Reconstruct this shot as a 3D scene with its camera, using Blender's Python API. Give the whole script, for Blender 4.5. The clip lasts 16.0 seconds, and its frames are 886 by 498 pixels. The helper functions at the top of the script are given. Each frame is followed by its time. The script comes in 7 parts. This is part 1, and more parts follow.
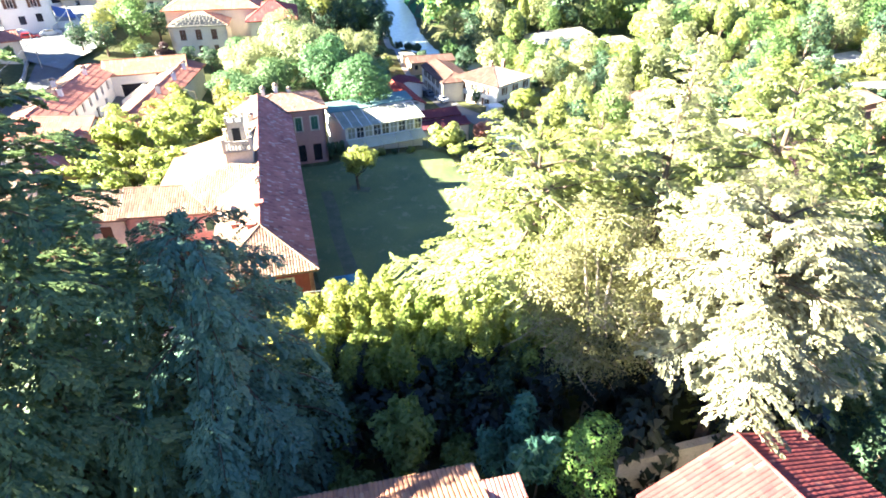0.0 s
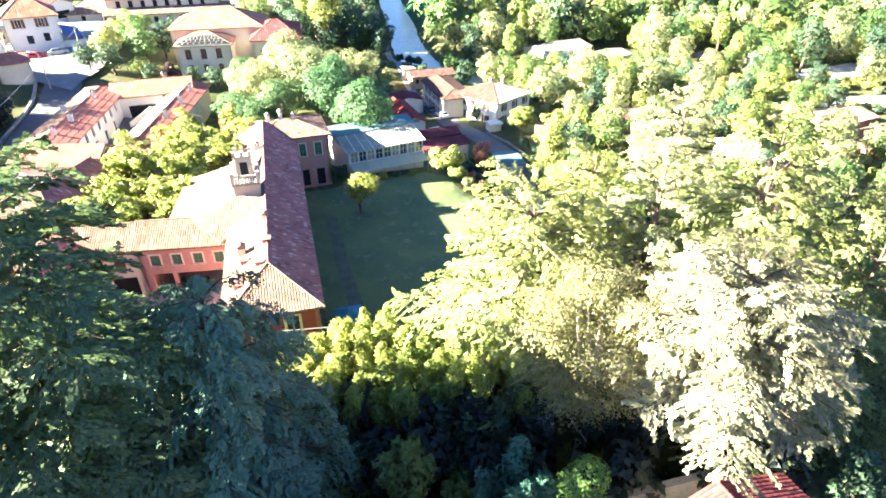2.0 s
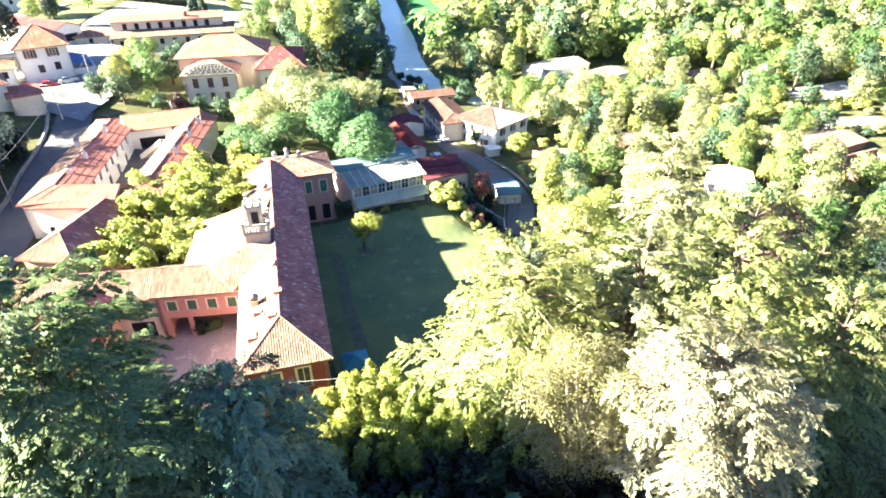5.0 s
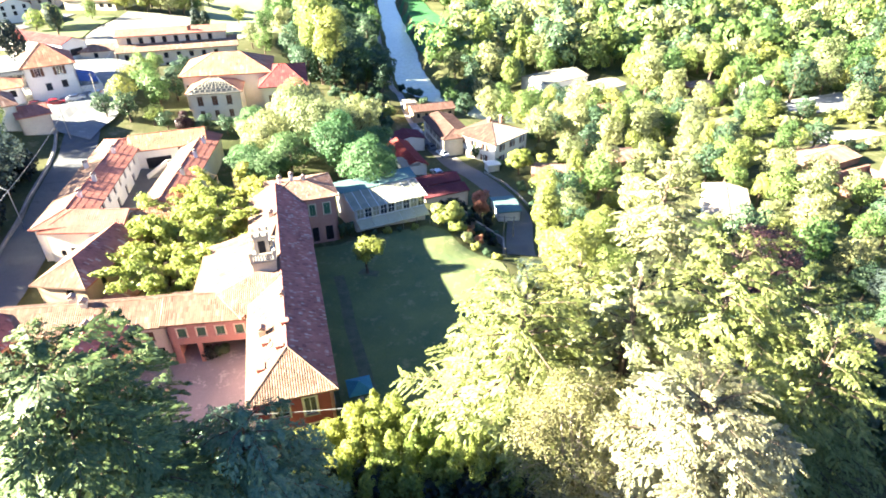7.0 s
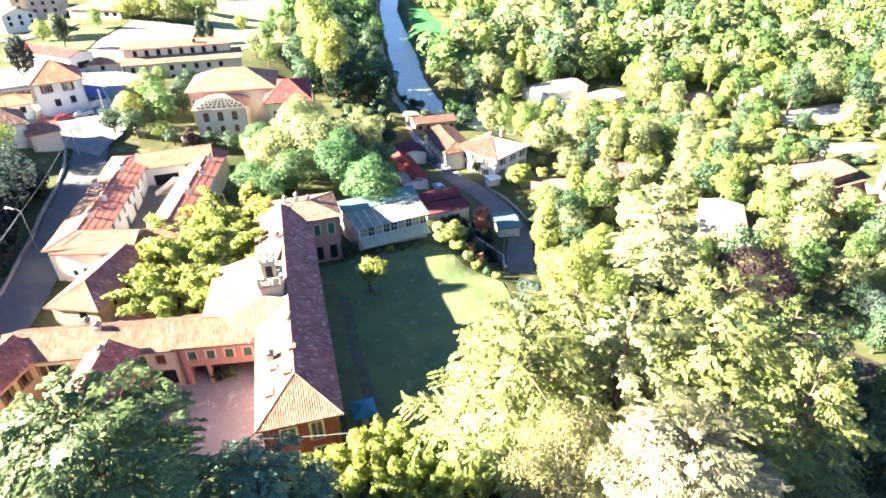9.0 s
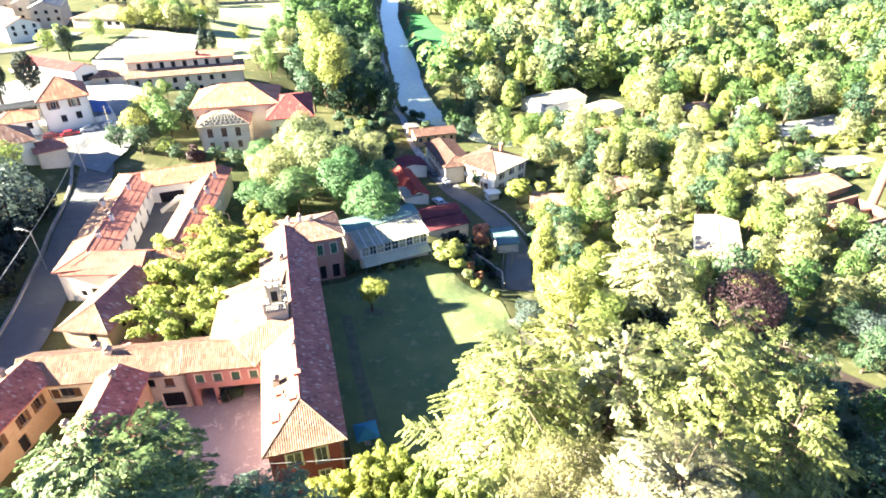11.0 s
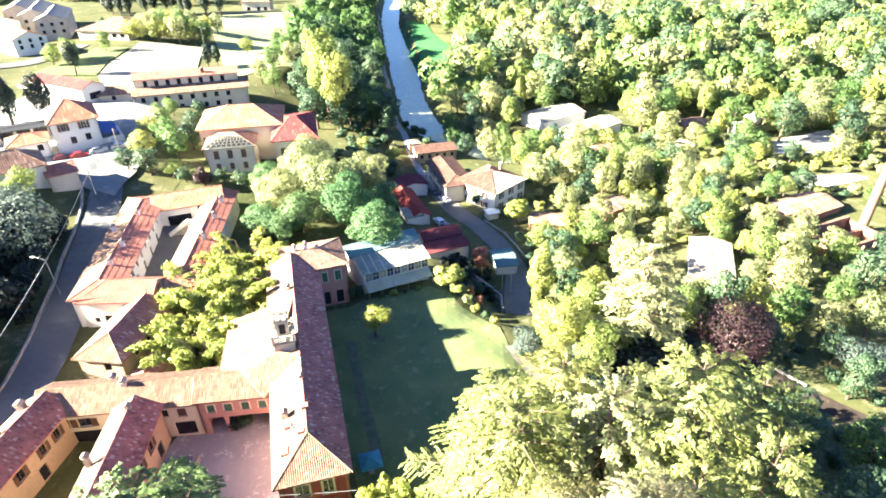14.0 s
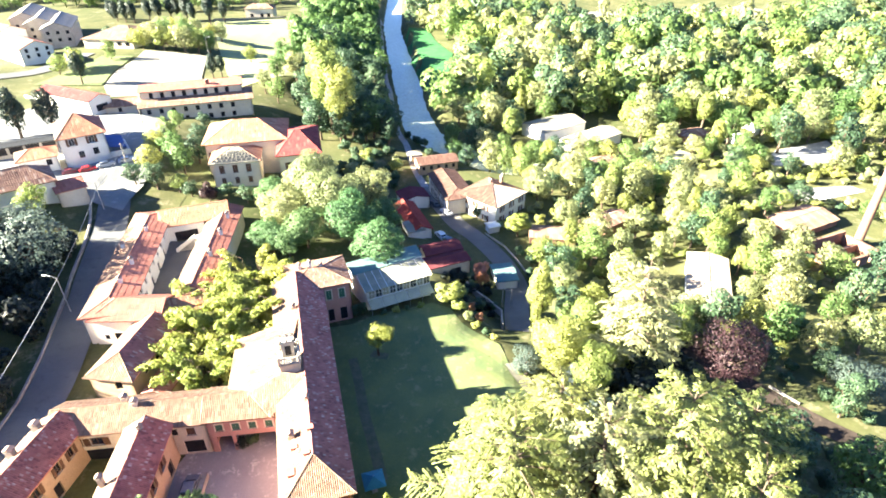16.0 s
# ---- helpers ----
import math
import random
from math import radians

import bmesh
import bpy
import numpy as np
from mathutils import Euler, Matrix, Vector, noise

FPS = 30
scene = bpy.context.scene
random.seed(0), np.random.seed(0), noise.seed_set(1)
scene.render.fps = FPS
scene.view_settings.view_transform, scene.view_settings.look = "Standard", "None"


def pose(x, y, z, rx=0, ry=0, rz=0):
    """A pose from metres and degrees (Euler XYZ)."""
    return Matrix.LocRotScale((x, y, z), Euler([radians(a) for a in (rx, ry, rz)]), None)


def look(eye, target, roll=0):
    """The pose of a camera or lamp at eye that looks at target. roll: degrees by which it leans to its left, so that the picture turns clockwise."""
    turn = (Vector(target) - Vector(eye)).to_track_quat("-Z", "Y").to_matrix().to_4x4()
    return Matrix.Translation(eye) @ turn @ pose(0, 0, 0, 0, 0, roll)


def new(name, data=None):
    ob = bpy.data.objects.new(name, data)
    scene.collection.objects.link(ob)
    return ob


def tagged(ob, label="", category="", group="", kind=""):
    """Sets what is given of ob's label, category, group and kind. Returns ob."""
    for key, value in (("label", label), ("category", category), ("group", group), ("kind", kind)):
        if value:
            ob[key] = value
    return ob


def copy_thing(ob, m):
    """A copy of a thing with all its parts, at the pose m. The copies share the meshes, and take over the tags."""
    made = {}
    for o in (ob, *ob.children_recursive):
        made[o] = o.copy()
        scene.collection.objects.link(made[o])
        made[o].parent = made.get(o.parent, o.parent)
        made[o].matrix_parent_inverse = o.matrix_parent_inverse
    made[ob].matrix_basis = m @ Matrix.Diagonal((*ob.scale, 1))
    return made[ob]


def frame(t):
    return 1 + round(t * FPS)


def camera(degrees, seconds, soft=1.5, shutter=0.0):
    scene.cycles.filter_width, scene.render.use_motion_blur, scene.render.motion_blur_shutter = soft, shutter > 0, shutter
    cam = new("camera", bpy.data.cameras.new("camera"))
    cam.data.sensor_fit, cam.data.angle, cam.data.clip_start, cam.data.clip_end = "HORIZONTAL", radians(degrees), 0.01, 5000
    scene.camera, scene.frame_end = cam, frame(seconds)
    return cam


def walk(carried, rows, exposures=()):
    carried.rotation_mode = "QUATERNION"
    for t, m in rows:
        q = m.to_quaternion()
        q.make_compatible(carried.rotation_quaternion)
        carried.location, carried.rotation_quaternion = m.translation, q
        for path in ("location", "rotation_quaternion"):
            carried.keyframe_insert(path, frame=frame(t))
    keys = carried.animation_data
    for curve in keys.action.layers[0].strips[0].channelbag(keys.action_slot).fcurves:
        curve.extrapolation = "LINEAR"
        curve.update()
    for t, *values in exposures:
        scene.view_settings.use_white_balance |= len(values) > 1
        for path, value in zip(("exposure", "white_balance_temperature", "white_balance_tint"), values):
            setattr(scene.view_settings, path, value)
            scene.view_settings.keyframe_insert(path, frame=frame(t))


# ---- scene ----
cam = camera(76.4, 16.0, soft=1.8)
METRES, EYE, TILT, LEAN, TURN = 31.0, 32.9, -31.7, 0.0, 0.0
EXPOSURES = [(0.0, 4.15, 6150, 10), (3.0, 4.02, 6250, 10), (6.5, 3.92, 6400, 10), (9.0, 3.88, 6450, 10), (16.0, 3.88, 6400, 10)]
ROWS = [
    (0.0, 0.0, 0.0, 0.0, 0.0, 0.0, 0.0),
    (0.5, 0.0001, -0.0182, 0.0243, 0.0, 0.02, 0.02),
    (1.0, -0.0001, -0.0355, 0.0504, 0.1, 0.07, 0.03),
    (1.5, 0.0007, -0.0495, 0.0735, 0.09, 0.03, 0.03),
    (2.0, 0.0021, -0.0683, 0.1027, 0.09, 0.04, 0.02),
    (2.5, 0.0028, -0.0828, 0.1271, 0.12, 0.02, 0.02),
    (3.0, 0.0035, -0.1011, 0.1551, 0.12, -0.03, 0.06),
    (3.5, 0.0036, -0.1193, 0.1812, 0.13, -0.04, 0.07),
    (4.0, 0.003, -0.1402, 0.2109, 0.13, -0.01, 0.1),
    (6.5, 0.0021, -0.2327, 0.3473, 0.14, 0.0, 0.16),
    (7.0, 0.0015, -0.2505, 0.3735, 0.15, 0.02, 0.18),
    (7.5, 0.0013, -0.2682, 0.3988, 0.14, 0.04, 0.16),
    (8.0, 0.0009, -0.2865, 0.424, 0.17, 0.07, 0.15),
    (8.5, 0.0004, -0.304, 0.4482, 0.25, 0.06, 0.11),
    (9.0, 0.0011, -0.3208, 0.4719, 0.28, 0.04, 0.11),
    (11.5, 0.0016, -0.4046, 0.6005, 0.3, 0.06, 0.09),
    (12.0, 0.0012, -0.4213, 0.6247, 0.34, 0.08, 0.05),
    (12.5, 0.0011, -0.4358, 0.6467, 0.38, 0.07, 0.04),
    (13.0, 0.0018, -0.4522, 0.6711, 0.37, 0.04, 0.04),
    (13.5, 0.0021, -0.4696, 0.6975, 0.36, 0.04, 0.07),
    (14.0, 0.0016, -0.488, 0.7242, 0.35, 0.03, 0.04),
    (14.5, 0.0027, -0.5038, 0.7503, 0.39, 0.04, 0.02),
    (15.0, 0.0016, -0.5225, 0.7776, 0.46, 0.04, -0.01),
    (15.5, 0.0023, -0.5403, 0.8037, 0.49, 0.04, -0.03),
    (16.0, 0.0027, -0.558, 0.8293, 0.51, 0.02, -0.07),
]
walk(cam, [(t, pose(0, 0, EYE, TILT, LEAN, TURN) @ pose(METRES * x, METRES * y, METRES * z, 90 + pitch, roll, yaw)) for t, x, y, z, yaw, pitch, roll in ROWS], EXPOSURES)

# ---- world, sun ----
SUN_AZ, SUN_EL = 7.0, 24.0          # degrees: the way the light travels, from +x towards +y, and the sun's height
world = bpy.data.worlds.new("sky")
scene.world = world
world.use_nodes = True
wn = world.node_tree.nodes
sky = wn.new("ShaderNodeTexSky")
sky.sky_type = "NISHITA"
sky.sun_disc = False
sky.sun_elevation = radians(SUN_EL)
sky.sun_rotation = radians(270 - SUN_AZ)
sky.air_density, sky.dust_density, sky.ozone_density = 1.0, 0.6, 2.0
wn["Background"].inputs["Strength"].default_value = 0.0185
tint = wn.new("ShaderNodeMix")
tint.data_type, tint.blend_type = "RGBA", "MULTIPLY"
tint.inputs[0].default_value, tint.inputs[7].default_value = 1.0, (0.78, 1.0, 1.5, 1)
world.node_tree.links.new(sky.outputs[0], tint.inputs[6])
world.node_tree.links.new(tint.outputs[2], wn["Background"].inputs["Color"])
sun = new("sun", bpy.data.lights.new("sun", "SUN"))
sun.data.energy, sun.data.angle, sun.data.color = 5.0, radians(0.55), (1.0, 0.905, 0.7)
ray_way = Vector((math.cos(radians(SUN_AZ)) * math.cos(radians(SUN_EL)), math.sin(radians(SUN_AZ)) * math.cos(radians(SUN_EL)), -math.sin(radians(SUN_EL))))
sun.matrix_world = look((-60, 0, 80), Vector((-60, 0, 80)) + ray_way)

# ---- materials ----
def material(name):
    m = bpy.data.materials.new(name)
    m.use_nodes = True
    return m, m.node_tree.nodes, m.node_tree.links


def ramp(nodes, colours):
    r = nodes.new("ShaderNodeValToRGB")
    while len(r.color_ramp.elements) < len(colours):
        r.color_ramp.elements.new(0.5)
    for e, (p, c) in zip(r.color_ramp.elements, colours):
        e.position, e.color = p, (*c, 1)
    return r


def noise_tex(nodes, links, scale, detail=4.0, rough=0.6, coord="Object"):
    co = nodes.new("ShaderNodeTexCoord")
    n = nodes.new("ShaderNodeTexNoise")
    n.inputs["Scale"].default_value, n.inputs["Detail"].default_value, n.inputs["Roughness"].default_value = scale, detail, rough
    links.new(co.outputs[coord], n.inputs["Vector"])
    return n


def mixed(nodes, links, a, b, fac, kind="MIX"):
    m = nodes.new("ShaderNodeMix")
    m.data_type, m.blend_type = "RGBA", kind
    for sock, v in ((m.inputs[6], a), (m.inputs[7], b), (m.inputs[0], fac)):
        if isinstance(v, (int, float)):
            sock.default_value = v
        elif isinstance(v, tuple):
            sock.default_value = (*v, 1)
        else:
            links.new(v, sock)
    return m.outputs[2]


def surface(name, c1, c2, scale=0.6, fine=12.0, rough=0.85, bump=0.25, spec=0.3, stain=None, island=0.0, metal=0.0, bump_dist=0.02):
    """A two-scale mottled surface: large blotches between c1 and c2, fine grain, relief."""
    m, n, l = material(name)
    b = n["Principled BSDF"]
    big, small = noise_tex(n, l, scale), noise_tex(n, l, fine, 3.0)
    r = ramp(n, [(0.3, c1), (0.7, c2)])
    l.new(big.outputs["Fac"], r.inputs[0])
    grey = ramp(n, [(0.25, (0.72, 0.72, 0.72)), (0.75, (1.0, 1.0, 1.0))])
    l.new(small.outputs["Fac"], grey.inputs[0])
    col = mixed(n, l, r.outputs[0], grey.outputs[0], 1.0, "MULTIPLY")
    if stain:
        st = noise_tex(n, l, scale * 3.1, 6.0, 0.75)
        sr = ramp(n, [(0.55, (0, 0, 0)), (0.68, (1, 1, 1))])
        l.new(st.outputs["Fac"], sr.inputs[0])
        col = mixed(n, l, col, stain, sr.outputs[0])
    if island:
        g = n.new("ShaderNodeNewGeometry")
        ir = ramp(n, [(0.0, (1 - island, 1 - island, 1 - island)), (1.0, (1, 1, 1))])
        l.new(g.outputs["Random Per Island"], ir.inputs[0])
        col = mixed(n, l, col, ir.outputs[0], 1.0, "MULTIPLY")
    l.new(col, b.inputs["Base Color"])
    b.inputs["Roughness"].default_value, b.inputs["Metallic"].default_value = rough, metal
    b.inputs["Specular IOR Level"].default_value = spec
    if bump:
        bp = n.new("ShaderNodeBump")
        bp.inputs["Strength"].default_value, bp.inputs["Distance"].default_value = bump, bump_dist
        l.new(small.outputs["Fac"], bp.inputs["Height"])
        l.new(bp.outputs[0], b.inputs["Normal"])
    return m


def tile_mat(name, base, light, dark, lichen=0.2):
    """Old clay tiles: each run of tiles takes its own tone, some pale with lichen, some sooty."""
    m, n, l = material(name)
    b = n["Principled BSDF"]
    g = n.new("ShaderNodeNewGeometry")
    r = ramp(n, [(0.0, dark), (0.3, base), (1.0 - lichen, base), (1.0, light)])
    l.new(g.outputs["Random Per Island"], r.inputs[0])
    blot = noise_tex(n, l, 0.45, 5.0, 0.7)
    br = ramp(n, [(0.35, (0.62, 0.62, 0.64)), (0.65, (1, 1, 1))])
    l.new(blot.outputs["Fac"], br.inputs[0])
    c = mixed(n, l, r.outputs[0], br.outputs[0], 1.0, "MULTIPLY")
    l.new(c, b.inputs["Base Color"])
    b.inputs["Roughness"].default_value = 0.9
    b.inputs["Specular IOR Level"].default_value = 0.2
    grain = noise_tex(n, l, 9.0, 4.0)
    bp = n.new("ShaderNodeBump")
    bp.inputs["Strength"].default_value, bp.inputs["Distance"].default_value = 0.5, 0.03
    l.new(grain.outputs["Fac"], bp.inputs["Height"])
    l.new(bp.outputs[0], b.inputs["Normal"])
    return m


def leaf_mat(name, dark, mid, light, trans=0.35, rough=0.55):
    """Foliage: every leaf clump takes its own green, every tree its own turn of it; some light comes through."""
    m, n, l = material(name)
    out = n["Material Output"]
    b = n["Principled BSDF"]
    g, oi = n.new("ShaderNodeNewGeometry"), n.new("ShaderNodeObjectInfo")
    near = lambda c: tuple(0.42 * a + 0.58 * b for a, b in zip(c, mid))
    r = ramp(n, [(0.0, near(dark)), (0.5, mid), (1.0, near(light))])
    l.new(g.outputs["Random Per Island"], r.inputs[0])
    hs = n.new("ShaderNodeHueSaturation")
    mp = n.new("ShaderNodeMapRange")
    mp.inputs[3].default_value, mp.inputs[4].default_value = 0.478, 0.524
    hs.inputs["Saturation"].default_value = 0.94
    l.new(oi.outputs["Random"], mp.inputs[0])
    l.new(mp.outputs[0], hs.inputs["Hue"])
    mv = n.new("ShaderNodeMapRange")
    mv.inputs[3].default_value, mv.inputs[4].default_value = 1.44, 1.03
    l.new(oi.outputs["Random"], mv.inputs[0])
    l.new(mv.outputs[0], hs.inputs["Value"])
    l.new(r.outputs[0], hs.inputs["Color"])
    l.new(hs.outputs[0], b.inputs["Base Color"])
    b.inputs["Roughness"].default_value = rough
    b.inputs["Specular IOR Level"].default_value = 0.35
    t = n.new("ShaderNodeBsdfTranslucent")
    l.new(hs.outputs[0], t.inputs["Color"])
    mx = n.new("ShaderNodeMixShader")
    mx.inputs[0].default_value = 0.22 + 0.45 * trans
    l.new(b.outputs[0], mx.inputs[1])
    l.new(t.outputs[0], mx.inputs[2])
    l.new(mx.outputs[0], out.inputs["Surface"])
    return m


def glass_mat(name, colour, rough=0.06):
    m, n, l = material(name)
    b = n["Principled BSDF"]
    ns = noise_tex(n, l, 1.5)
    r = ramp(n, [(0.3, tuple(v * 0.6 for v in colour)), (0.7, colour)])
    l.new(ns.outputs["Fac"], r.inputs[0])
    l.new(r.outputs[0], b.inputs["Base Color"])
    b.inputs["Roughness"].default_value = rough
    b.inputs["Specular IOR Level"].default_value = 0.7
    return m


M_GROUND = surface("rough_grass", (0.06, 0.075, 0.03), (0.12, 0.12, 0.055), 0.08, 1.5, 0.95, 0.4, 0.1, stain=(0.18, 0.16, 0.10))
M_LAWN = surface("lawn_grass", (0.10, 0.145, 0.07), (0.17, 0.195, 0.08), 0.16, 6.0, 0.95, 0.5, 0.1, stain=(0.21, 0.20, 0.11))
M_WORN = surface("worn_dry_grass", (0.10, 0.12, 0.07), (0.16, 0.16, 0.105), 0.9, 5.0, 0.95, 0.4, 0.1, stain=(0.08, 0.115, 0.065))
M_REED = surface("reed_grass", (0.03, 0.12, 0.045), (0.05, 0.17, 0.06), 0.12, 1.2, 0.9, 0.6, 0.1, stain=(0.07, 0.17, 0.07))
M_FIELD = surface("mown_field", (0.26, 0.29, 0.14), (0.35, 0.37, 0.20), 0.03, 2.0, 0.95, 0.3, 0.1)
M_ASPHALT = surface("asphalt", (0.11, 0.115, 0.12), (0.15, 0.155, 0.155), 0.15, 8.0, 0.9, 0.2, 0.2, stain=(0.085, 0.088, 0.09))
M_LANE = surface("worn_pale_asphalt", (0.14, 0.135, 0.125), (0.20, 0.19, 0.175), 0.15, 8.0, 0.9, 0.2, 0.3, stain=(0.15, 0.145, 0.14))
M_GRAVEL = surface("pale_gravel", (0.29, 0.29, 0.29), (0.37, 0.365, 0.36), 0.22, 10.0, 0.95, 0.4, 0.1, stain=(0.55, 0.53, 0.51))
M_PAVING = surface("worn_grey_paving", (0.19, 0.20, 0.20), (0.25, 0.255, 0.25), 0.12, 6.0, 0.9, 0.2, 0.2, stain=(0.30, 0.30, 0.29))
# earth coloured dark so that the park track looks shaded
M_EARTH = surface("bare_earth", (0.04, 0.032, 0.028), (0.065, 0.05, 0.042), 0.25, 6.0, 0.95, 0.4, 0.1, stain=(0.09, 0.07, 0.055))
M_PALE = surface("pale_paving", (0.25, 0.235, 0.185), (0.34, 0.32, 0.26), 0.06, 4.0, 0.9, 0.2, 0.2, stain=(0.22, 0.20, 0.15))
M_STONE = surface("grey_stone", (0.26, 0.24, 0.22), (0.42, 0.39, 0.35), 0.7, 9.0, 0.9, 0.5, 0.2, stain=(0.16, 0.15, 0.13))
M_ROSE = surface("rose_plaster", (0.42, 0.225, 0.195), (0.51, 0.295, 0.26), 0.35, 7.0, 0.9, 0.2, 0.2, stain=(0.36, 0.22, 0.19))
# the rose plaster again, darkened for the villa's unlit end wall
M_ROSE_SHADE = surface("deep_brick_red_plaster", (0.25, 0.062, 0.068), (0.33, 0.09, 0.095), 0.35, 7.0, 0.9, 0.2, 0.2, stain=(0.20, 0.11, 0.10))
M_OCHRE = surface("ochre_plaster", (0.46, 0.32, 0.21), (0.56, 0.41, 0.28), 0.3, 7.0, 0.9, 0.25, 0.2, stain=(0.38, 0.27, 0.19))
M_CREAM = surface("cream_plaster", (0.66, 0.57, 0.44), (0.77, 0.69, 0.56), 0.3, 7.0, 0.9, 0.2, 0.2, stain=(0.55, 0.48, 0.38))
M_WHITE = surface("white_plaster", (0.76, 0.73, 0.67), (0.85, 0.82, 0.76), 0.3, 7.0, 0.85, 0.15, 0.2, stain=(0.66, 0.63, 0.58))
M_TOWER = surface("greyed_cream_plaster", (0.48, 0.425, 0.345), (0.60, 0.54, 0.45), 0.5, 7.0, 0.9, 0.25, 0.2, stain=(0.36, 0.31, 0.26))
M_WHITEPAINT = surface("white_paint", (0.72, 0.72, 0.70), (0.80, 0.80, 0.78), 1.5, 20.0, 0.5, 0.1, 0.4)
M_GREENPAINT = surface("green_shutter_paint", (0.045, 0.12, 0.075), (0.07, 0.16, 0.10), 1.5, 20.0, 0.5, 0.15, 0.4)
M_BROWN = surface("brown_wood", (0.10, 0.05, 0.03), (0.17, 0.09, 0.055), 1.0, 18.0, 0.7, 0.3, 0.3)
M_DARK = surface("dark_opening", (0.012, 0.012, 0.016), (0.03, 0.028, 0.03), 1.0, 6.0, 0.8, 0.0, 0.2)
M_GLASS = glass_mat("window_glass", (0.03, 0.035, 0.045))
M_TILE = tile_mat("clay_tiles", (0.285, 0.165, 0.12), (0.46, 0.34, 0.27), (0.19, 0.105, 0.085), 0.22)
# on villa and barns: this lighter tone for unlit slopes, tan for sunlit ones
M_TILE_OLD = tile_mat("weathered_clay_tiles", (0.47, 0.185, 0.15), (0.66, 0.46, 0.38), (0.30, 0.12, 0.10), 0.13)
M_TILE_TAN = tile_mat("tan_clay_tiles", (0.27, 0.168, 0.118), (0.35, 0.245, 0.18), (0.20, 0.12, 0.085), 0.25)
M_TILE_RED = tile_mat("red_clay_tiles", (0.42, 0.17, 0.125), (0.48, 0.23, 0.17), (0.35, 0.14, 0.10), 0.06)
M_TILE_ORANGE = tile_mat("orange_clay_tiles", (0.44, 0.21, 0.125), (0.54, 0.34, 0.22), (0.32, 0.15, 0.095), 0.15)
M_TILE_CRIMSON = tile_mat("crimson_clay_tiles", (0.27, 0.06, 0.055), (0.36, 0.14, 0.11), (0.18, 0.045, 0.045), 0.1)
M_TILE_BROWN = tile_mat("brown_clay_tiles", (0.135, 0.075, 0.058), (0.20, 0.125, 0.10), (0.095, 0.052, 0.042), 0.15)
M_TILE_PALE = tile_mat("bleached_tiles", (0.46, 0.38, 0.28), (0.56, 0.49, 0.39), (0.36, 0.29, 0.21), 0.3)
M_SHEETRED = surface("crimson_sheet_roof", (0.14, 0.042, 0.05), (0.18, 0.06, 0.066), 0.5, 6.0, 0.85, 0.15, 0.03, stain=(0.12, 0.04, 0.05))
M_SHEETBRIGHT = surface("bright_red_sheet_roof", (0.22, 0.045, 0.04), (0.30, 0.065, 0.055), 0.5, 6.0, 0.85, 0.15, 0.05, stain=(0.24, 0.10, 0.085))
M_TEAL = surface("verdigris_sheet", (0.11, 0.20, 0.20), (0.15, 0.25, 0.245), 0.4, 5.0, 0.75, 0.1, 0.15, stain=(0.15, 0.20, 0.18))
M_GLAZED = surface("dusty_glazing", (0.20, 0.21, 0.17), (0.34, 0.33, 0.25), 0.22, 5.0, 0.7, 0.08, 0.15, stain=(0.45, 0.42, 0.31))
M_CANVAS = surface("cream_canvas", (0.42, 0.42, 0.30), (0.52, 0.51, 0.37), 0.6, 12.0, 0.9, 0.1, 0.2)
# milky base colour stands in for bright sky mirrored in the water
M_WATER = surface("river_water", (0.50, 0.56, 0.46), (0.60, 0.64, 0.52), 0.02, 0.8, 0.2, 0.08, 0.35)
M_BARK = surface("bark", (0.09, 0.065, 0.045), (0.17, 0.13, 0.10), 1.2, 10.0, 0.95, 0.8, 0.1)
M_PALEBARK = surface("pale_bark", (0.30, 0.24, 0.19), (0.42, 0.36, 0.29), 1.2, 10.0, 0.95, 0.6, 0.1)
M_BLUE = surface("blue_tarpaulin", (0.012, 0.045, 0.20), (0.02, 0.07, 0.30), 0.7, 5.0, 0.5, 0.2, 0.4)
M_PARASOL = surface("blue_green_canvas", (0.03, 0.17, 0.27), (0.05, 0.23, 0.34), 0.8, 8.0, 0.8, 0.15, 0.3)
M_METAL = surface("grey_metal", (0.30, 0.31, 0.32), (0.42, 0.43, 0.44), 1.0, 12.0, 0.45, 0.1, 0.5, metal=0.6)
M_BRICK = surface("old_brick", (0.22, 0.115, 0.085), (0.32, 0.19, 0.14), 0.5, 6.0, 0.95, 0.4, 0.15, stain=(0.15, 0.09, 0.075))
M_PANEL = surface("slate_panel", (0.022, 0.026, 0.032), (0.036, 0.04, 0.048), 1.0, 8.0, 0.7, 0.05, 0.15)

L_CEDAR = leaf_mat("cedar_needles", (0.0959, 0.128, 0.0426), (0.203, 0.235, 0.0693), (0.352, 0.362, 0.123), 0.4)
# cedar needles toned down for the one tree standing in shade
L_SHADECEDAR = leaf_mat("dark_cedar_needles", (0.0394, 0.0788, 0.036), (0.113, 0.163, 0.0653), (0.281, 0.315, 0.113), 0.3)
L_BLUECEDAR = leaf_mat("blue_cedar_needles", (0.038, 0.095, 0.075), (0.075, 0.155, 0.115), (0.145, 0.22, 0.155), 0.25)
L_PALECEDAR = leaf_mat("pale_cedar_needles", (0.115, 0.144, 0.067), (0.22, 0.249, 0.115), (0.344, 0.364, 0.182), 0.4)
L_SILVER = leaf_mat("silver_leaves", (0.104, 0.115, 0.0649), (0.2, 0.209, 0.121), (0.314, 0.314, 0.194), 0.35)
L_WILLOW = leaf_mat("willow_leaves", (0.035, 0.06, 0.05), (0.065, 0.095, 0.08), (0.11, 0.145, 0.115), 0.3)
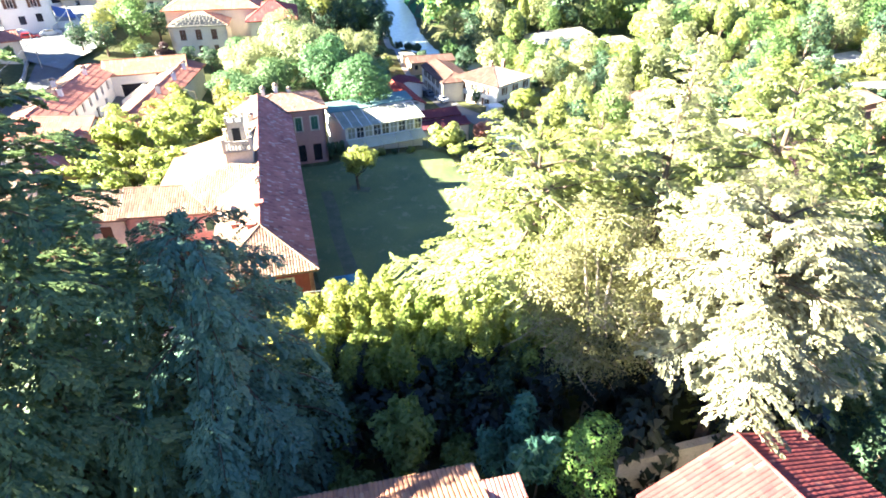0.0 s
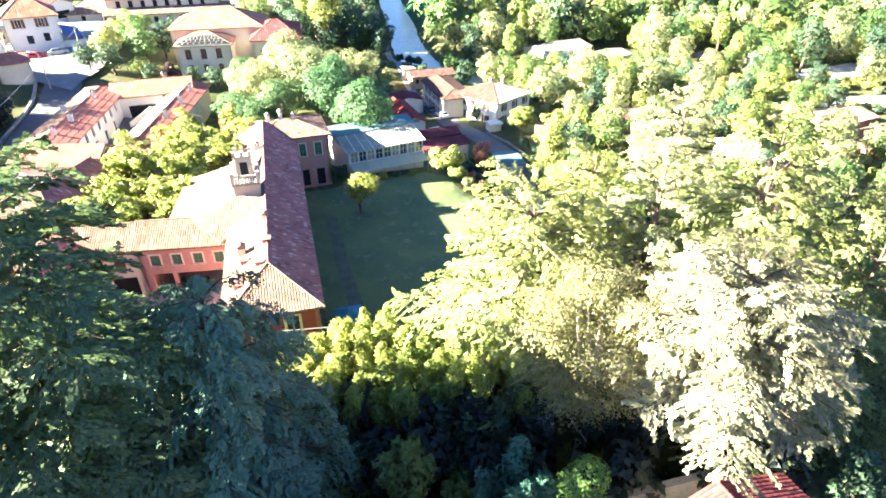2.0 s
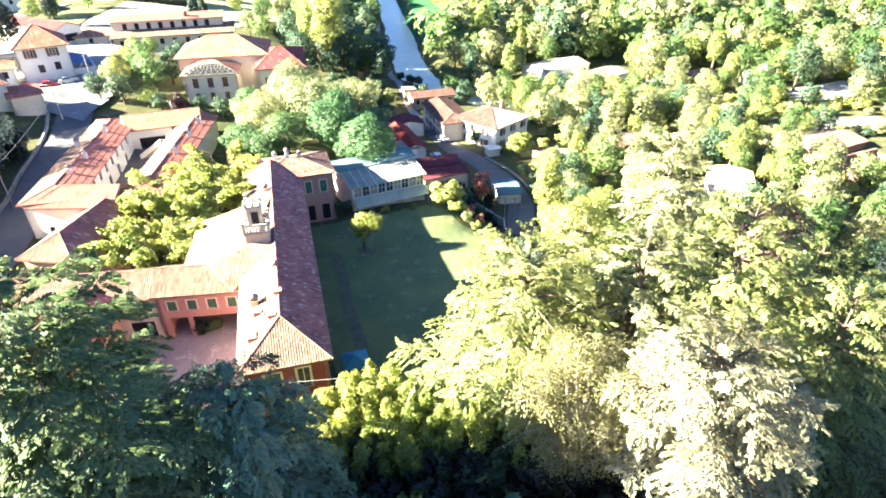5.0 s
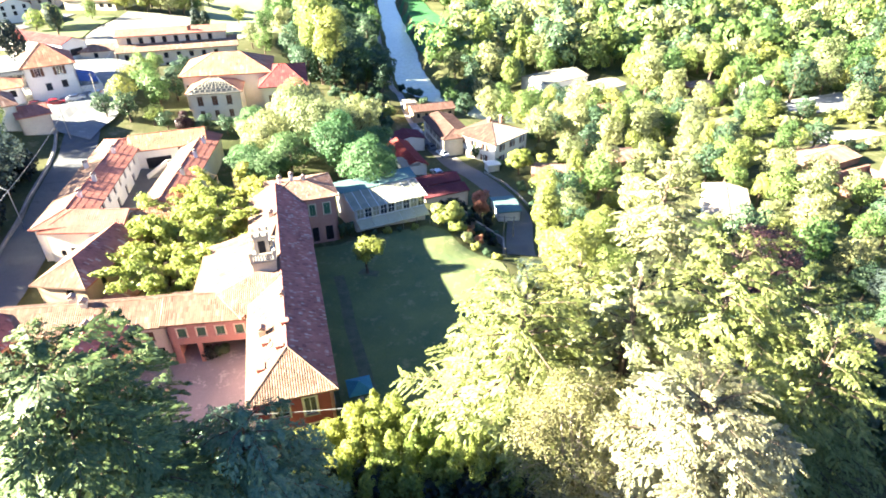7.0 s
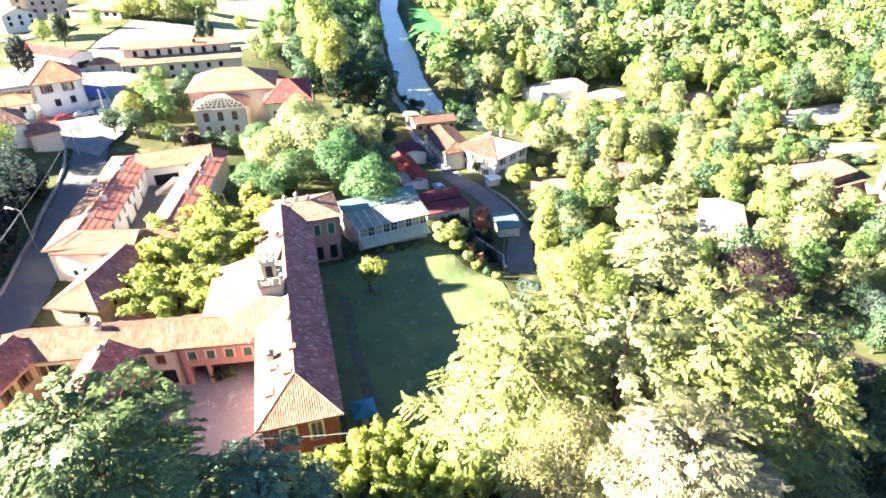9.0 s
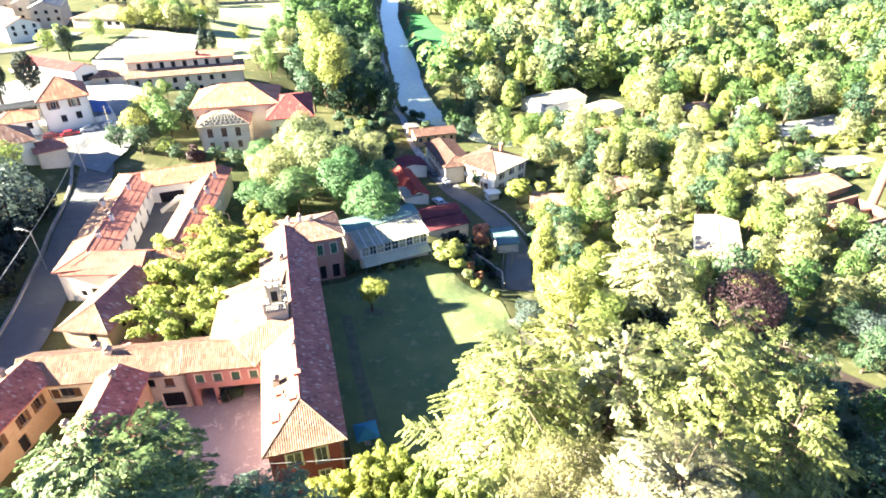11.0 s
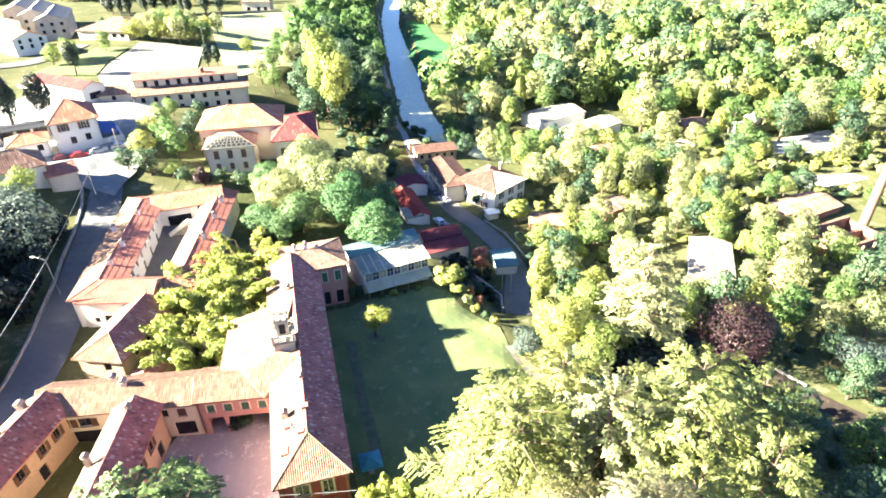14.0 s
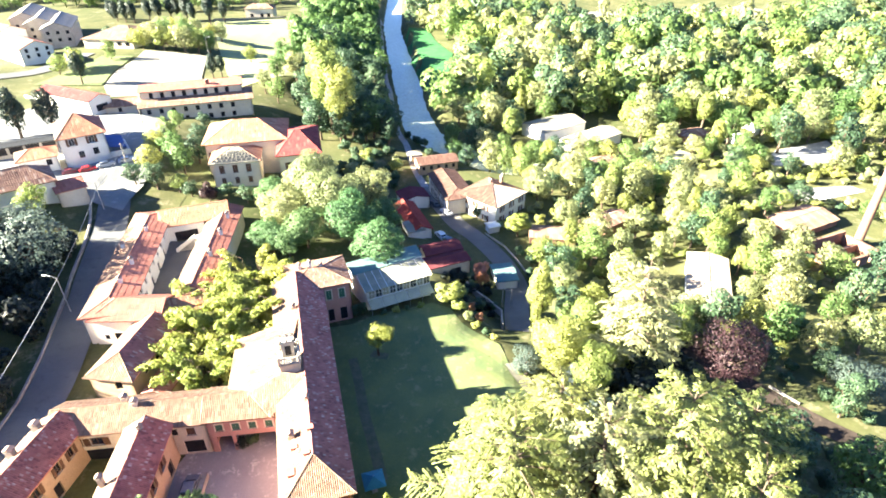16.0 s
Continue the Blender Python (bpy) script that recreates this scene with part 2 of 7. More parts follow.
L_GREEN = leaf_mat("broad_leaves", (0.055, 0.11, 0.033), (0.11, 0.182, 0.0495), (0.209, 0.275, 0.0825), 0.55)
L_MID = leaf_mat("dense_green_leaves", (0.0435, 0.102, 0.0406), (0.0798, 0.16, 0.058), (0.16, 0.246, 0.087), 0.45)
L_FRESH = leaf_mat("fresh_leaves", (0.13, 0.173, 0.037), (0.228, 0.265, 0.064), (0.358, 0.37, 0.105), 0.5)
L_PALE = leaf_mat("pale_leaves", (0.13, 0.161, 0.0653), (0.234, 0.259, 0.108), (0.37, 0.388, 0.173), 0.5)
L_BAMBOO = leaf_mat("bamboo_leaves", (0.114, 0.167, 0.0314), (0.23, 0.272, 0.0523), (0.355, 0.376, 0.0941), 0.5)
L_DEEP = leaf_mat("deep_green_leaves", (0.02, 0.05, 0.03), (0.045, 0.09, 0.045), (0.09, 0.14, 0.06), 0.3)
L_PINE = leaf_mat("black_pine_needles", (0.008, 0.02, 0.018), (0.016, 0.034, 0.026), (0.035, 0.055, 0.035), 0.1)
# leaf colour taken down to near black in place of deep shade
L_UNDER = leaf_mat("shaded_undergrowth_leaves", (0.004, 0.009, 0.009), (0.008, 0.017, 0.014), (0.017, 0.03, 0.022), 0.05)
L_TEAL = leaf_mat("teal_fan_leaves", (0.025, 0.085, 0.055), (0.05, 0.145, 0.095), (0.09, 0.21, 0.14), 0.3)
L_LAUREL = leaf_mat("laurel_leaves", (0.045, 0.12, 0.02), (0.085, 0.19, 0.035), (0.15, 0.27, 0.06), 0.4)
L_COPPER = leaf_mat("copper_leaves", (0.014, 0.006, 0.009), (0.03, 0.013, 0.015), (0.06, 0.03, 0.026), 0.1)
L_RUST = leaf_mat("rust_leaves", (0.22, 0.08, 0.05), (0.34, 0.15, 0.09), (0.44, 0.24, 0.14), 0.35)
L_DRY = leaf_mat("sparse_yellowing_leaves", (0.132, 0.126, 0.0502), (0.198, 0.185, 0.0726), (0.277, 0.251, 0.112), 0.4)

# ---- building helpers ----
def part(name, verts, faces, mat, parent=None, label=""):
    """One mesh object under a thing or a part, from plain lists."""
    me = bpy.data.meshes.new(name)
    me.from_pydata([tuple(v) for v in verts], [], faces)
    for mt in mat if isinstance(mat, (list, tuple)) else (mat,):
        me.materials.append(mt)
    me.update()
    ob = new(name, me)
    if parent is not None:
        ob.parent = parent
        ob.matrix_parent_inverse = parent_world(parent).inverted()
    if label:
        ob["label"] = label
    return ob


def parent_world(ob):
    m = ob.matrix_basis.copy()
    while ob.parent is not None:
        m = ob.parent.matrix_basis @ ob.matrix_parent_inverse @ m
        ob = ob.parent
    return m


def empty(name, place, label, category, group="", kind=""):
    ob = new(name)
    ob.empty_display_size = 0.3
    ob.matrix_basis = Matrix.Translation(place)
    return tagged(ob, label, category, group, kind)


class Soup:
    """Vertices and faces gathered for one mesh."""

    def __init__(self):
        self.v, self.f = [], []

    def add(self, verts, faces):
        k = len(self.v)
        self.v += [tuple(p) for p in verts]
        self.f += [tuple(i + k for i in f) for f in faces]
        return self

    def box(self, x0, x1, y0, y1, z0, z1, m=None):
        p = [(x, y, z) for z in (z0, z1) for x, y in ((x0, y0), (x1, y0), (x1, y1), (x0, y1))]
        if m is not None:
            p = [m @ Vector(q) for q in p]
        return self.add(p, [(3, 2, 1, 0), (4, 5, 6, 7), (0, 1, 5, 4), (1, 2, 6, 5), (2, 3, 7, 6), (3, 0, 4, 7)])

    def tube(self, path, radii, sides=7):
        path = [Vector(p) for p in path]
        k = len(self.v)
        for i, (p, r) in enumerate(zip(path, radii)):
            d = (path[min(i + 1, len(path) - 1)] - path[max(i - 1, 0)]).normalized()
            a = d.orthogonal().normalized()
            b = d.cross(a)
            for j in range(sides):
                w = math.tau * j / sides
                self.v.append(tuple(p + r * (math.cos(w) * a + math.sin(w) * b)))
        for i in range(len(path) - 1):
            for j in range(sides):
                q, s = k + i * sides, (j + 1) % sides
                self.f.append((q + j, q + s, q + sides + s, q + sides + j))
        self.f.append(tuple(range(k + sides - 1, k - 1, -1)))
        self.f.append(tuple(range(len(self.v) - sides, len(self.v))))
        return self

    def part(self, name, mat, parent=None, label=""):
        return part(name, self.v, self.f, mat, parent, label)


class Plan:
    """A local frame on the ground: u along, v to its left."""

    def __init__(self, x, y, degrees):
        a = radians(degrees)
        self.o, self.u, self.w = Vector((x, y, 0)), Vector((math.cos(a), math.sin(a), 0)), Vector((-math.sin(a), math.cos(a), 0))

    def at(self, u, v, z=0.0):
        p = self.o + u * self.u + v * self.w
        return Vector((p.x, p.y, z))


def slope_tiles(soup, poly, along, pitch=0.24, run=0.9, lift=0.07, seed=1):
    """Rows of half-round tiles laid down a roof slope. poly: its corners in space; along: the way of its eave."""
    rng = random.Random(seed)
    e = Vector((along.x, along.y, 0)).normalized()
    p = Vector((-e.y, e.x, 0))
    flat = [(q.dot(e), q.dot(p), q) for q in map(Vector, poly)]
    lo, hi = min(q[0] for q in flat), max(q[0] for q in flat)
    n = max(1, int((hi - lo) / pitch))
    step = (hi - lo) / n

    def cut(s):
        hits = []
        for i in range(len(flat)):
            a, b = flat[i], flat[(i + 1) % len(flat)]
            if (a[0] - s) * (b[0] - s) < 0:
                f = (s - a[0]) / (b[0] - a[0])
                hits.append((a[1] + f * (b[1] - a[1]), a[2].lerp(b[2], f)))
        hits.sort(key=lambda h: h[1].z)
        return (hits[0][1], hits[-1][1]) if len(hits) > 1 else None

    for i in range(n):
        s = lo + (i + 0.5) * step
        c = cut(s)
        if c is None:
            continue
        a, b = c
        d = b - a
        length = d.length
        if length < 0.15:
            continue
        m = max(1, round(length / run))
        nor = e.cross(d).normalized()
        if nor.z < 0:
            nor = -nor
        off = rng.uniform(-0.3, 0.3) / m
        for j in range(m):
            f0, f1 = (j + (off if j else 0)) / m, (j + 1 + (off if j < m - 1 else 0)) / m
            q0, q1 = a + d * f0, a + d * f1
            h0, h1 = lift + rng.uniform(0.0, 0.025), lift * 0.7
            w = step * 0.5
            k = len(soup.v)
            for q, h, g in ((q0, h0, 1.04), (q1, h1, 0.92)):
                for o, up in ((-w * g, 0.0), (-w * 0.45 * g, h), (w * 0.45 * g, h), (w * g, 0.0)):
                    soup.v.append(tuple(q + e * o + nor * (up + 0.004)))
            soup.f += [(k, k + 1, k + 5, k + 4), (k + 1, k + 2, k + 6, k + 5), (k + 2, k + 3, k + 7, k + 6)]
            soup.f.append((k + 3, k + 2, k + 1, k))


def slab(soup, poly, thick=0.16):
    """A roof slope as a slab under its tiles."""
    top = [Vector(p) for p in poly]
    n = len(top)
    low = [p - Vector((0, 0, thick)) for p in top]
    soup.add(top + low, [tuple(range(n)), tuple(range(2 * n - 1, n - 1, -1))] + [(i, i + n, (i + 1) % n + n, (i + 1) % n) for i in range(n)])


def roof_slope(parent, poly, along, mat, pitch=0.26, run=0.9, lift=0.045, seed=1, name="roof_slope"):
    s = Soup()
    slab(s, poly)
    sl = s.part(name, M_TILE_OLD if mat is M_TILE_OLD else mat, parent)
    t = Soup()
    slope_tiles(t, poly, along, pitch, run, lift, seed)
    if t.v:
        ob = t.part("tiling", mat, sl)
        ob["kind"] = "stuff"
    return sl


def ridge_caps(parent, a, b, mat, step=0.45, r=0.085):
    """A line of half-round cap tiles along a ridge or hip."""
    a, b = Vector(a), Vector(b)
    n = max(1, int((b - a).length / step))
    s = Soup()
    d = (b - a).normalized()
    side = d.cross(Vector((0, 0, 1))).normalized()
    up = side.cross(d)
    for i in range(n):
        p, q = a.lerp(b, i / n), a.lerp(b, (i + 1.08) / n)
        k = len(s.v)
        for c, g in ((p, 1.1), (q, 0.9)):
            for w in (-90, -40, 0, 40, 90):
                s.v.append(tuple(c + r * g * (math.sin(radians(w)) * side * 1.15 + math.cos(radians(w)) * up) + up * 0.03))
        s.f += [(k + j, k + j + 1, k + j + 6, k + j + 5) for j in range(4)] + [(k + 4, k + 3, k + 2, k + 1, k)]
    ob = s.part("ridge_cap", mat, parent)
    ob["kind"] = "stuff"
    return ob


def wall_part(parent, p0, p1, z0, z1, mat, holes=(), thick=0.35, name="wall", top=None):
    """A wall from p0 to p1 (seen from outside, left to right), with openings (u0, u1, z0, z1) cut through. top: heights along a gable."""
    p0, p1 = Vector((p0[0], p0[1], 0)), Vector((p1[0], p1[1], 0))
    d = p1 - p0
    length = d.length
    d.normalize()
    inn = Vector((-d.y, d.x, 0))
    us = sorted({0.0, length, *[h[0] for h in holes], *[h[1] for h in holes]})
    zs = sorted({z0, z1, *[h[2] for h in holes], *[h[3] for h in holes]})
    s = Soup()

    def pt(u, z, back=0.0):
        q = p0 + d * u + inn * back
        return (q.x, q.y, z)

    for i in range(len(us) - 1):
        for j in range(len(zs) - 1):
            cu, cz = (us[i] + us[i + 1]) / 2, (zs[j] + zs[j + 1]) / 2
            if any(h[0] < cu < h[1] and h[2] < cz < h[3] for h in holes):
                continue
            for back, flip in ((0.0, False), (thick, True)):
                q = [pt(us[i], zs[j], back), pt(us[i + 1], zs[j], back), pt(us[i + 1], zs[j + 1], back), pt(us[i], zs[j + 1], back)]
                s.add(q[::-1] if flip else q, [(0, 1, 2, 3)])
    for u0, u1, a, b in holes:
        for q in ((pt(u0, a), pt(u0, a, thick), pt(u0, b, thick), pt(u0, b)), (pt(u1, a, thick), pt(u1, a), pt(u1, b), pt(u1, b, thick)),
                  (pt(u0, b), pt(u0, b, thick), pt(u1, b, thick), pt(u1, b)), (pt(u0, a, thick), pt(u0, a), pt(u1, a), pt(u1, a, thick))):
            s.add(q, [(0, 1, 2, 3)])
    s.add([pt(0, z0), pt(0, z1), pt(0, z1, thick), pt(0, z0, thick)], [(0, 1, 2, 3)])
    s.add([pt(length, z0, thick), pt(length, z1, thick), pt(length, z1), pt(length, z0)], [(0, 1, 2, 3)])
    s.add([pt(0, z1), pt(length, z1), pt(length, z1, thick), pt(0, z1, thick)], [(0, 1, 2, 3)])
    if top is not None:
        k = [pt(0, z1), pt(length, z1), pt(length / 2, top)]
        kb = [pt(0, z1, thick), pt(length, z1, thick), pt(length / 2, top, thick)]
        s.add(k + kb, [(0, 1, 2), (5, 4, 3), (1, 4, 5, 2), (0, 2, 5, 3)])
    return s.part(name, mat, parent)


def window_part(parent, p0, p1, u0, u1, z0, z1, style="shutters", paint=None, trim=None, name="window", depth=0.2):
    """A window in a wall's opening: pane, frame with a bar, sill, surround, and shutters shut or folded open."""
    p0, p1 = Vector((p0[0], p0[1], 0)), Vector((p1[0], p1[1], 0))
    d = (p1 - p0).normalized()
    inn = Vector((-d.y, d.x, 0))
    m = Matrix(((d.x, inn.x, 0, p0.x), (d.y, inn.y, 0, p0.y), (0, 0, 1, 0), (0, 0, 0, 1)))
    w = Soup().box(u0, u1, depth, depth + 0.04, z0, z1, m).part(name, M_DARK if style == "dark" else M_GLASS, parent)
    if style in ("dark", "blank"):
        return w
    fr = Soup()
    t = 0.07
    for a, b, c, e in ((u0, u0 + t, z0, z1), (u1 - t, u1, z0, z1), (u0 + t, u1 - t, z0, z0 + t), (u0 + t, u1 - t, z1 - t, z1), ((u0 + u1) / 2 - t / 2, (u0 + u1) / 2 + t / 2, z0 + t, z1 - t)):
        fr.box(a, b, depth - 0.06, depth - 0.003, c, e, m)
    fr.part("window_frame", M_WHITEPAINT if style != "brown" else M_BROWN, w)
    if trim is not None:
        sr = Soup()
        g = 0.16
        for a, b, c, e in ((u0 - g, u0, z0 - g, z1 + g), (u1, u1 + g, z0 - g, z1 + g), (u0, u1, z1, z1 + g), (u0, u1, z0 - g, z0)):
            sr.box(a, b, -0.05, 0.02, c, e, m)
        sr.part("surround", trim, w)
    Soup().box(u0 - 0.1, u1 + 0.1, -0.12, 0.03, z0 - 0.08, z0 - 0.002, m).part("sill", M_STONE, w)
    if paint is not None and style != "bare":
        half = (u1 - u0) / 2
        if style == "shut":
            spots = ((u0 + 0.02, u0 + half - 0.01, 0.04), (u0 + half + 0.01, u1 - 0.02, 0.04))
        else:
            spots = ((u0 - half, u0 - 0.02, -0.11), (u1 + 0.02, u1 + half, -0.11))
        for a, b, o in spots:
            sh = Soup()
            sh.box(a, b, o, o + 0.045, z0, z1, m)
            sh.part("shutter", paint, w)
    return w


def chimney(parent, x, y, z0, z1, w=0.6, d=0.6, deg=16, mat=None, name="chimney"):
    m = pose(x, y, 0, 0, 0, deg)
    mat = mat or M_CREAM
    s = Soup()
    s.box(-w / 2, w / 2, -d / 2, d / 2, z0, z1, m)
    s.box(-w / 2 - 0.07, w / 2 + 0.07, -d / 2 - 0.07, d / 2 + 0.07, z1, z1 + 0.1, m)
    c = s.part(name, mat, parent)
    t = Soup()
    for x0 in (-w / 2, w / 2 - 0.12):
        t.box(x0, x0 + 0.12, -d / 2, d / 2, z1 + 0.1, z1 + 0.34, m)
    k = [m @ Vector(q) for q in ((-w / 2 - 0.12, -d / 2 - 0.1, z1 + 0.34), (w / 2 + 0.12, -d / 2 - 0.1, z1 + 0.34), (w / 2 + 0.12, d / 2 + 0.1, z1 + 0.34), (-w / 2 - 0.12, d / 2 + 0.1, z1 + 0.34), (0, -d / 2 - 0.1, z1 + 0.58), (0, d / 2 + 0.1, z1 + 0.58))]
    t.add(k, [(3, 2, 1, 0), (0, 1, 4), (2, 3, 5), (1, 2, 5, 4), (3, 0, 4, 5)])
    t.part("chimney_cap", M_TILE, c)
    return c


FOOT = []


def house(name, label, plan, length, width, z0, ze, zr, walls, roof, over=0.5, hip=(0.0, 0.0), pitch=0.3, run=1.0, windows=(), paint=None, trim=None, category="house", style="shutters", sink=3.0, skip=(), kind="", seed=3):
    """A rectangular house: u 0..length, v 0..width from the plan's corner; ridge along u; hip: how far each end's ridge is set in (0: gable).
    windows: (side, from, to, low, high) with side s, e, n, w and heights over z0."""
    root = empty(name, plan.at(length / 2, width / 2, z0), label, category, kind=kind)
    FOOT.append((plan, length, width))
    c = {"s": ((0, 0), (length, 0)), "e": ((length, 0), (length, width)), "n": ((length, width), (0, width)), "w": ((0, width), (0, 0))}
    for side, (a, b) in c.items():
        if side in skip:
            continue
        p0, p1 = plan.at(*a), plan.at(*b)
        span = (p1 - p0).length
        mine = [w for w in windows if w[0] == side]
        holes = [(w[1], w[2], z0 + w[3], z0 + w[4]) for w in mine if 0 <= w[1] < w[2] <= span]
        gable = (side == "e" and not hip[1]) or (side == "w" and not hip[0])
        wl = wall_part(root, p0, p1, z0 - sink, ze, walls, holes, top=zr - 0.2 if gable else None)
        for w in mine:
            st = w[5] if len(w) > 5 else style
            if st == "gap":
                continue
            window_part(wl, p0, p1, w[1], w[2], z0 + w[3], z0 + w[4], st, paint, trim, "door" if w[3] < 0.3 and w[4] > 1.9 else "window")
    half = width / 2 + over
    drop = (zr - ze) * over / (width / 2)
    ez = ze - drop + 0.1
    rz = zr + 0.1
    e0, e1 = -over, length + over
    r0, r1 = (hip[0] - 0.0 if hip[0] else e0), (length - hip[1] if hip[1] else e1)
    A, B, C, D = plan.at(e0, -over, ez), plan.at(e1, -over, ez), plan.at(e1, width + over, ez), plan.at(e0, width + over, ez)
    R0, R1 = plan.at(r0, width / 2, rz), plan.at(r1, width / 2, rz)
    rs, rn, re, rw = roof if isinstance(roof, tuple) else (roof,) * 4
    roof_slope(root, (A, B, R1, R0), plan.u, rs, pitch, run, seed=seed)
    roof_slope(root, (C, D, R0, R1), plan.u, rn, pitch, run, seed=seed + 1)
    if hip[1]:
        roof_slope(root, (B, C, R1), plan.w, re, pitch, run, seed=seed + 2)
        ridge_caps(root, B, R1, re), ridge_caps(root, C, R1, re)
    if hip[0]:
        roof_slope(root, (D, A, R0), plan.w, rw, pitch, run, seed=seed + 3)
        ridge_caps(root, A, R0, rw), ridge_caps(root, D, R0, rw)
    ridge_caps(root, R0, R1, rs)
    return root


# ---- plants ----
def unit(a):
    return a / (np.linalg.norm(a, axis=1, keepdims=True) + 1e-9)


def leaf_soup(centres, normals, size, rng, stretch=1.0, spin=None, tri=False, soft=None):
    """Many small rhombic leaves, as vertex, face and shading-normal arrays. soft: the way the foliage's mass faces at each leaf."""
    n = len(centres)
    nor = normals / np.linalg.norm(normals, axis=1, keepdims=True)
    ref = rng.normal(size=(n, 3)) if spin is None else spin
    a = np.cross(nor, ref)
    a /= np.linalg.norm(a, axis=1, keepdims=True) + 1e-9
    b = np.cross(nor, a)
    s = size * rng.uniform(0.6, 1.3, size=(n, 1))
    fold = nor * s * 0.18
    soft = nor if soft is None else unit(soft)
    away = (nor * soft).sum(1, keepdims=True) < 0
    a, fold = np.where(away, -a, a), np.where(away, -fold, fold)
    if tri or size > 0.24:
        v = np.empty((n, 3, 3))
        v[:, 0] = centres + b * s * stretch * 1.15
        v[:, 2], v[:, 1] = centres - b * s * stretch * 0.6 + a * s * 0.75 - fold, centres - b * s * stretch * 0.6 - a * s * 0.75 - fold
        return v.reshape(-1, 3), np.arange(n * 3).reshape(n, 3), np.repeat(soft, 3, axis=0)
    v = np.empty((n, 4, 3))
    v[:, 0], v[:, 2] = centres - b * s * stretch, centres + b * s * stretch
    v[:, 1], v[:, 3] = centres + a * s * 0.55 - fold, centres - a * s * 0.55 - fold
    f = np.arange(n * 4).reshape(n, 4)
    return v.reshape(-1, 3), f, np.repeat(soft, 4, axis=0)


def leaf_mesh(name, blocks, mat):
    v = np.concatenate([b[0] for b in blocks])
    k, loops, counts = 0, [], []
    for bv, bf, *_ in blocks:
        loops.append((bf + k).ravel())
        counts.append(np.full(len(bf), bf.shape[1]))
        k += len(bv)
    loops, counts = np.concatenate(loops), np.concatenate(counts)
    starts = np.concatenate([[0], np.cumsum(counts)[:-1]])
    me = bpy.data.meshes.new(name)
    me.vertices.add(len(v))
    me.vertices.foreach_set("co", v.astype(np.float32).ravel())
    me.loops.add(len(loops))
    me.loops.foreach_set("vertex_index", loops.astype(np.int32))
    me.polygons.add(len(counts))
    me.polygons.foreach_set("loop_start", starts.astype(np.int32))
    me.materials.append(mat)
    me.update(calc_edges=True)
    if all(len(b) > 2 for b in blocks):
        me.normals_split_custom_set_from_vertices(np.concatenate([b[2] for b in blocks]).astype(np.float32))
    return me


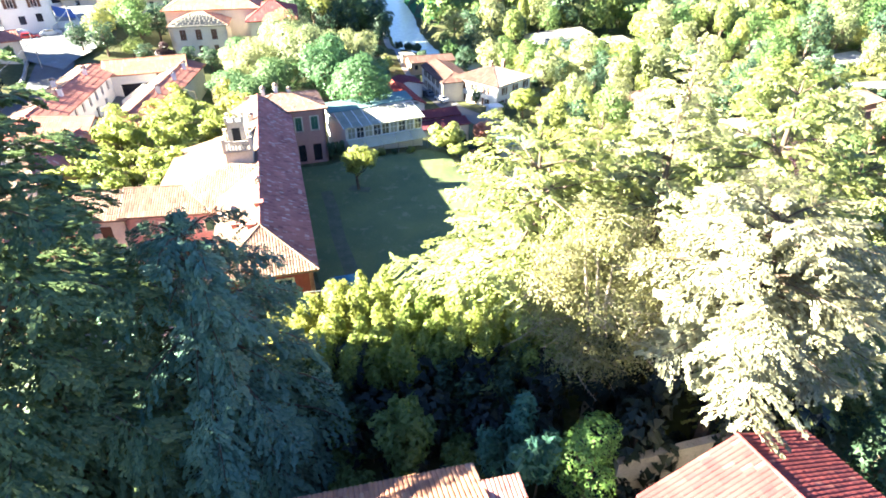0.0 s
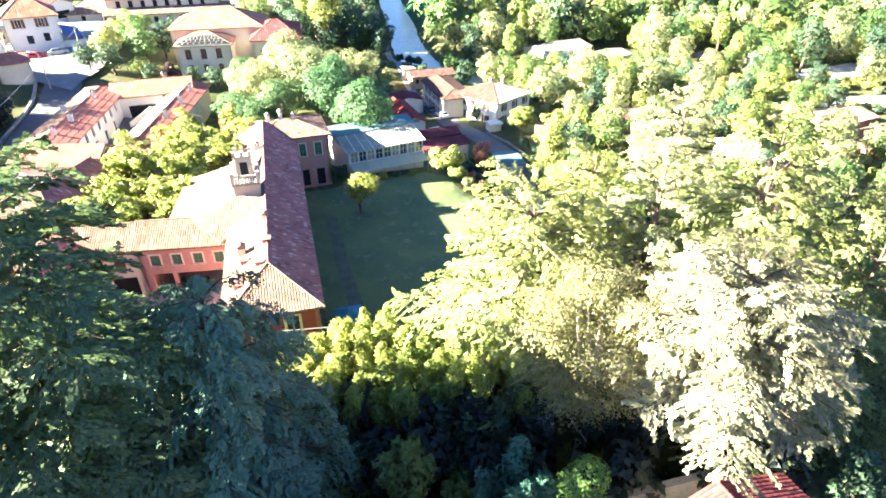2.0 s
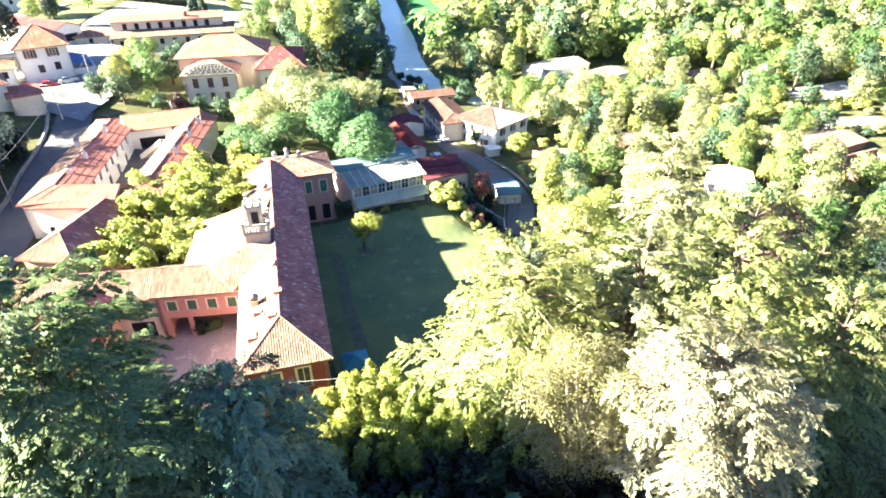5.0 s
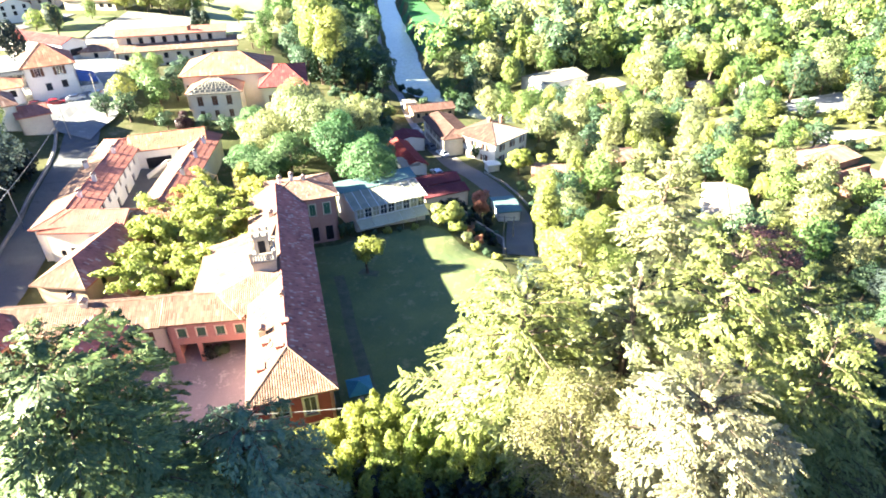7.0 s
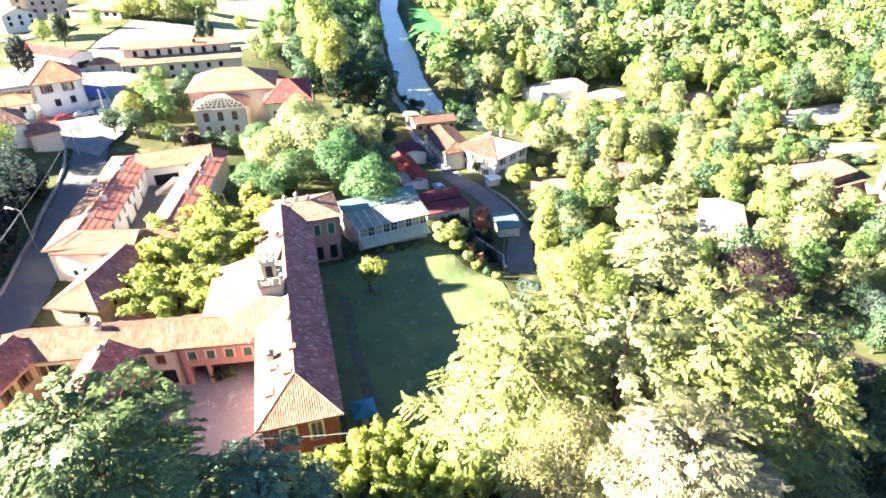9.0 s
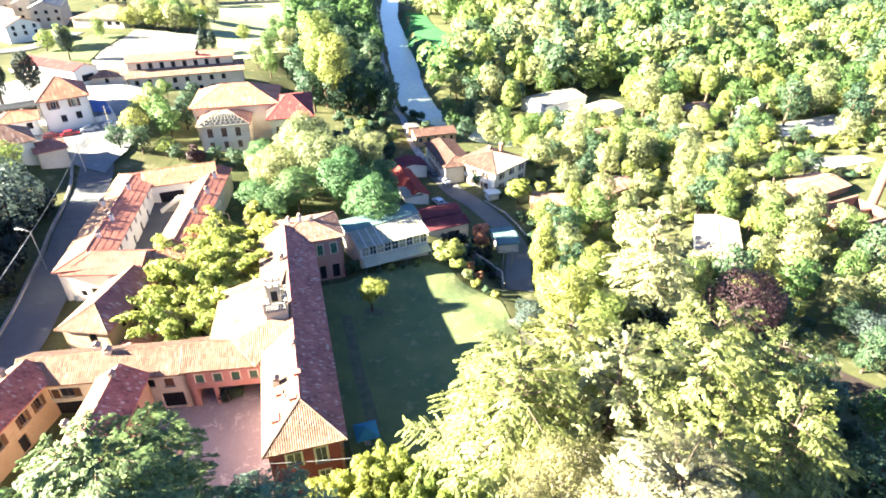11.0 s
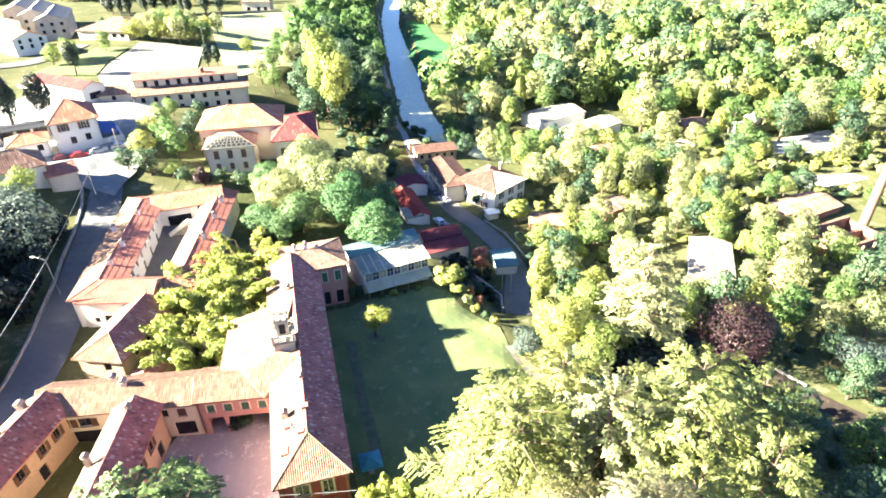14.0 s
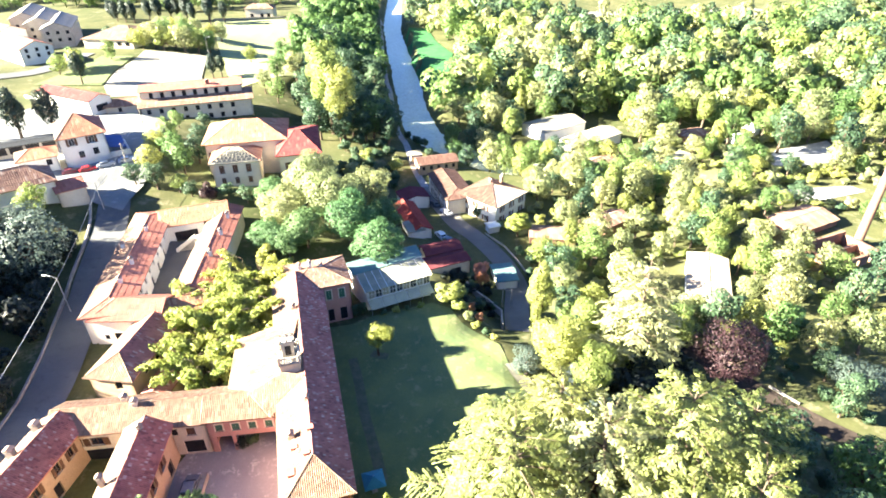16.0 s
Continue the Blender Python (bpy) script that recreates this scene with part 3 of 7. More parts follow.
def broad_tree(name, label, mat, seed, height, radius, leaves, size, lobes=16, trunk_h=0.25, tall=1.0, category="tree", bark=None, sparse=0.0, lobe_r=(0.28, 0.45), lobe_tall=0.85, place=(0, 0, 0)):
    """A broad-leaved tree at its own base: tapered trunk with limbs, a crown of leaf clumps on uneven lobes."""
    rng = np.random.default_rng(seed)
    root = empty(name, place, label, category)
    cz = height * (trunk_h + (1 - trunk_h) * 0.5)
    hz = height * (1 - trunk_h) * 0.5
    cs, rs = [], []
    for i in range(lobes):
        d = rng.normal(size=3)
        d /= np.linalg.norm(d)
        d[2] = d[2] * 0.9 + 0.1
        k = rng.uniform(0.45, 0.72)
        r = radius * rng.uniform(*lobe_r)
        cs.append(np.array([d[0] * radius * k, d[1] * radius * k, cz + d[2] * hz * k * 1.1]))
        rs.append(r)
    cs.append(np.array([0, 0, cz])), rs.append(radius * 0.55)
    cs, rs = np.array(cs), np.array(rs)
    weight = rs ** 2 / (rs ** 2).sum()
    pick = rng.choice(len(rs), size=leaves, p=weight)
    d = rng.normal(size=(leaves, 3))
    d[:, 2] += 0.25
    d /= np.linalg.norm(d, axis=1, keepdims=True)
    rad = rs[pick][:, None] * (rng.uniform(0.72, 1.06, size=(leaves, 1)) if not sparse else rng.uniform(0.3, 1.1, size=(leaves, 1)))
    p = cs[pick] + d * rad * np.array([1, 1, lobe_tall])
    keep = np.ones(leaves, bool)
    for c, r in zip(cs, rs):
        keep &= np.linalg.norm((p - c) / np.array([1, 1, lobe_tall]), axis=1) > r * 0.66
    if sparse:
        keep = rng.uniform(size=leaves) > sparse
    keep &= p[:, 2] > height * trunk_h * 0.5
    p, d = p[keep], d[keep]
    nor = d + rng.normal(size=d.shape) * 0.3 + np.array([0, 0, 0.3])
    whole = unit((p - np.array([0, 0, cz])) / np.array([radius, radius, hz]))
    soft = d * 0.5 + whole * 0.55 + rng.normal(size=d.shape) * 0.34 + np.array([0, 0, 0.1])
    crown = new("crown", leaf_mesh("crown", [leaf_soup(p, nor, size, rng, tri=leaves < 5000, soft=soft)], mat))
    crown.parent = root
    t, limbs = Soup(), Soup()
    top = height * 0.72
    bend = rng.normal(size=2) * radius * 0.05
    t.tube([(0, 0, -1.0), (0, 0, 0.2), (bend[0], bend[1], height * 0.3), (bend[0] * 2, bend[1] * 2, top)], [height * 0.03 + 0.1, height * 0.024 + 0.06, height * 0.018 + 0.04, 0.05])
    for c, r in list(zip(cs, rs))[: min(lobes, 9)]:
        s0 = Vector((bend[0] * 0.8, bend[1] * 0.8, height * rng.uniform(0.22, 0.45)))
        e0 = Vector(c)
        mid = s0.lerp(e0, 0.5) + Vector((0, 0, -0.05 * height))
        (limbs if leaves > 5000 else t).tube([s0, mid, e0], [height * 0.011 + 0.03, height * 0.007 + 0.02, 0.02], 5)
    if sparse and leaves > 20000:
        for c, r in zip(cs, rs):
            for _ in range(4):
                w = rng.normal(size=3)
                w /= np.linalg.norm(w)
                w[2] = w[2] * 0.6 - 0.1
                e0 = c + w * r * rng.uniform(0.9, 1.6)
                limbs.tube([c - w * r * 0.3, (c + e0) / 2 + rng.normal(size=3) * 0.15, e0], [0.03, 0.02, 0.008], 4)
    tr = t.part("trunk", bark or M_BARK)
    tr.parent = root
    if leaves > 5000:
        br = limbs.part("branchwork", bark or M_BARK)
        br.parent = root
        br["kind"] = "stuff"
    return root


def cedar_tree(name, label, mat, seed, height, radius, tuft, whorls=15, per=6, dens=1.0, droop=0.12, taper=0.75, low=0.12, flat_top=0.0, place=(0, 0, 0), rise=0.12, weep=0.0, plate=0.34):
    """A cedar: a straight trunk with tiers of long flat branches, each a feathered plate of needle tufts that droops at its tip."""
    rng = np.random.default_rng(seed)
    root = empty(name, place, label, "tree")
    blocks = []
    t, limbs = Soup(), Soup()
    t.tube([(0, 0, -1.0), (0, 0, 0.5), (0.1, 0, height * 0.5), (0, 0, height * 0.99)], [height * 0.026 + 0.15, height * 0.022 + 0.1, height * 0.013 + 0.05, 0.04], 8)
    P, N, S, F = [], [], [], []
    for w in range(whorls):
        f = w / (whorls - 1)
        z = height * (low + (0.985 - low) * f)
        ln = radius * (1 - f) ** taper * (0.35 + 0.65 * min(1.0, f / 0.18 + 0.45)) + 0.35 + radius * flat_top * f
        count = max(4, int(per * (0.75 + 0.5 * (1 - f))))
        start = rng.uniform(0, math.tau)
        for b in range(count):
            az = start + math.tau * b / count + rng.normal() * 0.22
            L = ln * rng.uniform(0.72, 1.15)
            zz = z + rng.normal() * height * 0.012
            e = np.array([math.cos(az), math.sin(az), 0.0])
            sde = np.array([-e[1], e[0], 0.0])
            up = rise * rng.uniform(0.4, 1.5) + 0.55 * f ** 3
            curve = rng.normal() * 0.12

            def spine(s):
                return e * (s * L) + sde * (curve * L * s * s) + np.array([0, 0, zz + up * L * s - droop * L * 1.6 * s ** 2.4])

            limbs.tube([spine(0.0), spine(0.35), spine(0.7), spine(0.95)], [0.035 + 0.012 * L, 0.025 + 0.008 * L, 0.02 + 0.003 * L, 0.015], 5)
            n = int(1.15 * dens * (10 + 15 * L * L ** 0.35))
            twigs = int(3 + 1.0 * L)
            pick = rng.integers(0, twigs, n)
            jut = rng.uniform(0.55, 1.3, (twigs, 2))
            lean = rng.normal(size=(twigs, 2, 3)) * 0.3
            lift = rng.normal(size=(twigs, 2)) * 0.09
            side = rng.integers(0, 2, n)
            r = rng.uniform(0, 1, n) ** 0.75
            s0 = 0.1 + 0.86 * ((pick + 0.5 + 0.28 * (side - 0.5)) / twigs) ** 0.85
            reach = (plate * L * np.minimum(1.0, (s0 + 0.1) * 1.5) * np.sqrt(np.clip(1.08 - s0, 0.03, 1)) + 0.15) * jut[pick, side]
            q = (2 * side - 1) * reach * r + rng.normal(size=n) * 0.16 * (1.25 - r)
            s = np.minimum(s0 + 0.75 * reach * r / L + rng.normal(size=n) * 0.16 * (1.25 - r) / L, 1.06)
            wid = reach
            pts = np.stack([spine(v) for v in np.maximum(s, 0.02)])
            pts += sde * q[:, None]
            pts[:, 2] += lift[pick, side] * 3 * r - 0.2 * (reach * r) ** 1.4 - weep * rng.uniform(0, 1, n) ** 2 * (0.3 + s) * 1.4 + rng.normal(size=n) * 0.06
            way = e[None] * (0.75 + 0.3 * s[:, None]) + sde[None] * (2 * side - 1)[:, None] * rng.uniform(0.6, 1.0, (n, 1)) + np.array([0, 0, -0.3 - weep])
            P.append(pts), N.append(np.array([0, 0, 0.7]) + rng.normal(size=(n, 3)) * 0.5 + e * 0.4), S.append(way)
            F.append(e * (0.25 + 0.5 * s[:, None]) + sde * (0.45 * q / (wid + 0.05))[:, None] + np.array([0, 0, 0.6]) + lean[pick, side] + rng.normal(size=(n, 3)) * 0.14)
    P, N, S, F = np.concatenate(P), np.concatenate(N), np.concatenate(S), np.concatenate(F)
    side = np.cross(S, N)
    blocks.append(leaf_soup(P, np.cross(side, S) * 1.0 + 1e-6, tuft * 0.9, rng, 1.6, spin=side * 0 + S + rng.normal(size=S.shape) * 0.25, tri=True, soft=F))
    crown = new("crown", leaf_mesh("crown", blocks, mat))
    crown.parent = root
    tr = t.part("trunk", M_BARK)
    tr.parent = root
    br = limbs.part("branchwork", M_BARK)
    br.parent = root
    br["kind"] = "stuff"
    return root


def plume_clump(name, label, mat, seed, height, radius, plumes, leaves, size, category="bamboo", place=(0, 0, 0), fat=0.72, bushy=0.5, arch=0.0):
    """A clump of canes, each ending in a bushy, pointed plume of small leaves; some plumes stand well above the rest."""
    rng = np.random.default_rng(seed)
    root = empty(name, place, label, category)
    t = Soup()
    blocks = []
    for i in range(plumes):
        a, r = i * 2.4 + rng.normal() * 0.3, radius * math.sqrt((i + 0.5) / plumes)
        out = np.array([math.cos(a), math.sin(a), 0])
        base = out * r * 0.75
        h = height * rng.uniform(0.66, 1.08) * (1 - 0.2 * (r / radius) ** 2)
        lean = out * rng.uniform(0.05, 0.3) * height * 0.3 + rng.normal(size=3) * np.array([0.3, 0.3, 0])
        tip = base + lean + out * arch * h * rng.uniform(0.5, 1.2) + np.array([0, 0, h * (1 - 0.5 * arch)])
        mid = base + lean * 0.2 + np.array([0, 0, h * (0.6 + 0.35 * arch)])
        t.tube([base - np.array([0, 0, 0.6]), mid, tip], [0.05, 0.035, 0.012], 4)
        n = leaves
        s = 1.02 - bushy * rng.uniform(0, 1, n) ** 0.85
        axis = (1 - s)[:, None] ** 2 * base + (2 * s * (1 - s))[:, None] * mid + (s ** 2)[:, None] * tip
        d = rng.normal(size=(n, 3))
        d[:, 2] *= 0.6
        d /= np.linalg.norm(d, axis=1, keepdims=True)
        k = np.clip((1.03 - s) / bushy, 0, 1)
        lump = 1 + 0.28 * np.sin(np.arctan2(d[:, 1], d[:, 0]) * 3 + s * 22 + i)
        wide = fat * rng.uniform(0.75, 1.25) * np.sin(np.minimum(1.0, k * 1.15 + 0.06) * math.pi * 0.8) ** 0.75 * lump
        p = axis + d * (wide * rng.uniform(0.72, 1.06, n))[:, None]
        blocks.append(leaf_soup(p, d + np.array([0, 0, 0.45]) + rng.normal(size=d.shape) * 0.4, size, rng, 1.9, tri=True, soft=d + np.array([0, 0, 0.2]) + rng.normal(size=d.shape) * 0.5))
    crown = new("foliage", leaf_mesh("foliage", blocks, mat))
    crown.parent = root
    tr = t.part("cane_stand", M_BARK)
    tr.parent = root
    tr["kind"] = "stuff"
    return root


def planted(ob, x, y, z, scale=1.0, turn=0.0, tall=1.0):
    """A copy of a plant, set down at a place."""
    return copy_thing(ob, Matrix.Translation((x, y, z)) @ Matrix.Rotation(turn, 4, "Z") @ Matrix.Diagonal((scale, scale, scale * tall, 1)))

# ---- the land ----
SPOTS = [(-10, 45, 0), (-5, 60, 0), (-4, 75, 0), (3, 68, 0), (-11, 80, 0), (0, 52, 0), (8, 60, 0), (6, 50, 0), (-20, 60, 0), (-30, 45, 0), (-28, 35, 0), (-15, 30, 0), (0, 30, 0), (-25, 70, 0), (-35, 62, 0.3), (-38, 42, 0.4)]
SPOTS += [(-46, 42, 0.8), (-2, 82, -0.2), (0, 15, 1), (15, 18, 1), (-20, 12, 0.5), (-58, 66, 1.6), (-58, 56, 1.8), (-60, 46, 2), (-63, 80, 2.5), (-70, 100, 4.2), (-78, 120, 5.9), (-88, 126, 7.5), (-85, 131, 8.3), (-88, 145, 8.8), (-96, 165, 8.0)]
SPOTS += [(-112, 150, 10), (-75, 85, 4), (-85, 85, 6), (-100, 90, 9), (-95, 110, 9), (-52, 90, 2.5), (-55, 126, 4.6), (-45, 126, 4), (-30, 105, 0.5), (-22, 98, -0.5), (-28, 120, 0), (-75, 233, 3), (-107, 373, 3), (-144, 374, 3), (-62, 260, 2), (-130, 230, 5)]
SPOTS += [(-150, 280, 6), (-70, 182, 3.5), (-92, 175, 4.5), (-33, 157, -3), (-42, 190, -3), (-47, 230, -4), (-50, 300, -3), (-9, 153, -9), (-18, 202, -9), (-29, 273, -9), (-37, 320, -9), (-2, 144, -8.5), (1, 127, -8), (10.7, 115, -8), (16, 101, -8), (13, 85, -7.5)]
SPOTS += [(11, 93, -7.8), (0, 105, -5.5), (-13, 92, -0.6), (-8, 98, -3), (9, 71, -0.3), (12, 77, -3.5), (15, 66, -2), (21, 70, -4), (18, 58, -1), (26, 50, -1), (35, 40, -1.5), (30, 28, -0.5), (45, 65, -4), (55, 65, -4.5), (56, 90, -7), (70, 75, -6), (96, 115, -7)]
SPOTS += [(98, 145, -8), (45, 175, -8.5), (40, 116, -7.5), (30, 127, -8), (104, 190, -9), (60, 200, -9), (20, 170, -9.5), (15, 200, -9.5), (150, 440, -10), (70, 380, -9), (0, 450, -10), (200, 200, -9), (150, 100, -8), (120, 50, -6), (-200, 200, 8), (-220, 380, 6), (-160, 100, 12), (0, -30, 0), (60, -20, -2), (-70, 0, 3)]
SPOT = np.array(SPOTS, float)
RIVER = np.array([(75, 158), (45, 164), (15, 173), (-1, 186), (-9.5, 203), (-14.5, 230), (-19, 266), (-26.5, 320), (-38.5, 405), (-45, 500), (-60, 700), (-110, 1000)], float)
WATER_Z = -11.0


def line_distance(x, y, line):
    best = np.full(np.shape(x), 1e9)
    for (ax, ay), (bx, by) in zip(line[:-1], line[1:]):
        dx, dy = bx - ax, by - ay
        f = np.clip(((x - ax) * dx + (y - ay) * dy) / (dx * dx + dy * dy), 0, 1)
        best = np.minimum(best, np.hypot(x - ax - f * dx, y - ay - f * dy))
    return best


def land_z(x, y):
    """Height of the ground: a slope from the village on the hill down to the river."""
    x, y = np.asarray(x, float), np.asarray(y, float)
    num, den = np.zeros_like(x), np.zeros_like(x)
    for sx, sy, sz in SPOT:
        w = 1.0 / ((x - sx) ** 2 + (y - sy) ** 2 + 9.0) ** 1.7
        num, den = num + w * sz, den + w
    z = num / den
    d = line_distance(x, y, RIVER)
    cut = np.clip((9.5 - d) / 4.5, 0, 1)
    cut = cut * cut * (3 - 2 * cut)
    return z * (1 - cut) + np.minimum(z, WATER_Z - 1.2) * cut


def gz(x, y):
    return float(land_z(x, y))


xs = np.concatenate([np.array([-3000, -1800, -1100, -700, -450, -320]), np.arange(-240, -110, 6.0), np.arange(-110, 130, 2.0), np.arange(130, 300, 7.0), np.array([320, 450, 700, 1100, 1800, 3000])])
ys = np.concatenate([np.array([-1500, -700, -300, -120, -60]), np.arange(-40, 10, 5.0), np.arange(10, 240, 2.0), np.arange(240, 560, 7.0), np.array([600, 720, 900, 1200, 1700, 2400, 3500])])
gx, gy = np.meshgrid(xs, ys)
gzv = land_z(gx, gy)
nx, ny = len(xs), len(ys)
idx = np.arange(nx * ny).reshape(ny, nx)
quads = np.stack([idx[:-1, :-1], idx[:-1, 1:], idx[1:, 1:], idx[1:, :-1]], -1).reshape(-1, 4)
gme = leaf_mesh("ground", [(np.stack([gx, gy, gzv], -1).reshape(-1, 3), quads)], M_GROUND)
gme.polygons.foreach_set("use_smooth", np.ones(len(gme.polygons), bool))
ground = tagged(new("ground", gme), "rough grassy ground sloping down to the river", "ground", kind="structure")


def sheet(name, label, outline, mat, lift=0.08, step=1.2, category="ground"):
    """A flat-laid area that follows the land: a lawn, yard or field, cut to an outline in plan."""
    o = np.array(outline, float)
    x0, y0 = o.min(0)
    x1, y1 = o.max(0)
    cx, cy = np.meshgrid(np.arange(x0, x1 + step, step), np.arange(y0, y1 + step, step))
    bm = bmesh.new()
    vs = [bm.verts.new((x, y, 0)) for x, y in o]
    bm.faces.new(vs)
    for axis, lo, hi in ((0, x0, x1), (1, y0, y1)):
        c = lo + step
        while c < hi:
            co, no = [0, 0, 0], [0, 0, 0]
            co[axis], no[axis] = c, 1
            bmesh.ops.bisect_plane(bm, geom=bm.verts[:] + bm.edges[:] + bm.faces[:], plane_co=co, plane_no=no)
            c += step
    for v in bm.verts:
        v.co.z = gz(v.co.x, v.co.y) + lift
    bmesh.ops.recalc_face_normals(bm, faces=bm.faces)
    if sum(f.normal.z for f in bm.faces) < 0:
        bmesh.ops.reverse_faces(bm, faces=bm.faces)
    me = bpy.data.meshes.new(name)
    bm.to_mesh(me)
    bm.free()
    me.materials.append(mat)
    return tagged(new(name, me), label, category, kind="structure")


def strip(name, label, line, width, mat, lift=0.1, category="road", z=None, step=2.0):
    """A road, path or river along a line in plan."""
    pts = [Vector(p) for p in line]
    fine = []
    for a, b in zip(pts[:-1], pts[1:]):
        n = max(1, int((b - a).length / step))
        fine += [a.lerp(b, i / n) for i in range(n)]
    fine.append(pts[-1])
    for _ in range(3):
        fine = [fine[0]] + [(fine[i - 1] + 2 * fine[i] + fine[i + 1]) / 4 for i in range(1, len(fine) - 1)] + [fine[-1]]
    v, f = [], []
    cols = 5
    for i, p in enumerate(fine):
        d = (fine[min(i + 1, len(fine) - 1)] - fine[max(i - 1, 0)]).normalized()
        s = Vector((-d.y, d.x))
        for j in range(cols):
            q = p + s * (width * (0.5 - j / (cols - 1)))
            v.append((q.x, q.y, gz(q.x, q.y) + lift if z is None else z))
    for i in range(len(fine) - 1):
        for j in range(cols - 1):
            k = i * cols + j
            f.append((k, k + 1, k + cols + 1, k + cols)[::-1])
    me = bpy.data.meshes.new(name)
    me.from_pydata(v, [], f)
    me.materials.append(mat)
    me.update()
    if sum(p.normal.z for p in me.polygons) < 0:
        me.flip_normals()
    return tagged(new(name, me), label, category, kind="structure")


lawn = sheet("lawn", "mown green lawn with dry patches beside the villa", [(-9.5, 38), (-3, 34), (6, 38), (12, 46), (14.5, 55), (12.5, 61), (10.4, 66.5), (9.0, 72), (6.5, 75.5), (2.5, 78.5), (0.5, 82), (-3, 83.5), (-13, 79.5), (-17, 77), (-22.5, 75.5)], M_LAWN, 0.05, 1.5)
yard = sheet("courtyard", "pale pinkish gravel courtyard before the portico", [(-33, 30), (-17.5, 34), (-23, 50.5), (-24, 55), (-34, 54), (-36, 46)], M_GRAVEL, 0.05, 2.0, "courtyard")
farm_yard = sheet("farm_courtyard", "grey paved yard enclosed by the farmhouse wings", [(-53, 74), (-46.5, 78), (-49.5, 101), (-58.5, 100)], M_ASPHALT, 0.08, 2.5, "courtyard")
river = strip("river", "slow river between wooded banks, sky reflection put into its pale colour", RIVER, 13.0, M_WATER, z=WATER_Z, category="river", step=6.0)
meadow = sheet("river_meadow", "lush green bank of reeds and grass beside the river", [(-29, 380), (-21, 310), (-12.5, 268), (-6.5, 232), (-3.5, 232), (-1.5, 262), (1.5, 290), (2.5, 314), (-8, 350), (-14, 382)], M_REED, 0.3, 4.0, "meadow")
tow_path = strip("tow_path", "narrow path along the wooded river bank", [(-6, 150), (-11, 165), (-19, 202), (-30, 273), (-37.5, 330), (-47, 425)], 2.2, M_GRAVEL, 0.12, "path")
river_road = strip("river_road", "grey asphalt lane running down past the houses to the river", [(13.5, 80), (14, 90), (15.5, 100), (10.5, 115), (2.5, 127), (-3, 140), (-6, 152)], 5.0, M_LANE, 0.18)
hill_road = strip("hill_road", "grey asphalt village road winding uphill past the farm", [(-63, 30), (-59, 45), (-58.5, 56), (-62, 68), (-66, 84), (-70.5, 98), (-75.5, 112.5)], 6.5, M_ASPHALT, 0.4)
square = sheet("village_paving", "worn grey paving round the village houses", [(-128, 122), (-108, 112), (-98, 116), (-88, 115), (-79, 111), (-72.5, 109.5), (-72.5, 120), (-75.5, 134), (-79, 150), (-86, 164), (-100, 178), (-118, 176), (-136, 186), (-140, 150)], M_PAVING, 0.62, 2.0, "road")
field = sheet("playing_field", "sunlit mown sports field beyond the roofs", [(-140, 357), (-92, 366), (-63, 240), (-82, 216), (-92, 236), (-118, 298)], M_FIELD, 0.25, 8.0, "field")
plaza = sheet("pale_plaza", "bright pale paved yard beside the school", [(-140, 267), (-112, 268), (-100, 229), (-86, 205), (-121, 197), (-130, 211), (-136, 232)], M_PALE, 0.25, 5.0, "yard")
school_lawn = sheet("school_lawn", "green lawn beside the school yard", [(-157, 212), (-131, 212), (-137, 232), (-141, 258), (-155, 257), (-156, 235)], M_LAWN, 0.3, 5.0, "lawn")
school_road = strip("school_road", "grey street between the row houses and the school", [(-205, 190), (-178, 214), (-168, 230), (-164, 262)], 8.0, M_ASPHALT, 0.3)
far_yard = sheet("distant_yard", "bright pale yard beyond the woods", [(60, 400), (190, 390), (260, 430), (230, 480), (70, 460)], M_PALE, 0.4, 20.0, "yard")
clearing = sheet("clearing", "bright dry clearing in the wooded plain", [(88, 141), (104, 141), (120, 146), (118, 150), (104, 149), (92, 148)], M_GRAVEL, 0.15, 4.0, "clearing")
sunny_yard = sheet("sunny_yard", "bright dry yard behind the white tents", [(112, 181), (133, 188), (131, 175), (122, 168), (104, 164), (103, 172)], M_GRAVEL, 0.15, 4.0, "clearing")
park_path = strip("park_path", "sandy path curving round the shrubbery", [(10.6, 68), (12.4, 63.6), (15.0, 59.5), (17.0, 54), (18, 47)], 2.6, M_PALE, 0.14, "path")
side_path = strip("side_path", "earth track beside the park, its shade put into the colour", [(42, 76), (50, 66), (57, 58), (70, 46)], 4.0, M_EARTH, 0.12, "path")
for line, wide in (([(-15.6, 68), (-13.6, 62.3), (-12.4, 56.5), (-10.2, 50.9), (-8.4, 45)], 1.5), ([(-12.6, 69.4), (-10.9, 68.0), (-9.8, 68.6)], 1.5)):
    strip("worn_trail", "pale worn trail trodden into the lawn", line, wide, M_WORN, 0.075, "path")
# ---- the villa ----
MAIN = Plan(-10.69, 38.4, 106.0)
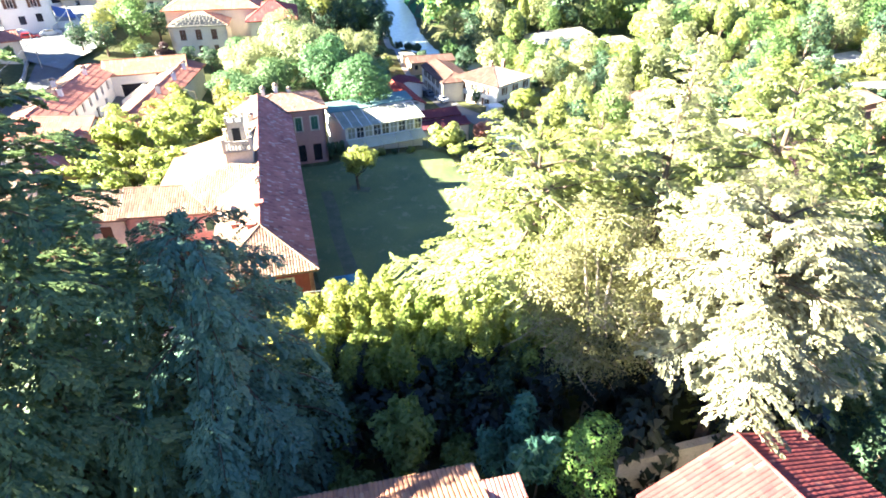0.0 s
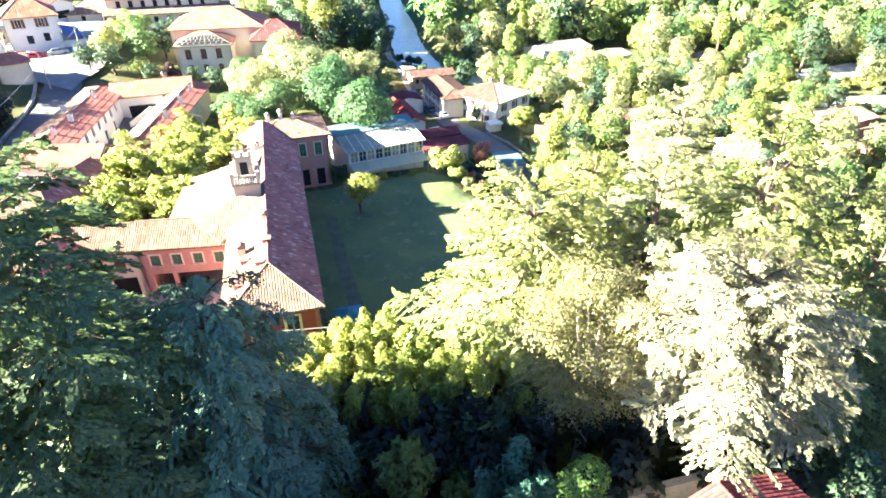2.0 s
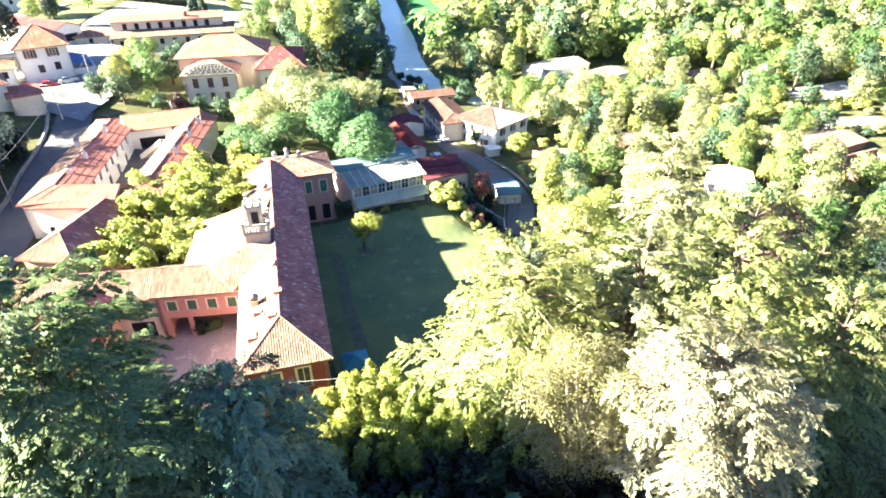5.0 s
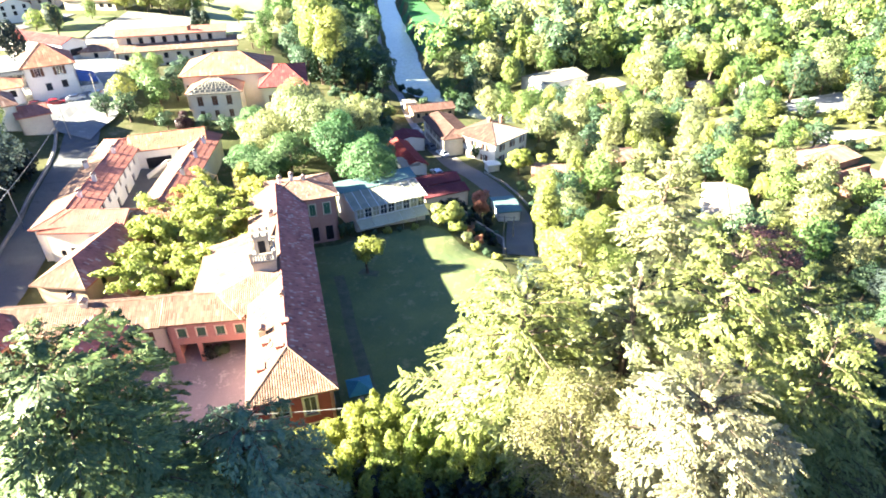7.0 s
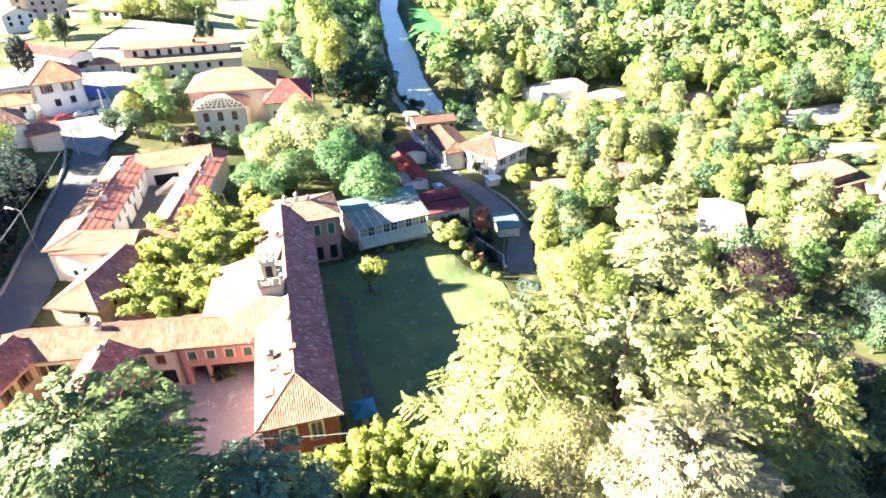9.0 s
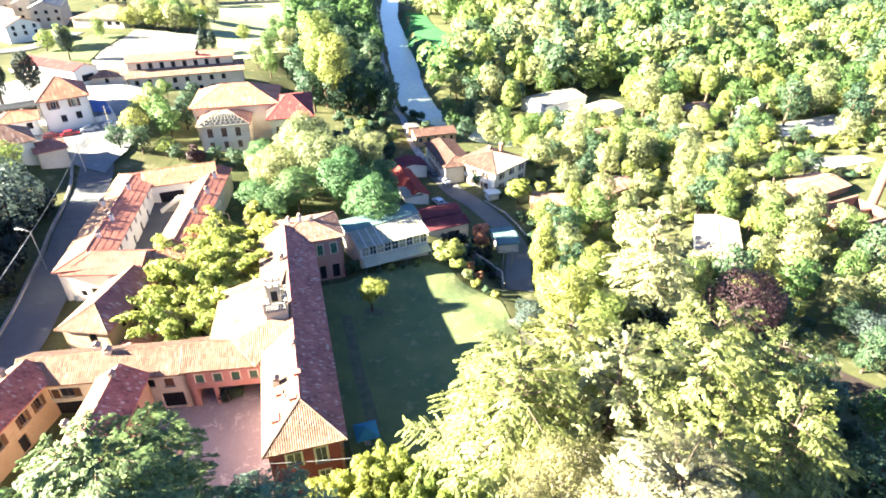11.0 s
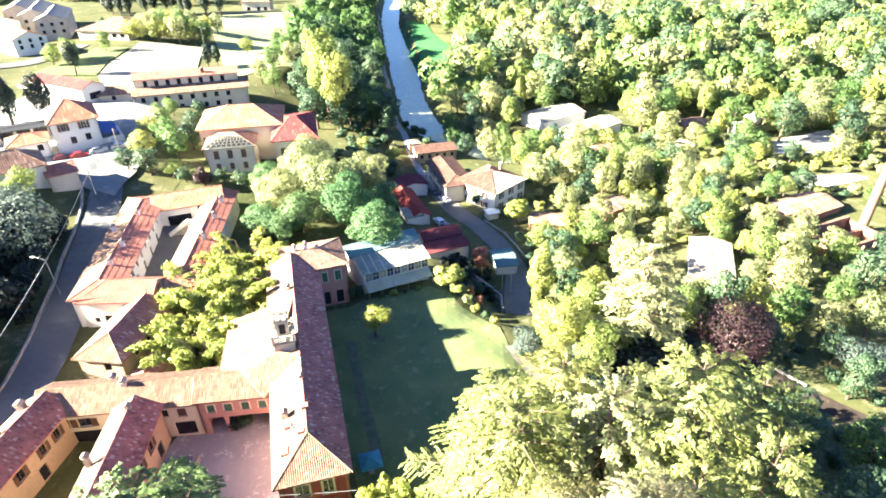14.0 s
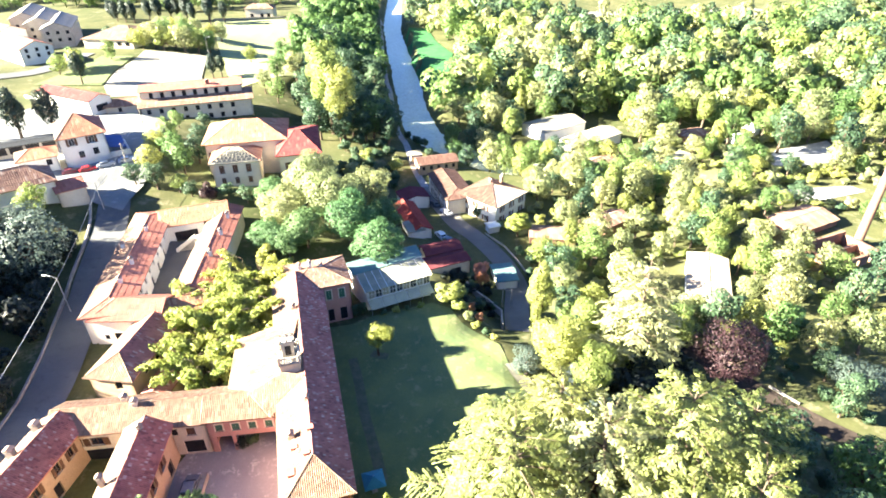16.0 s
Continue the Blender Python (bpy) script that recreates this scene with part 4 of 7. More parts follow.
# light worked into tile tones: unlit east slope lighter, the others tan
villa = house("villa", "long rose-plastered villa with weathered clay-tiled hipped roof", MAIN, 43.4, 7.5, 0.0, 7.6, 9.5, M_ROSE, (M_TILE_OLD, M_TILE_TAN, M_TILE_TAN, M_TILE_TAN), 0.5, (4.4, 0.0), 0.23, 0.4,
              [("w", 1.7, 3.2, 4.6, 6.5, "bare"), ("w", 4.6, 5.8, 4.3, 6.6, "bare"), ("w", 1.9, 3.1, 0.9, 3.0, "bare"), ("w", 4.7, 5.8, 0.9, 3.0, "bare")] + [("s", 4 + 5.2 * i, 5.2 + 5.2 * i, z, z + 2.0, "shut") for i in range(7) for z in (1.0, 4.6)], M_GREENPAINT, M_CREAM, sink=0.6)
# end wall takes the plaster copy with shade in its colour
end_wall = sorted((c for c in villa.children if c.name.startswith("wall")), key=lambda c: c.name)[3]
end_wall.data.materials[0] = M_ROSE_SHADE
for u, v, z, h, w in ((8.5, 6.2, 8.1, 9.5, 0.7), (13.4, 3.9, 9.2, 10.1, 0.5), (6.0, 5.3, 8.2, 8.9, 0.45), (33.5, 4.6, 9.1, 10.2, 0.6), (2.2, 4.2, 8.2, 8.6, 0.3)):
    p = MAIN.at(u, v)
    chimney(villa, p.x, p.y, z - 0.6, h - 0.5, w, w * 0.8)

for x, y, w in ((-17.84, 39.93, 0.95), (-16.35, 41.9, 0.45), (-18.2, 43.2, 0.5), (-16.6, 45.3, 0.6)):
    d = Vector((x, y, 0)) - MAIN.o
    u, v = d.dot(MAIN.u), d.dot(MAIN.w)
    zt = 9.6 - 1.9 * (v - 3.75) / 3.75
    m4 = Matrix(((MAIN.u.x, MAIN.w.x, 0, x), (MAIN.u.y, MAIN.w.y, 0, y), (0, 0, 1, 0), (0, 0, 0, 1)))
    hatch = Soup().box(-w / 2, w / 2, -0.3, 0.35, zt - 0.5, zt + 0.32, m4).box(-w / 2 - 0.08, w / 2 + 0.08, -0.42, 0.42, zt + 0.32, zt + 0.4, m4).part("roof_hatch", M_TILE_OLD, villa)
    Soup().box(-w / 2 + 0.06, w / 2 - 0.06, 0.34, 0.37, zt + 0.02, zt + 0.28, m4).part("opening", M_DARK, hatch)

BLOCK = Plan(-26.9, 75.2, 20.0)
end_block = house("villa_end_block", "rose-plastered end block of the villa with green shutters", BLOCK, 10.5, 8.3, 0.0, 8.0, 9.25, M_ROSE, (M_TILE, M_TILE, M_TILE, M_TILE_TAN), 0.5, (4.1, 4.1), 0.24, 0.45,
                  [("s", 6.3, 7.2, 4.9, 6.8, "shut"), ("s", 8.5, 9.5, 4.9, 6.8, "shut"), ("s", 6.3, 7.3, 0.1, 2.7, "dark"), ("s", 8.4, 9.6, 0.1, 2.7, "dark"), ("e", 1.5, 2.6, 4.9, 6.7, "shut"), ("e", 5.2, 6.3, 4.9, 6.7, "shut")], M_GREENPAINT, M_CREAM, sink=0.6)
for u, v, h in ((4.6, 4.6, 10.9), (6.4, 4.3, 10.3), (2.8, 4.9, 10.5)):
    p = BLOCK.at(u, v)
    chimney(end_block, p.x, p.y, 8.4, h - 0.7, 0.5, 0.5, 20, M_WHITE)

# the wings round the courtyard
WING = Plan(-50.8, 46.8, 7.5)
ROSE_PLAN = Plan(WING.at(19.2, 0).x, WING.at(19.2, 0).y, 7.5)
rose_wing = house("rose_wing", "rose-plastered wing with four small green-shuttered windows over a portico", ROSE_PLAN, 9.6, 5.6, 0.0, 6.4, 7.9, M_ROSE, M_TILE_TAN, 0.45, (0, 0), 0.23, 0.7,
                  [("s", 1.1 + 2.15 * i, 2.05 + 2.15 * i, 4.1, 5.3, "shut") for i in range(4)] + [("s", 0.9, 8.6, 0.0, 3.0, "gap")], M_GREENPAINT, M_CREAM, sink=0.0)
for u in (3.1,):
    q = ROSE_PLAN.at(u, 0.18)
    Soup().box(-0.22, 0.22, -0.17, 0.17, -0.2, 3.0, pose(q.x, q.y, 0, 0, 0, 7.5)).part("pillar", M_ROSE, rose_wing)
cream_wing = house("cream_wing", "long cream-plastered wing with a tan tiled roof", WING, 19.1, 5.6, 0.4, 6.2, 7.75, M_CREAM, M_TILE_TAN, 0.45, (0, 0), 0.23, 0.7,
                   [("s", 14.4, 15.5, 3.5, 4.8, "dark"), ("s", 16.6, 17.7, 3.5, 4.8, "shut"), ("s", 15.8, 18.4, 0.0, 2.4, "dark"), ("s", 2.8, 3.6, 3.4, 4.8, "shut"), ("s", 4.6, 6.2, 3.3, 4.7, "brown"), ("s", 3.4, 7.6, 0.0, 2.5, "dark")], M_BROWN, None, sink=1.0)
for u, v in ((8.6, 3.6), (10.2, 2.6)):
    p = WING.at(u, v)
    chimney(cream_wing, p.x, p.y, 6.8, 8.2, 0.7, 0.6, 8, M_CREAM)
# the slope that climbs from the wing to the villa's ridge, and the annex behind it
annex = empty("villa_annex", (-26, 60, 0), "plastered annex joining wing and villa under a pale tiled roof", "house")
roof_slope(annex, [(-23.0, 49.5, 6.68), (-19.2, 54.3, 9.68), (-22.2, 54.9, 9.6), (-26.6, 52.6, 8.0)], Vector((0.99, 0.13, 0)), M_TILE_TAN, 0.23, 0.7)
roof_slope(annex, [(-30.1, 54.0, 7.0), (-26.6, 52.6, 8.0), (-22.2, 54.9, 9.6), (-22.9, 66.5, 9.6), (-32.1, 64.2, 7.2)], Vector((-0.22, 0.975, 0)), M_TILE_TAN, 0.24, 0.8)
wall_part(annex, (-31.6, 63.9), (-29.6, 54.6), -0.5, 7.05, M_CREAM, [(3.0, 4.0, 3.8, 5.4)])
wall_part(annex, (-24.4, 65.9), (-31.6, 63.9), -0.5, 7.0, M_CREAM)

# belvedere tower
tower = empty("belvedere_tower", (-21.7, 56.6, 8.5), "small cream rooftop belvedere with balustrade and pinnacled turret", "tower")
TM = pose(-21.7, 56.7, 0, 0, 0, 16)
Soup().box(-1.35, 1.35, -1.6, 1.6, 7.6, 10.7, TM).part("base", M_TOWER, tower)
Soup().box(-1.5, 1.5, -1.75, 1.75, 10.7, 10.9, TM).part("cornice", M_STONE, tower)
for x in (-1.32, 1.32):
    for y in (-1.57, 1.57):
        Soup().box(x - 0.16, x + 0.16, y - 0.16, y + 0.16, 10.9, 12.1, TM).box(x - 0.2, x + 0.2, y - 0.2, y + 0.2, 12.1, 12.2, TM).part("pier", M_TOWER, tower)
for a, b in (((-1.32, -1.57), (1.32, -1.57)), ((1.32, -1.57), (1.32, 1.57)), ((1.32, 1.57), (-1.32, 1.57)), ((-1.32, 1.57), (-1.32, -1.57))):
    s = Soup()
    d = Vector((b[0] - a[0], b[1] - a[1], 0))
    for i in range(1, 8):
        q = Vector((a[0], a[1], 0)) + d * i / 8
        s.tube([TM @ Vector((q.x, q.y, 10.9)), TM @ Vector((q.x, q.y, 11.2)), TM @ Vector((q.x, q.y, 11.7))], [0.05, 0.08, 0.05], 6)
    x0, x1, y0, y1 = min(a[0], b[0]) - 0.09, max(a[0], b[0]) + 0.09, min(a[1], b[1]) - 0.09, max(a[1], b[1]) + 0.09
    s.box(x0, x1, y0, y1, 11.7, 11.85, TM)
    s.part("balustrade", M_TOWER, tower)
turret = Soup().box(-0.8, 0.8, -0.2, 1.2, 10.9, 13.3, TM).box(-0.95, 0.95, -0.35, 1.35, 13.3, 13.45, TM).part("turret", M_TOWER, tower)
for x in (-0.8, 0.0, 0.8):
    for y in (-0.2, 1.2):
        Soup().box(x - 0.14, x + 0.14, y - 0.14, y + 0.14, 13.45, 14.0, TM).part("pinnacle", M_TOWER, turret)
Soup().box(-0.4, 0.4, -0.22, -0.18, 11.2, 12.8, TM).part("opening", M_DARK, turret)
Soup().tube([TM @ Vector((-0.5, 0.9, 13.4)), TM @ Vector((-0.5, 0.9, 17.2))], [0.03, 0.02], 5).part("mast", M_METAL, tower)

# barn roofs likewise: tile tone follows how the sun meets each slope
barn_b = house("courtyard_barn", "ochre barn wing, tile tones set by sunlit and unlit roof slope", Plan(-33.7, 30.25, 97.0), 18.3, 5.2, 0.6, 6.4, 8.05, M_OCHRE, (M_TILE_OLD, M_TILE_TAN, M_TILE_OLD, M_TILE_OLD), 0.45, (0, 0), 0.24, 0.4,
               [("s", 13.2, 14.2, 3.2, 4.6, "brown"), ("s", 10.0, 11.0, 3.2, 4.6, "brown"), ("s", 6.0, 8.6, 0.0, 2.6, "dark"), ("s", 14.6, 16.0, 0.0, 2.3, "dark")], M_BROWN, None, sink=1.2)
for u, v in ((16.6, 2.6), (9.5, 4.6)):
    p = Plan(-33.7, 30.25, 97.0).at(u, v)
    chimney(barn_b, p.x, p.y, 7.0, 8.4, 0.55, 0.5, 7, M_STONE)
barn_a = house("street_barn", "ochre street-side barn wing with balconies, tile tones set by sunlit and unlit slope", Plan(-49.2, 30.1, 84.0), 18.5, 5.6, 0.8, 6.4, 8.1, M_OCHRE, (M_TILE_OLD, M_TILE_TAN, M_TILE_OLD, M_TILE_OLD), 0.45, (0, 0), 0.24, 0.4,
               [("s", 15.0, 15.9, 3.2, 4.7, "brown"), ("s", 12.6, 13.5, 3.2, 4.7, "brown"), ("s", 9.0, 10.0, 3.2, 4.7, "brown"), ("s", 11.4, 12.6, 0.1, 2.3, "dark"), ("s", 5.0, 6.0, 3.2, 4.7, "brown")], M_BROWN, None, sink=1.2)
for u, v in ((16.4, 4.2), (12.4, 4.4), (9.0, 4.9)):
    p = Plan(-49.2, 30.1, 84.0).at(u, v)
    chimney(barn_a, p.x, p.y, 6.9, 8.2, 0.9, 0.7, 3, M_STONE)

# low street house with its lean-to
LOW = Plan(-45.3, 57.2, 84.0)
low_house = house("street_house", "low ochre street house with hipped clay-tiled roof", LOW, 12.5, 6.6, 1.4, 5.9, 7.6, M_OCHRE, (M_TILE_OLD, M_TILE_TAN, M_TILE_OLD, M_TILE_TAN), 0.5, (3.3, 0.0), 0.26, 0.7,
                  [("w", 3.7, 4.9, 2.2, 3.7, "dark"), ("s", 3.0, 4.0, 2.4, 3.8, "dark"), ("s", 6.0, 7.0, 2.4, 3.8, "dark"), ("s", 9.0, 10.0, 2.4, 3.8, "dark")], M_BROWN, None, sink=1.5)
lean_to = house("lean_to_shed", "low shed with a dark red tiled roof in the yard", Plan(-44.6, 57.4, 84.0), 8.0, 3.8, 0.8, 3.0, 3.6, M_OCHRE, M_TILE_OLD, 0.2, (0, 0), 0.28, 0.8, sink=1.5)
lean_to.matrix_basis = Matrix.Translation((3.9, -0.4, 0)) @ lean_to.matrix_basis

# ---- the farmhouse quadrangle ----
FW = Plan(-52.1, 70.9, 102.2)
# tan west slopes stand in for full sun on red tiles
farm_w = house("farm_street_wing", "white farmhouse wing with a red tiled roof along the street", FW, 36.0, 6.8, 2.2, 7.25, 8.2, M_WHITE, (M_TILE_RED, M_TILE_TAN, M_TILE_RED, M_TILE_RED), 0.5, (3.4, 3.4), 0.3, 1.1,
               [("s", 7.5 + 3.2 * i, 8.5 + 3.2 * i, 3.0, 4.4, "dark") for i in range(7)] + [("s", 9.0 + 5.0 * i, 10.2 + 5.0 * i, 0.0, 2.2, "dark") for i in range(4)], M_BROWN, None)
farm_s = house("farm_south_wing", "white farmhouse wing with red tiles facing the lane", Plan(-57.6, 69.4, 2.0), 11.0, 6.2, 1.6, 6.9, 8.5, M_WHITE, M_TILE_RED, 0.5, (3.1, 0.0), 0.3, 1.1,
               [("s", 3.0, 4.6, 0.2, 2.4, "dark"), ("s", 6.8, 7.7, 2.6, 3.8, "dark"), ("s", 1.4, 2.2, 1.0, 2.0, "dark")], M_BROWN, None)
farm_se = house("farm_corner_wing", "small farmhouse wing with red-brown tiles", Plan(-47.8, 69.2, 33.0), 9.0, 6.0, 1.4, 6.4, 7.5, M_CREAM, (M_TILE_ORANGE, M_TILE_TAN, M_TILE_RED, M_TILE_RED), 0.45, (0, 0), 0.3, 1.1, [("s", 2.0, 3.0, 3.0, 4.4, "dark"), ("s", 5.0, 6.0, 3.0, 4.4, "dark")], M_BROWN, None)
farm_e = house("farm_east_wing", "farmhouse wing with a broad red tiled roof beside the trees", Plan(-41.6, 78.5, 97.5), 31.0, 5.6, 1.6, 6.6, 7.5, M_CREAM, (M_TILE_RED, M_TILE_TAN, M_TILE_RED, M_TILE_RED), 0.5, (0, 0), 0.3, 1.1, [("n", 4.0 + 4 * i, 5.2 + 4 * i, 2.8, 4.2, "dark") for i in range(6)], M_BROWN, None)
farm_n = house("farm_north_wing", "farmhouse wing with a bright orange tiled roof", Plan(-59.0, 99.6, 22.0), 13.0, 7.6, 2.6, 7.0, 8.6, M_WHITE, (M_TILE_ORANGE, M_TILE_ORANGE, M_TILE_ORANGE, M_TILE_ORANGE), 0.5, (0, 0), 0.3, 1.1, [("s", 2.0, 6.5, 0.0, 2.6, "dark"), ("s", 8.0, 9.0, 3.0, 4.2, "dark")], M_BROWN, None)
for p in ((-60.2, 96, 8.0), (-57.3, 84, 8.0), (-56.4, 78, 7.9), (-62.0, 90, 7.6), (-45.4, 96, 7.2), (-44.6, 88, 7.2), (-46.4, 103, 7.2)):
    chimney(farm_w if p[0] < -50 else farm_e, p[0], p[1], p[2], p[2] + 1.0, 0.6, 0.5, 12, M_WHITE)

# outside stair in the farm yard
stair = empty("outside_stair", (-52.5, 95.5, 2.5), "white rendered outside stair climbing to the farm gallery", "stair")
SP = pose(-55.6, 96.6, 0, 0, 0, 22)
for i in range(12):
    Soup().box(0.3 * i, 0.3 * i + 0.34, 0, 1.1, 1.6, 2.75 + 0.19 * i, SP).part("step", M_STONE, stair)
s = Soup()
slab(s, [SP @ Vector((-0.1, -0.02, 3.5)), SP @ Vector((3.9, -0.02, 6.0)), SP @ Vector((3.9, -0.2, 6.0)), SP @ Vector((-0.1, -0.2, 3.5))], 0.95)
s.part("parapet", M_WHITE, stair)
Soup().box(3.6, 8.6, 0, 1.3, 4.7, 4.95, SP).part("landing", M_STONE, stair)
for x in (3.8, 6.1, 8.4):
    Soup().box(x - 0.15, x + 0.15, 0.05, 0.35, 1.6, 4.7, SP).part("pier", M_WHITE, stair)
Soup().box(3.6, 8.6, -0.05, 0.05, 5.7, 5.8, SP).part("rail", M_WHITE, stair)

# ---- the glazed winter house ----
GH = Plan(-14.4, 81.0, 26.5)
green = empty("winter_house", GH.at(6, 4, 0), "glazed winter house with teal sheet roof, dusty glass and canvas awning", "conservatory")
wall_part(green, GH.at(-0.9, 8.0), GH.at(-0.2, 0.2), -1, 4.1, M_WHITE)
wall_part(green, GH.at(12.4, 0.2), GH.at(12.9, 8.0), -3, 4.0, M_WHITE, [(2.5, 3.5, 1.5, 3.2)])
wall_part(green, GH.at(12.9, 8.0), GH.at(-0.9, 8.0), -3, 5.2, M_WHITE)
back = Soup()
slab(back, [GH.at(-1.2, 4.6, 5.25), GH.at(5.9, 4.75, 5.25), GH.at(5.9, 8.4, 5.75), GH.at(-1.3, 8.3, 5.75)], 0.12)
back.part("sheet_roof", M_TEAL, green)
back = Soup()
slab(back, [GH.at(6.1, 4.75, 5.4), GH.at(13.1, 4.9, 5.4), GH.at(13.2, 8.4, 5.9), GH.at(6.1, 8.4, 5.9)], 0.12)
back.part("sheet_roof", M_TEAL, green)
wall_part(green, GH.at(-1.0, 4.9), GH.at(12.8, 4.9), 4.6, 5.2, M_WHITE, thick=0.2)
for i in range(9):
    a, b = -0.5 + 13.2 * i / 9, -0.5 + 13.2 * (i + 1) / 9 - 0.06
    s = Soup()
    slab(s, [GH.at(a, -0.25, 4.05), GH.at(b, -0.25, 4.05), GH.at(b, 4.75, 5.1), GH.at(a, 4.75, 5.1)], 0.06)
    s.part("glass_panel", M_GLAZED, green)
for i in range(10):
    a = -0.53 + 13.2 * i / 9
    s = Soup()
    slab(s, [GH.at(a - 0.03, -0.3, 4.1), GH.at(a + 0.05, -0.3, 4.1), GH.at(a + 0.05, 4.75, 5.15), GH.at(a - 0.03, 4.75, 5.15)], 0.1)
    s.part("glazing_bar", M_WHITEPAINT, green)
front = wall_part(green, GH.at(-0.2, 0), GH.at(12.4, 0), -0.8, 2.1, M_WHITE, thick=0.25)
for i in range(9):
    u0, u1 = 0.1 + 1.37 * i, 0.1 + 1.37 * (i + 1) - 0.1
    m = Matrix(((GH.u.x, GH.w.x, 0, GH.o.x), (GH.u.y, GH.w.y, 0, GH.o.y), (0, 0, 1, 0), (0, 0, 0, 1)))
    w = Soup().box(u0 + 0.06, u1 - 0.06, 0.1, 0.13, 2.2, 3.85, m).part("window", M_GLASS if i in (1, 3, 4, 6, 8) else M_GLAZED, green)
    f = Soup()
    f.box(u0, u0 + 0.09, 0.04, 0.16, 2.1, 3.95, m).box(u1 - 0.09, u1, 0.04, 0.16, 2.1, 3.95, m).box(u0 + 0.09, u1 - 0.09, 0.04, 0.16, 2.1, 2.25, m).box(u0 + 0.09, u1 - 0.09, 0.04, 0.16, 3.8, 3.95, m)
    f.box((u0 + u1) / 2 - 0.03, (u0 + u1) / 2 + 0.03, 0.05, 0.15, 2.25, 3.8, m).box(u0 + 0.09, u1 - 0.09, 0.05, 0.15, 3.1, 3.16, m)
    f.part("window_frame", M_WHITEPAINT, w)
for i in range(5):
    a, b = -0.1 + 2.5 * i, -0.1 + 2.5 * (i + 1) - 0.08
    s = Soup()
    slab(s, [GH.at(a, -2.1, 1.35), GH.at(b, -2.1, 1.35), GH.at(b, -0.05, 2.15), GH.at(a, -0.05, 2.15)], 0.05)
    s.part("awning", M_CANVAS, green, "cream canvas awning")
for i in range(6):
    q = GH.at(-0.05 + 2.48 * i, -2.0)
    Soup().tube([(q.x, q.y, -0.5), (q.x, q.y, 1.3)], [0.04, 0.04], 6).part("post", M_METAL, green)

# ---- houses down by the river lane ----
river_house = house("river_house", "brick house with an orange-brown tiled roof by the river", Plan(-8.8, 159.8, 17.0), 12.5, 6.2, -9.5, -5.2, -4.2, M_OCHRE, M_TILE_BROWN, 0.4, (0, 0), 0.4, 1.4, [("s", 1.0 + 2.4 * i, 2.0 + 2.4 * i, 2.3, 3.6, "dark") for i in range(5)], M_BROWN, None)
tower2 = house("lift_tower", "square plastered tower with a flat pale top", Plan(-11.6, 166.0, 17.0), 3.6, 3.6, -9.5, -4.7, -4.3, M_CREAM, M_PALE, 0.15, (1.7, 1.7), 0.6, 1.4, [("s", 1.2, 2.2, 2.6, 3.8, "dark")], category="tower")
lane_house = house("lane_house", "two-storey cream house with a wide brown tiled roof", Plan(7.4, 134.4, 108.0), 17.6, 7.8, -8.5, -3.1, -2.0, M_CREAM, M_TILE_BROWN, 0.45, (3.6, 0), 0.4, 1.4,
                   [("n", 3 + 3.3 * i, 4 + 3.3 * i, z, z + 1.5, "open") for i in range(4) for z in (0.9, 3.4)] + [("w", 5.0, 6.0, 3.3, 4.6, "shut")], M_BROWN, None)
white_villa = house("square_white_house", "square white house with hipped tan tiled roof", Plan(12.3, 126.5, 47.0), 12.6, 12.6, -8.3, -2.3, -0.2, M_WHITE, (M_TILE_PALE, M_TILE_BROWN, M_TILE_BROWN, M_TILE_BROWN), 0.6, (6.0, 6.0), 0.4, 1.4,
                    [("w", 1.5 + 3.6 * i, 2.6 + 3.6 * i, z, z + 1.6, "open") for i in range(3) for z in (0.8, 3.6)] + [("s", 2.0 + 4.0 * i, 3.0 + 4.0 * i, z, z + 1.6, "open") for i in range(3) for z in (0.8, 3.6)], M_BROWN, None)
for q in ((11.5, 137.5), (14.6, 139.5)):
    chimney(white_villa, q[0], q[1], -1.6, 0.0, 0.7, 0.7, 47, M_BRICK)
red_long = house("lane_workshop", "low workshop with a bright red roof beside the lane", Plan(-3.9, 117.0, 111.0), 15.0, 5.0, -7.6, -3.2, -2.1, M_WHITE, M_SHEETBRIGHT, 0.4, (0, 0), 0.4, 1.5, [("s", 2 + 3 * i, 3.2 + 3 * i, 1.2, 2.6, "dark") for i in range(4)])
red_end = house("lane_store", "small store with a dull red roof", Plan(-5.0, 137.0, 111.0), 6.0, 7.5, -8.3, -4.6, -3.7, M_WHITE, M_SHEETRED, 0.3, (0, 0), 0.5, 1.6)
white_flat = house("flat_store", "white flat-roofed store beside the workshop", Plan(-9.2, 114.2, 21.0), 4.2, 5.5, -6.5, -2.9, -2.75, M_WHITE, M_PALE, 0.15, (0, 0), 0.7, 2.0)
red_a = house("garage_row", "garages under a ribbed dark red sheet roof", Plan(-4.6, 102.6, 22.0), 8.4, 4.3, -6.0, -1.9, -1.2, M_CREAM, M_SHEETRED, 0.3, (0, 0), 0.5, 3.0, category="garage")
red_b = house("garage_row", "garages under a ribbed dark red sheet roof", Plan(-3.6, 98.0, 24.0), 9.2, 4.3, -6.0, -2.3, -1.7, M_CREAM, M_SHEETRED, 0.3, (0, 0), 0.5, 3.0, [("s", 4.8, 7.2, 0.2, 2.4, "dark")], category="garage")
shed_g = house("green_roofed_shed", "pale shed with a green sheet roof by the lane", Plan(10.8, 97.8, 10.0), 4.4, 6.4, -8.0, -5.4, -4.9, M_WHITE, M_TEAL, 0.3, (0, 0), 0.5, 3.0, category="shed")
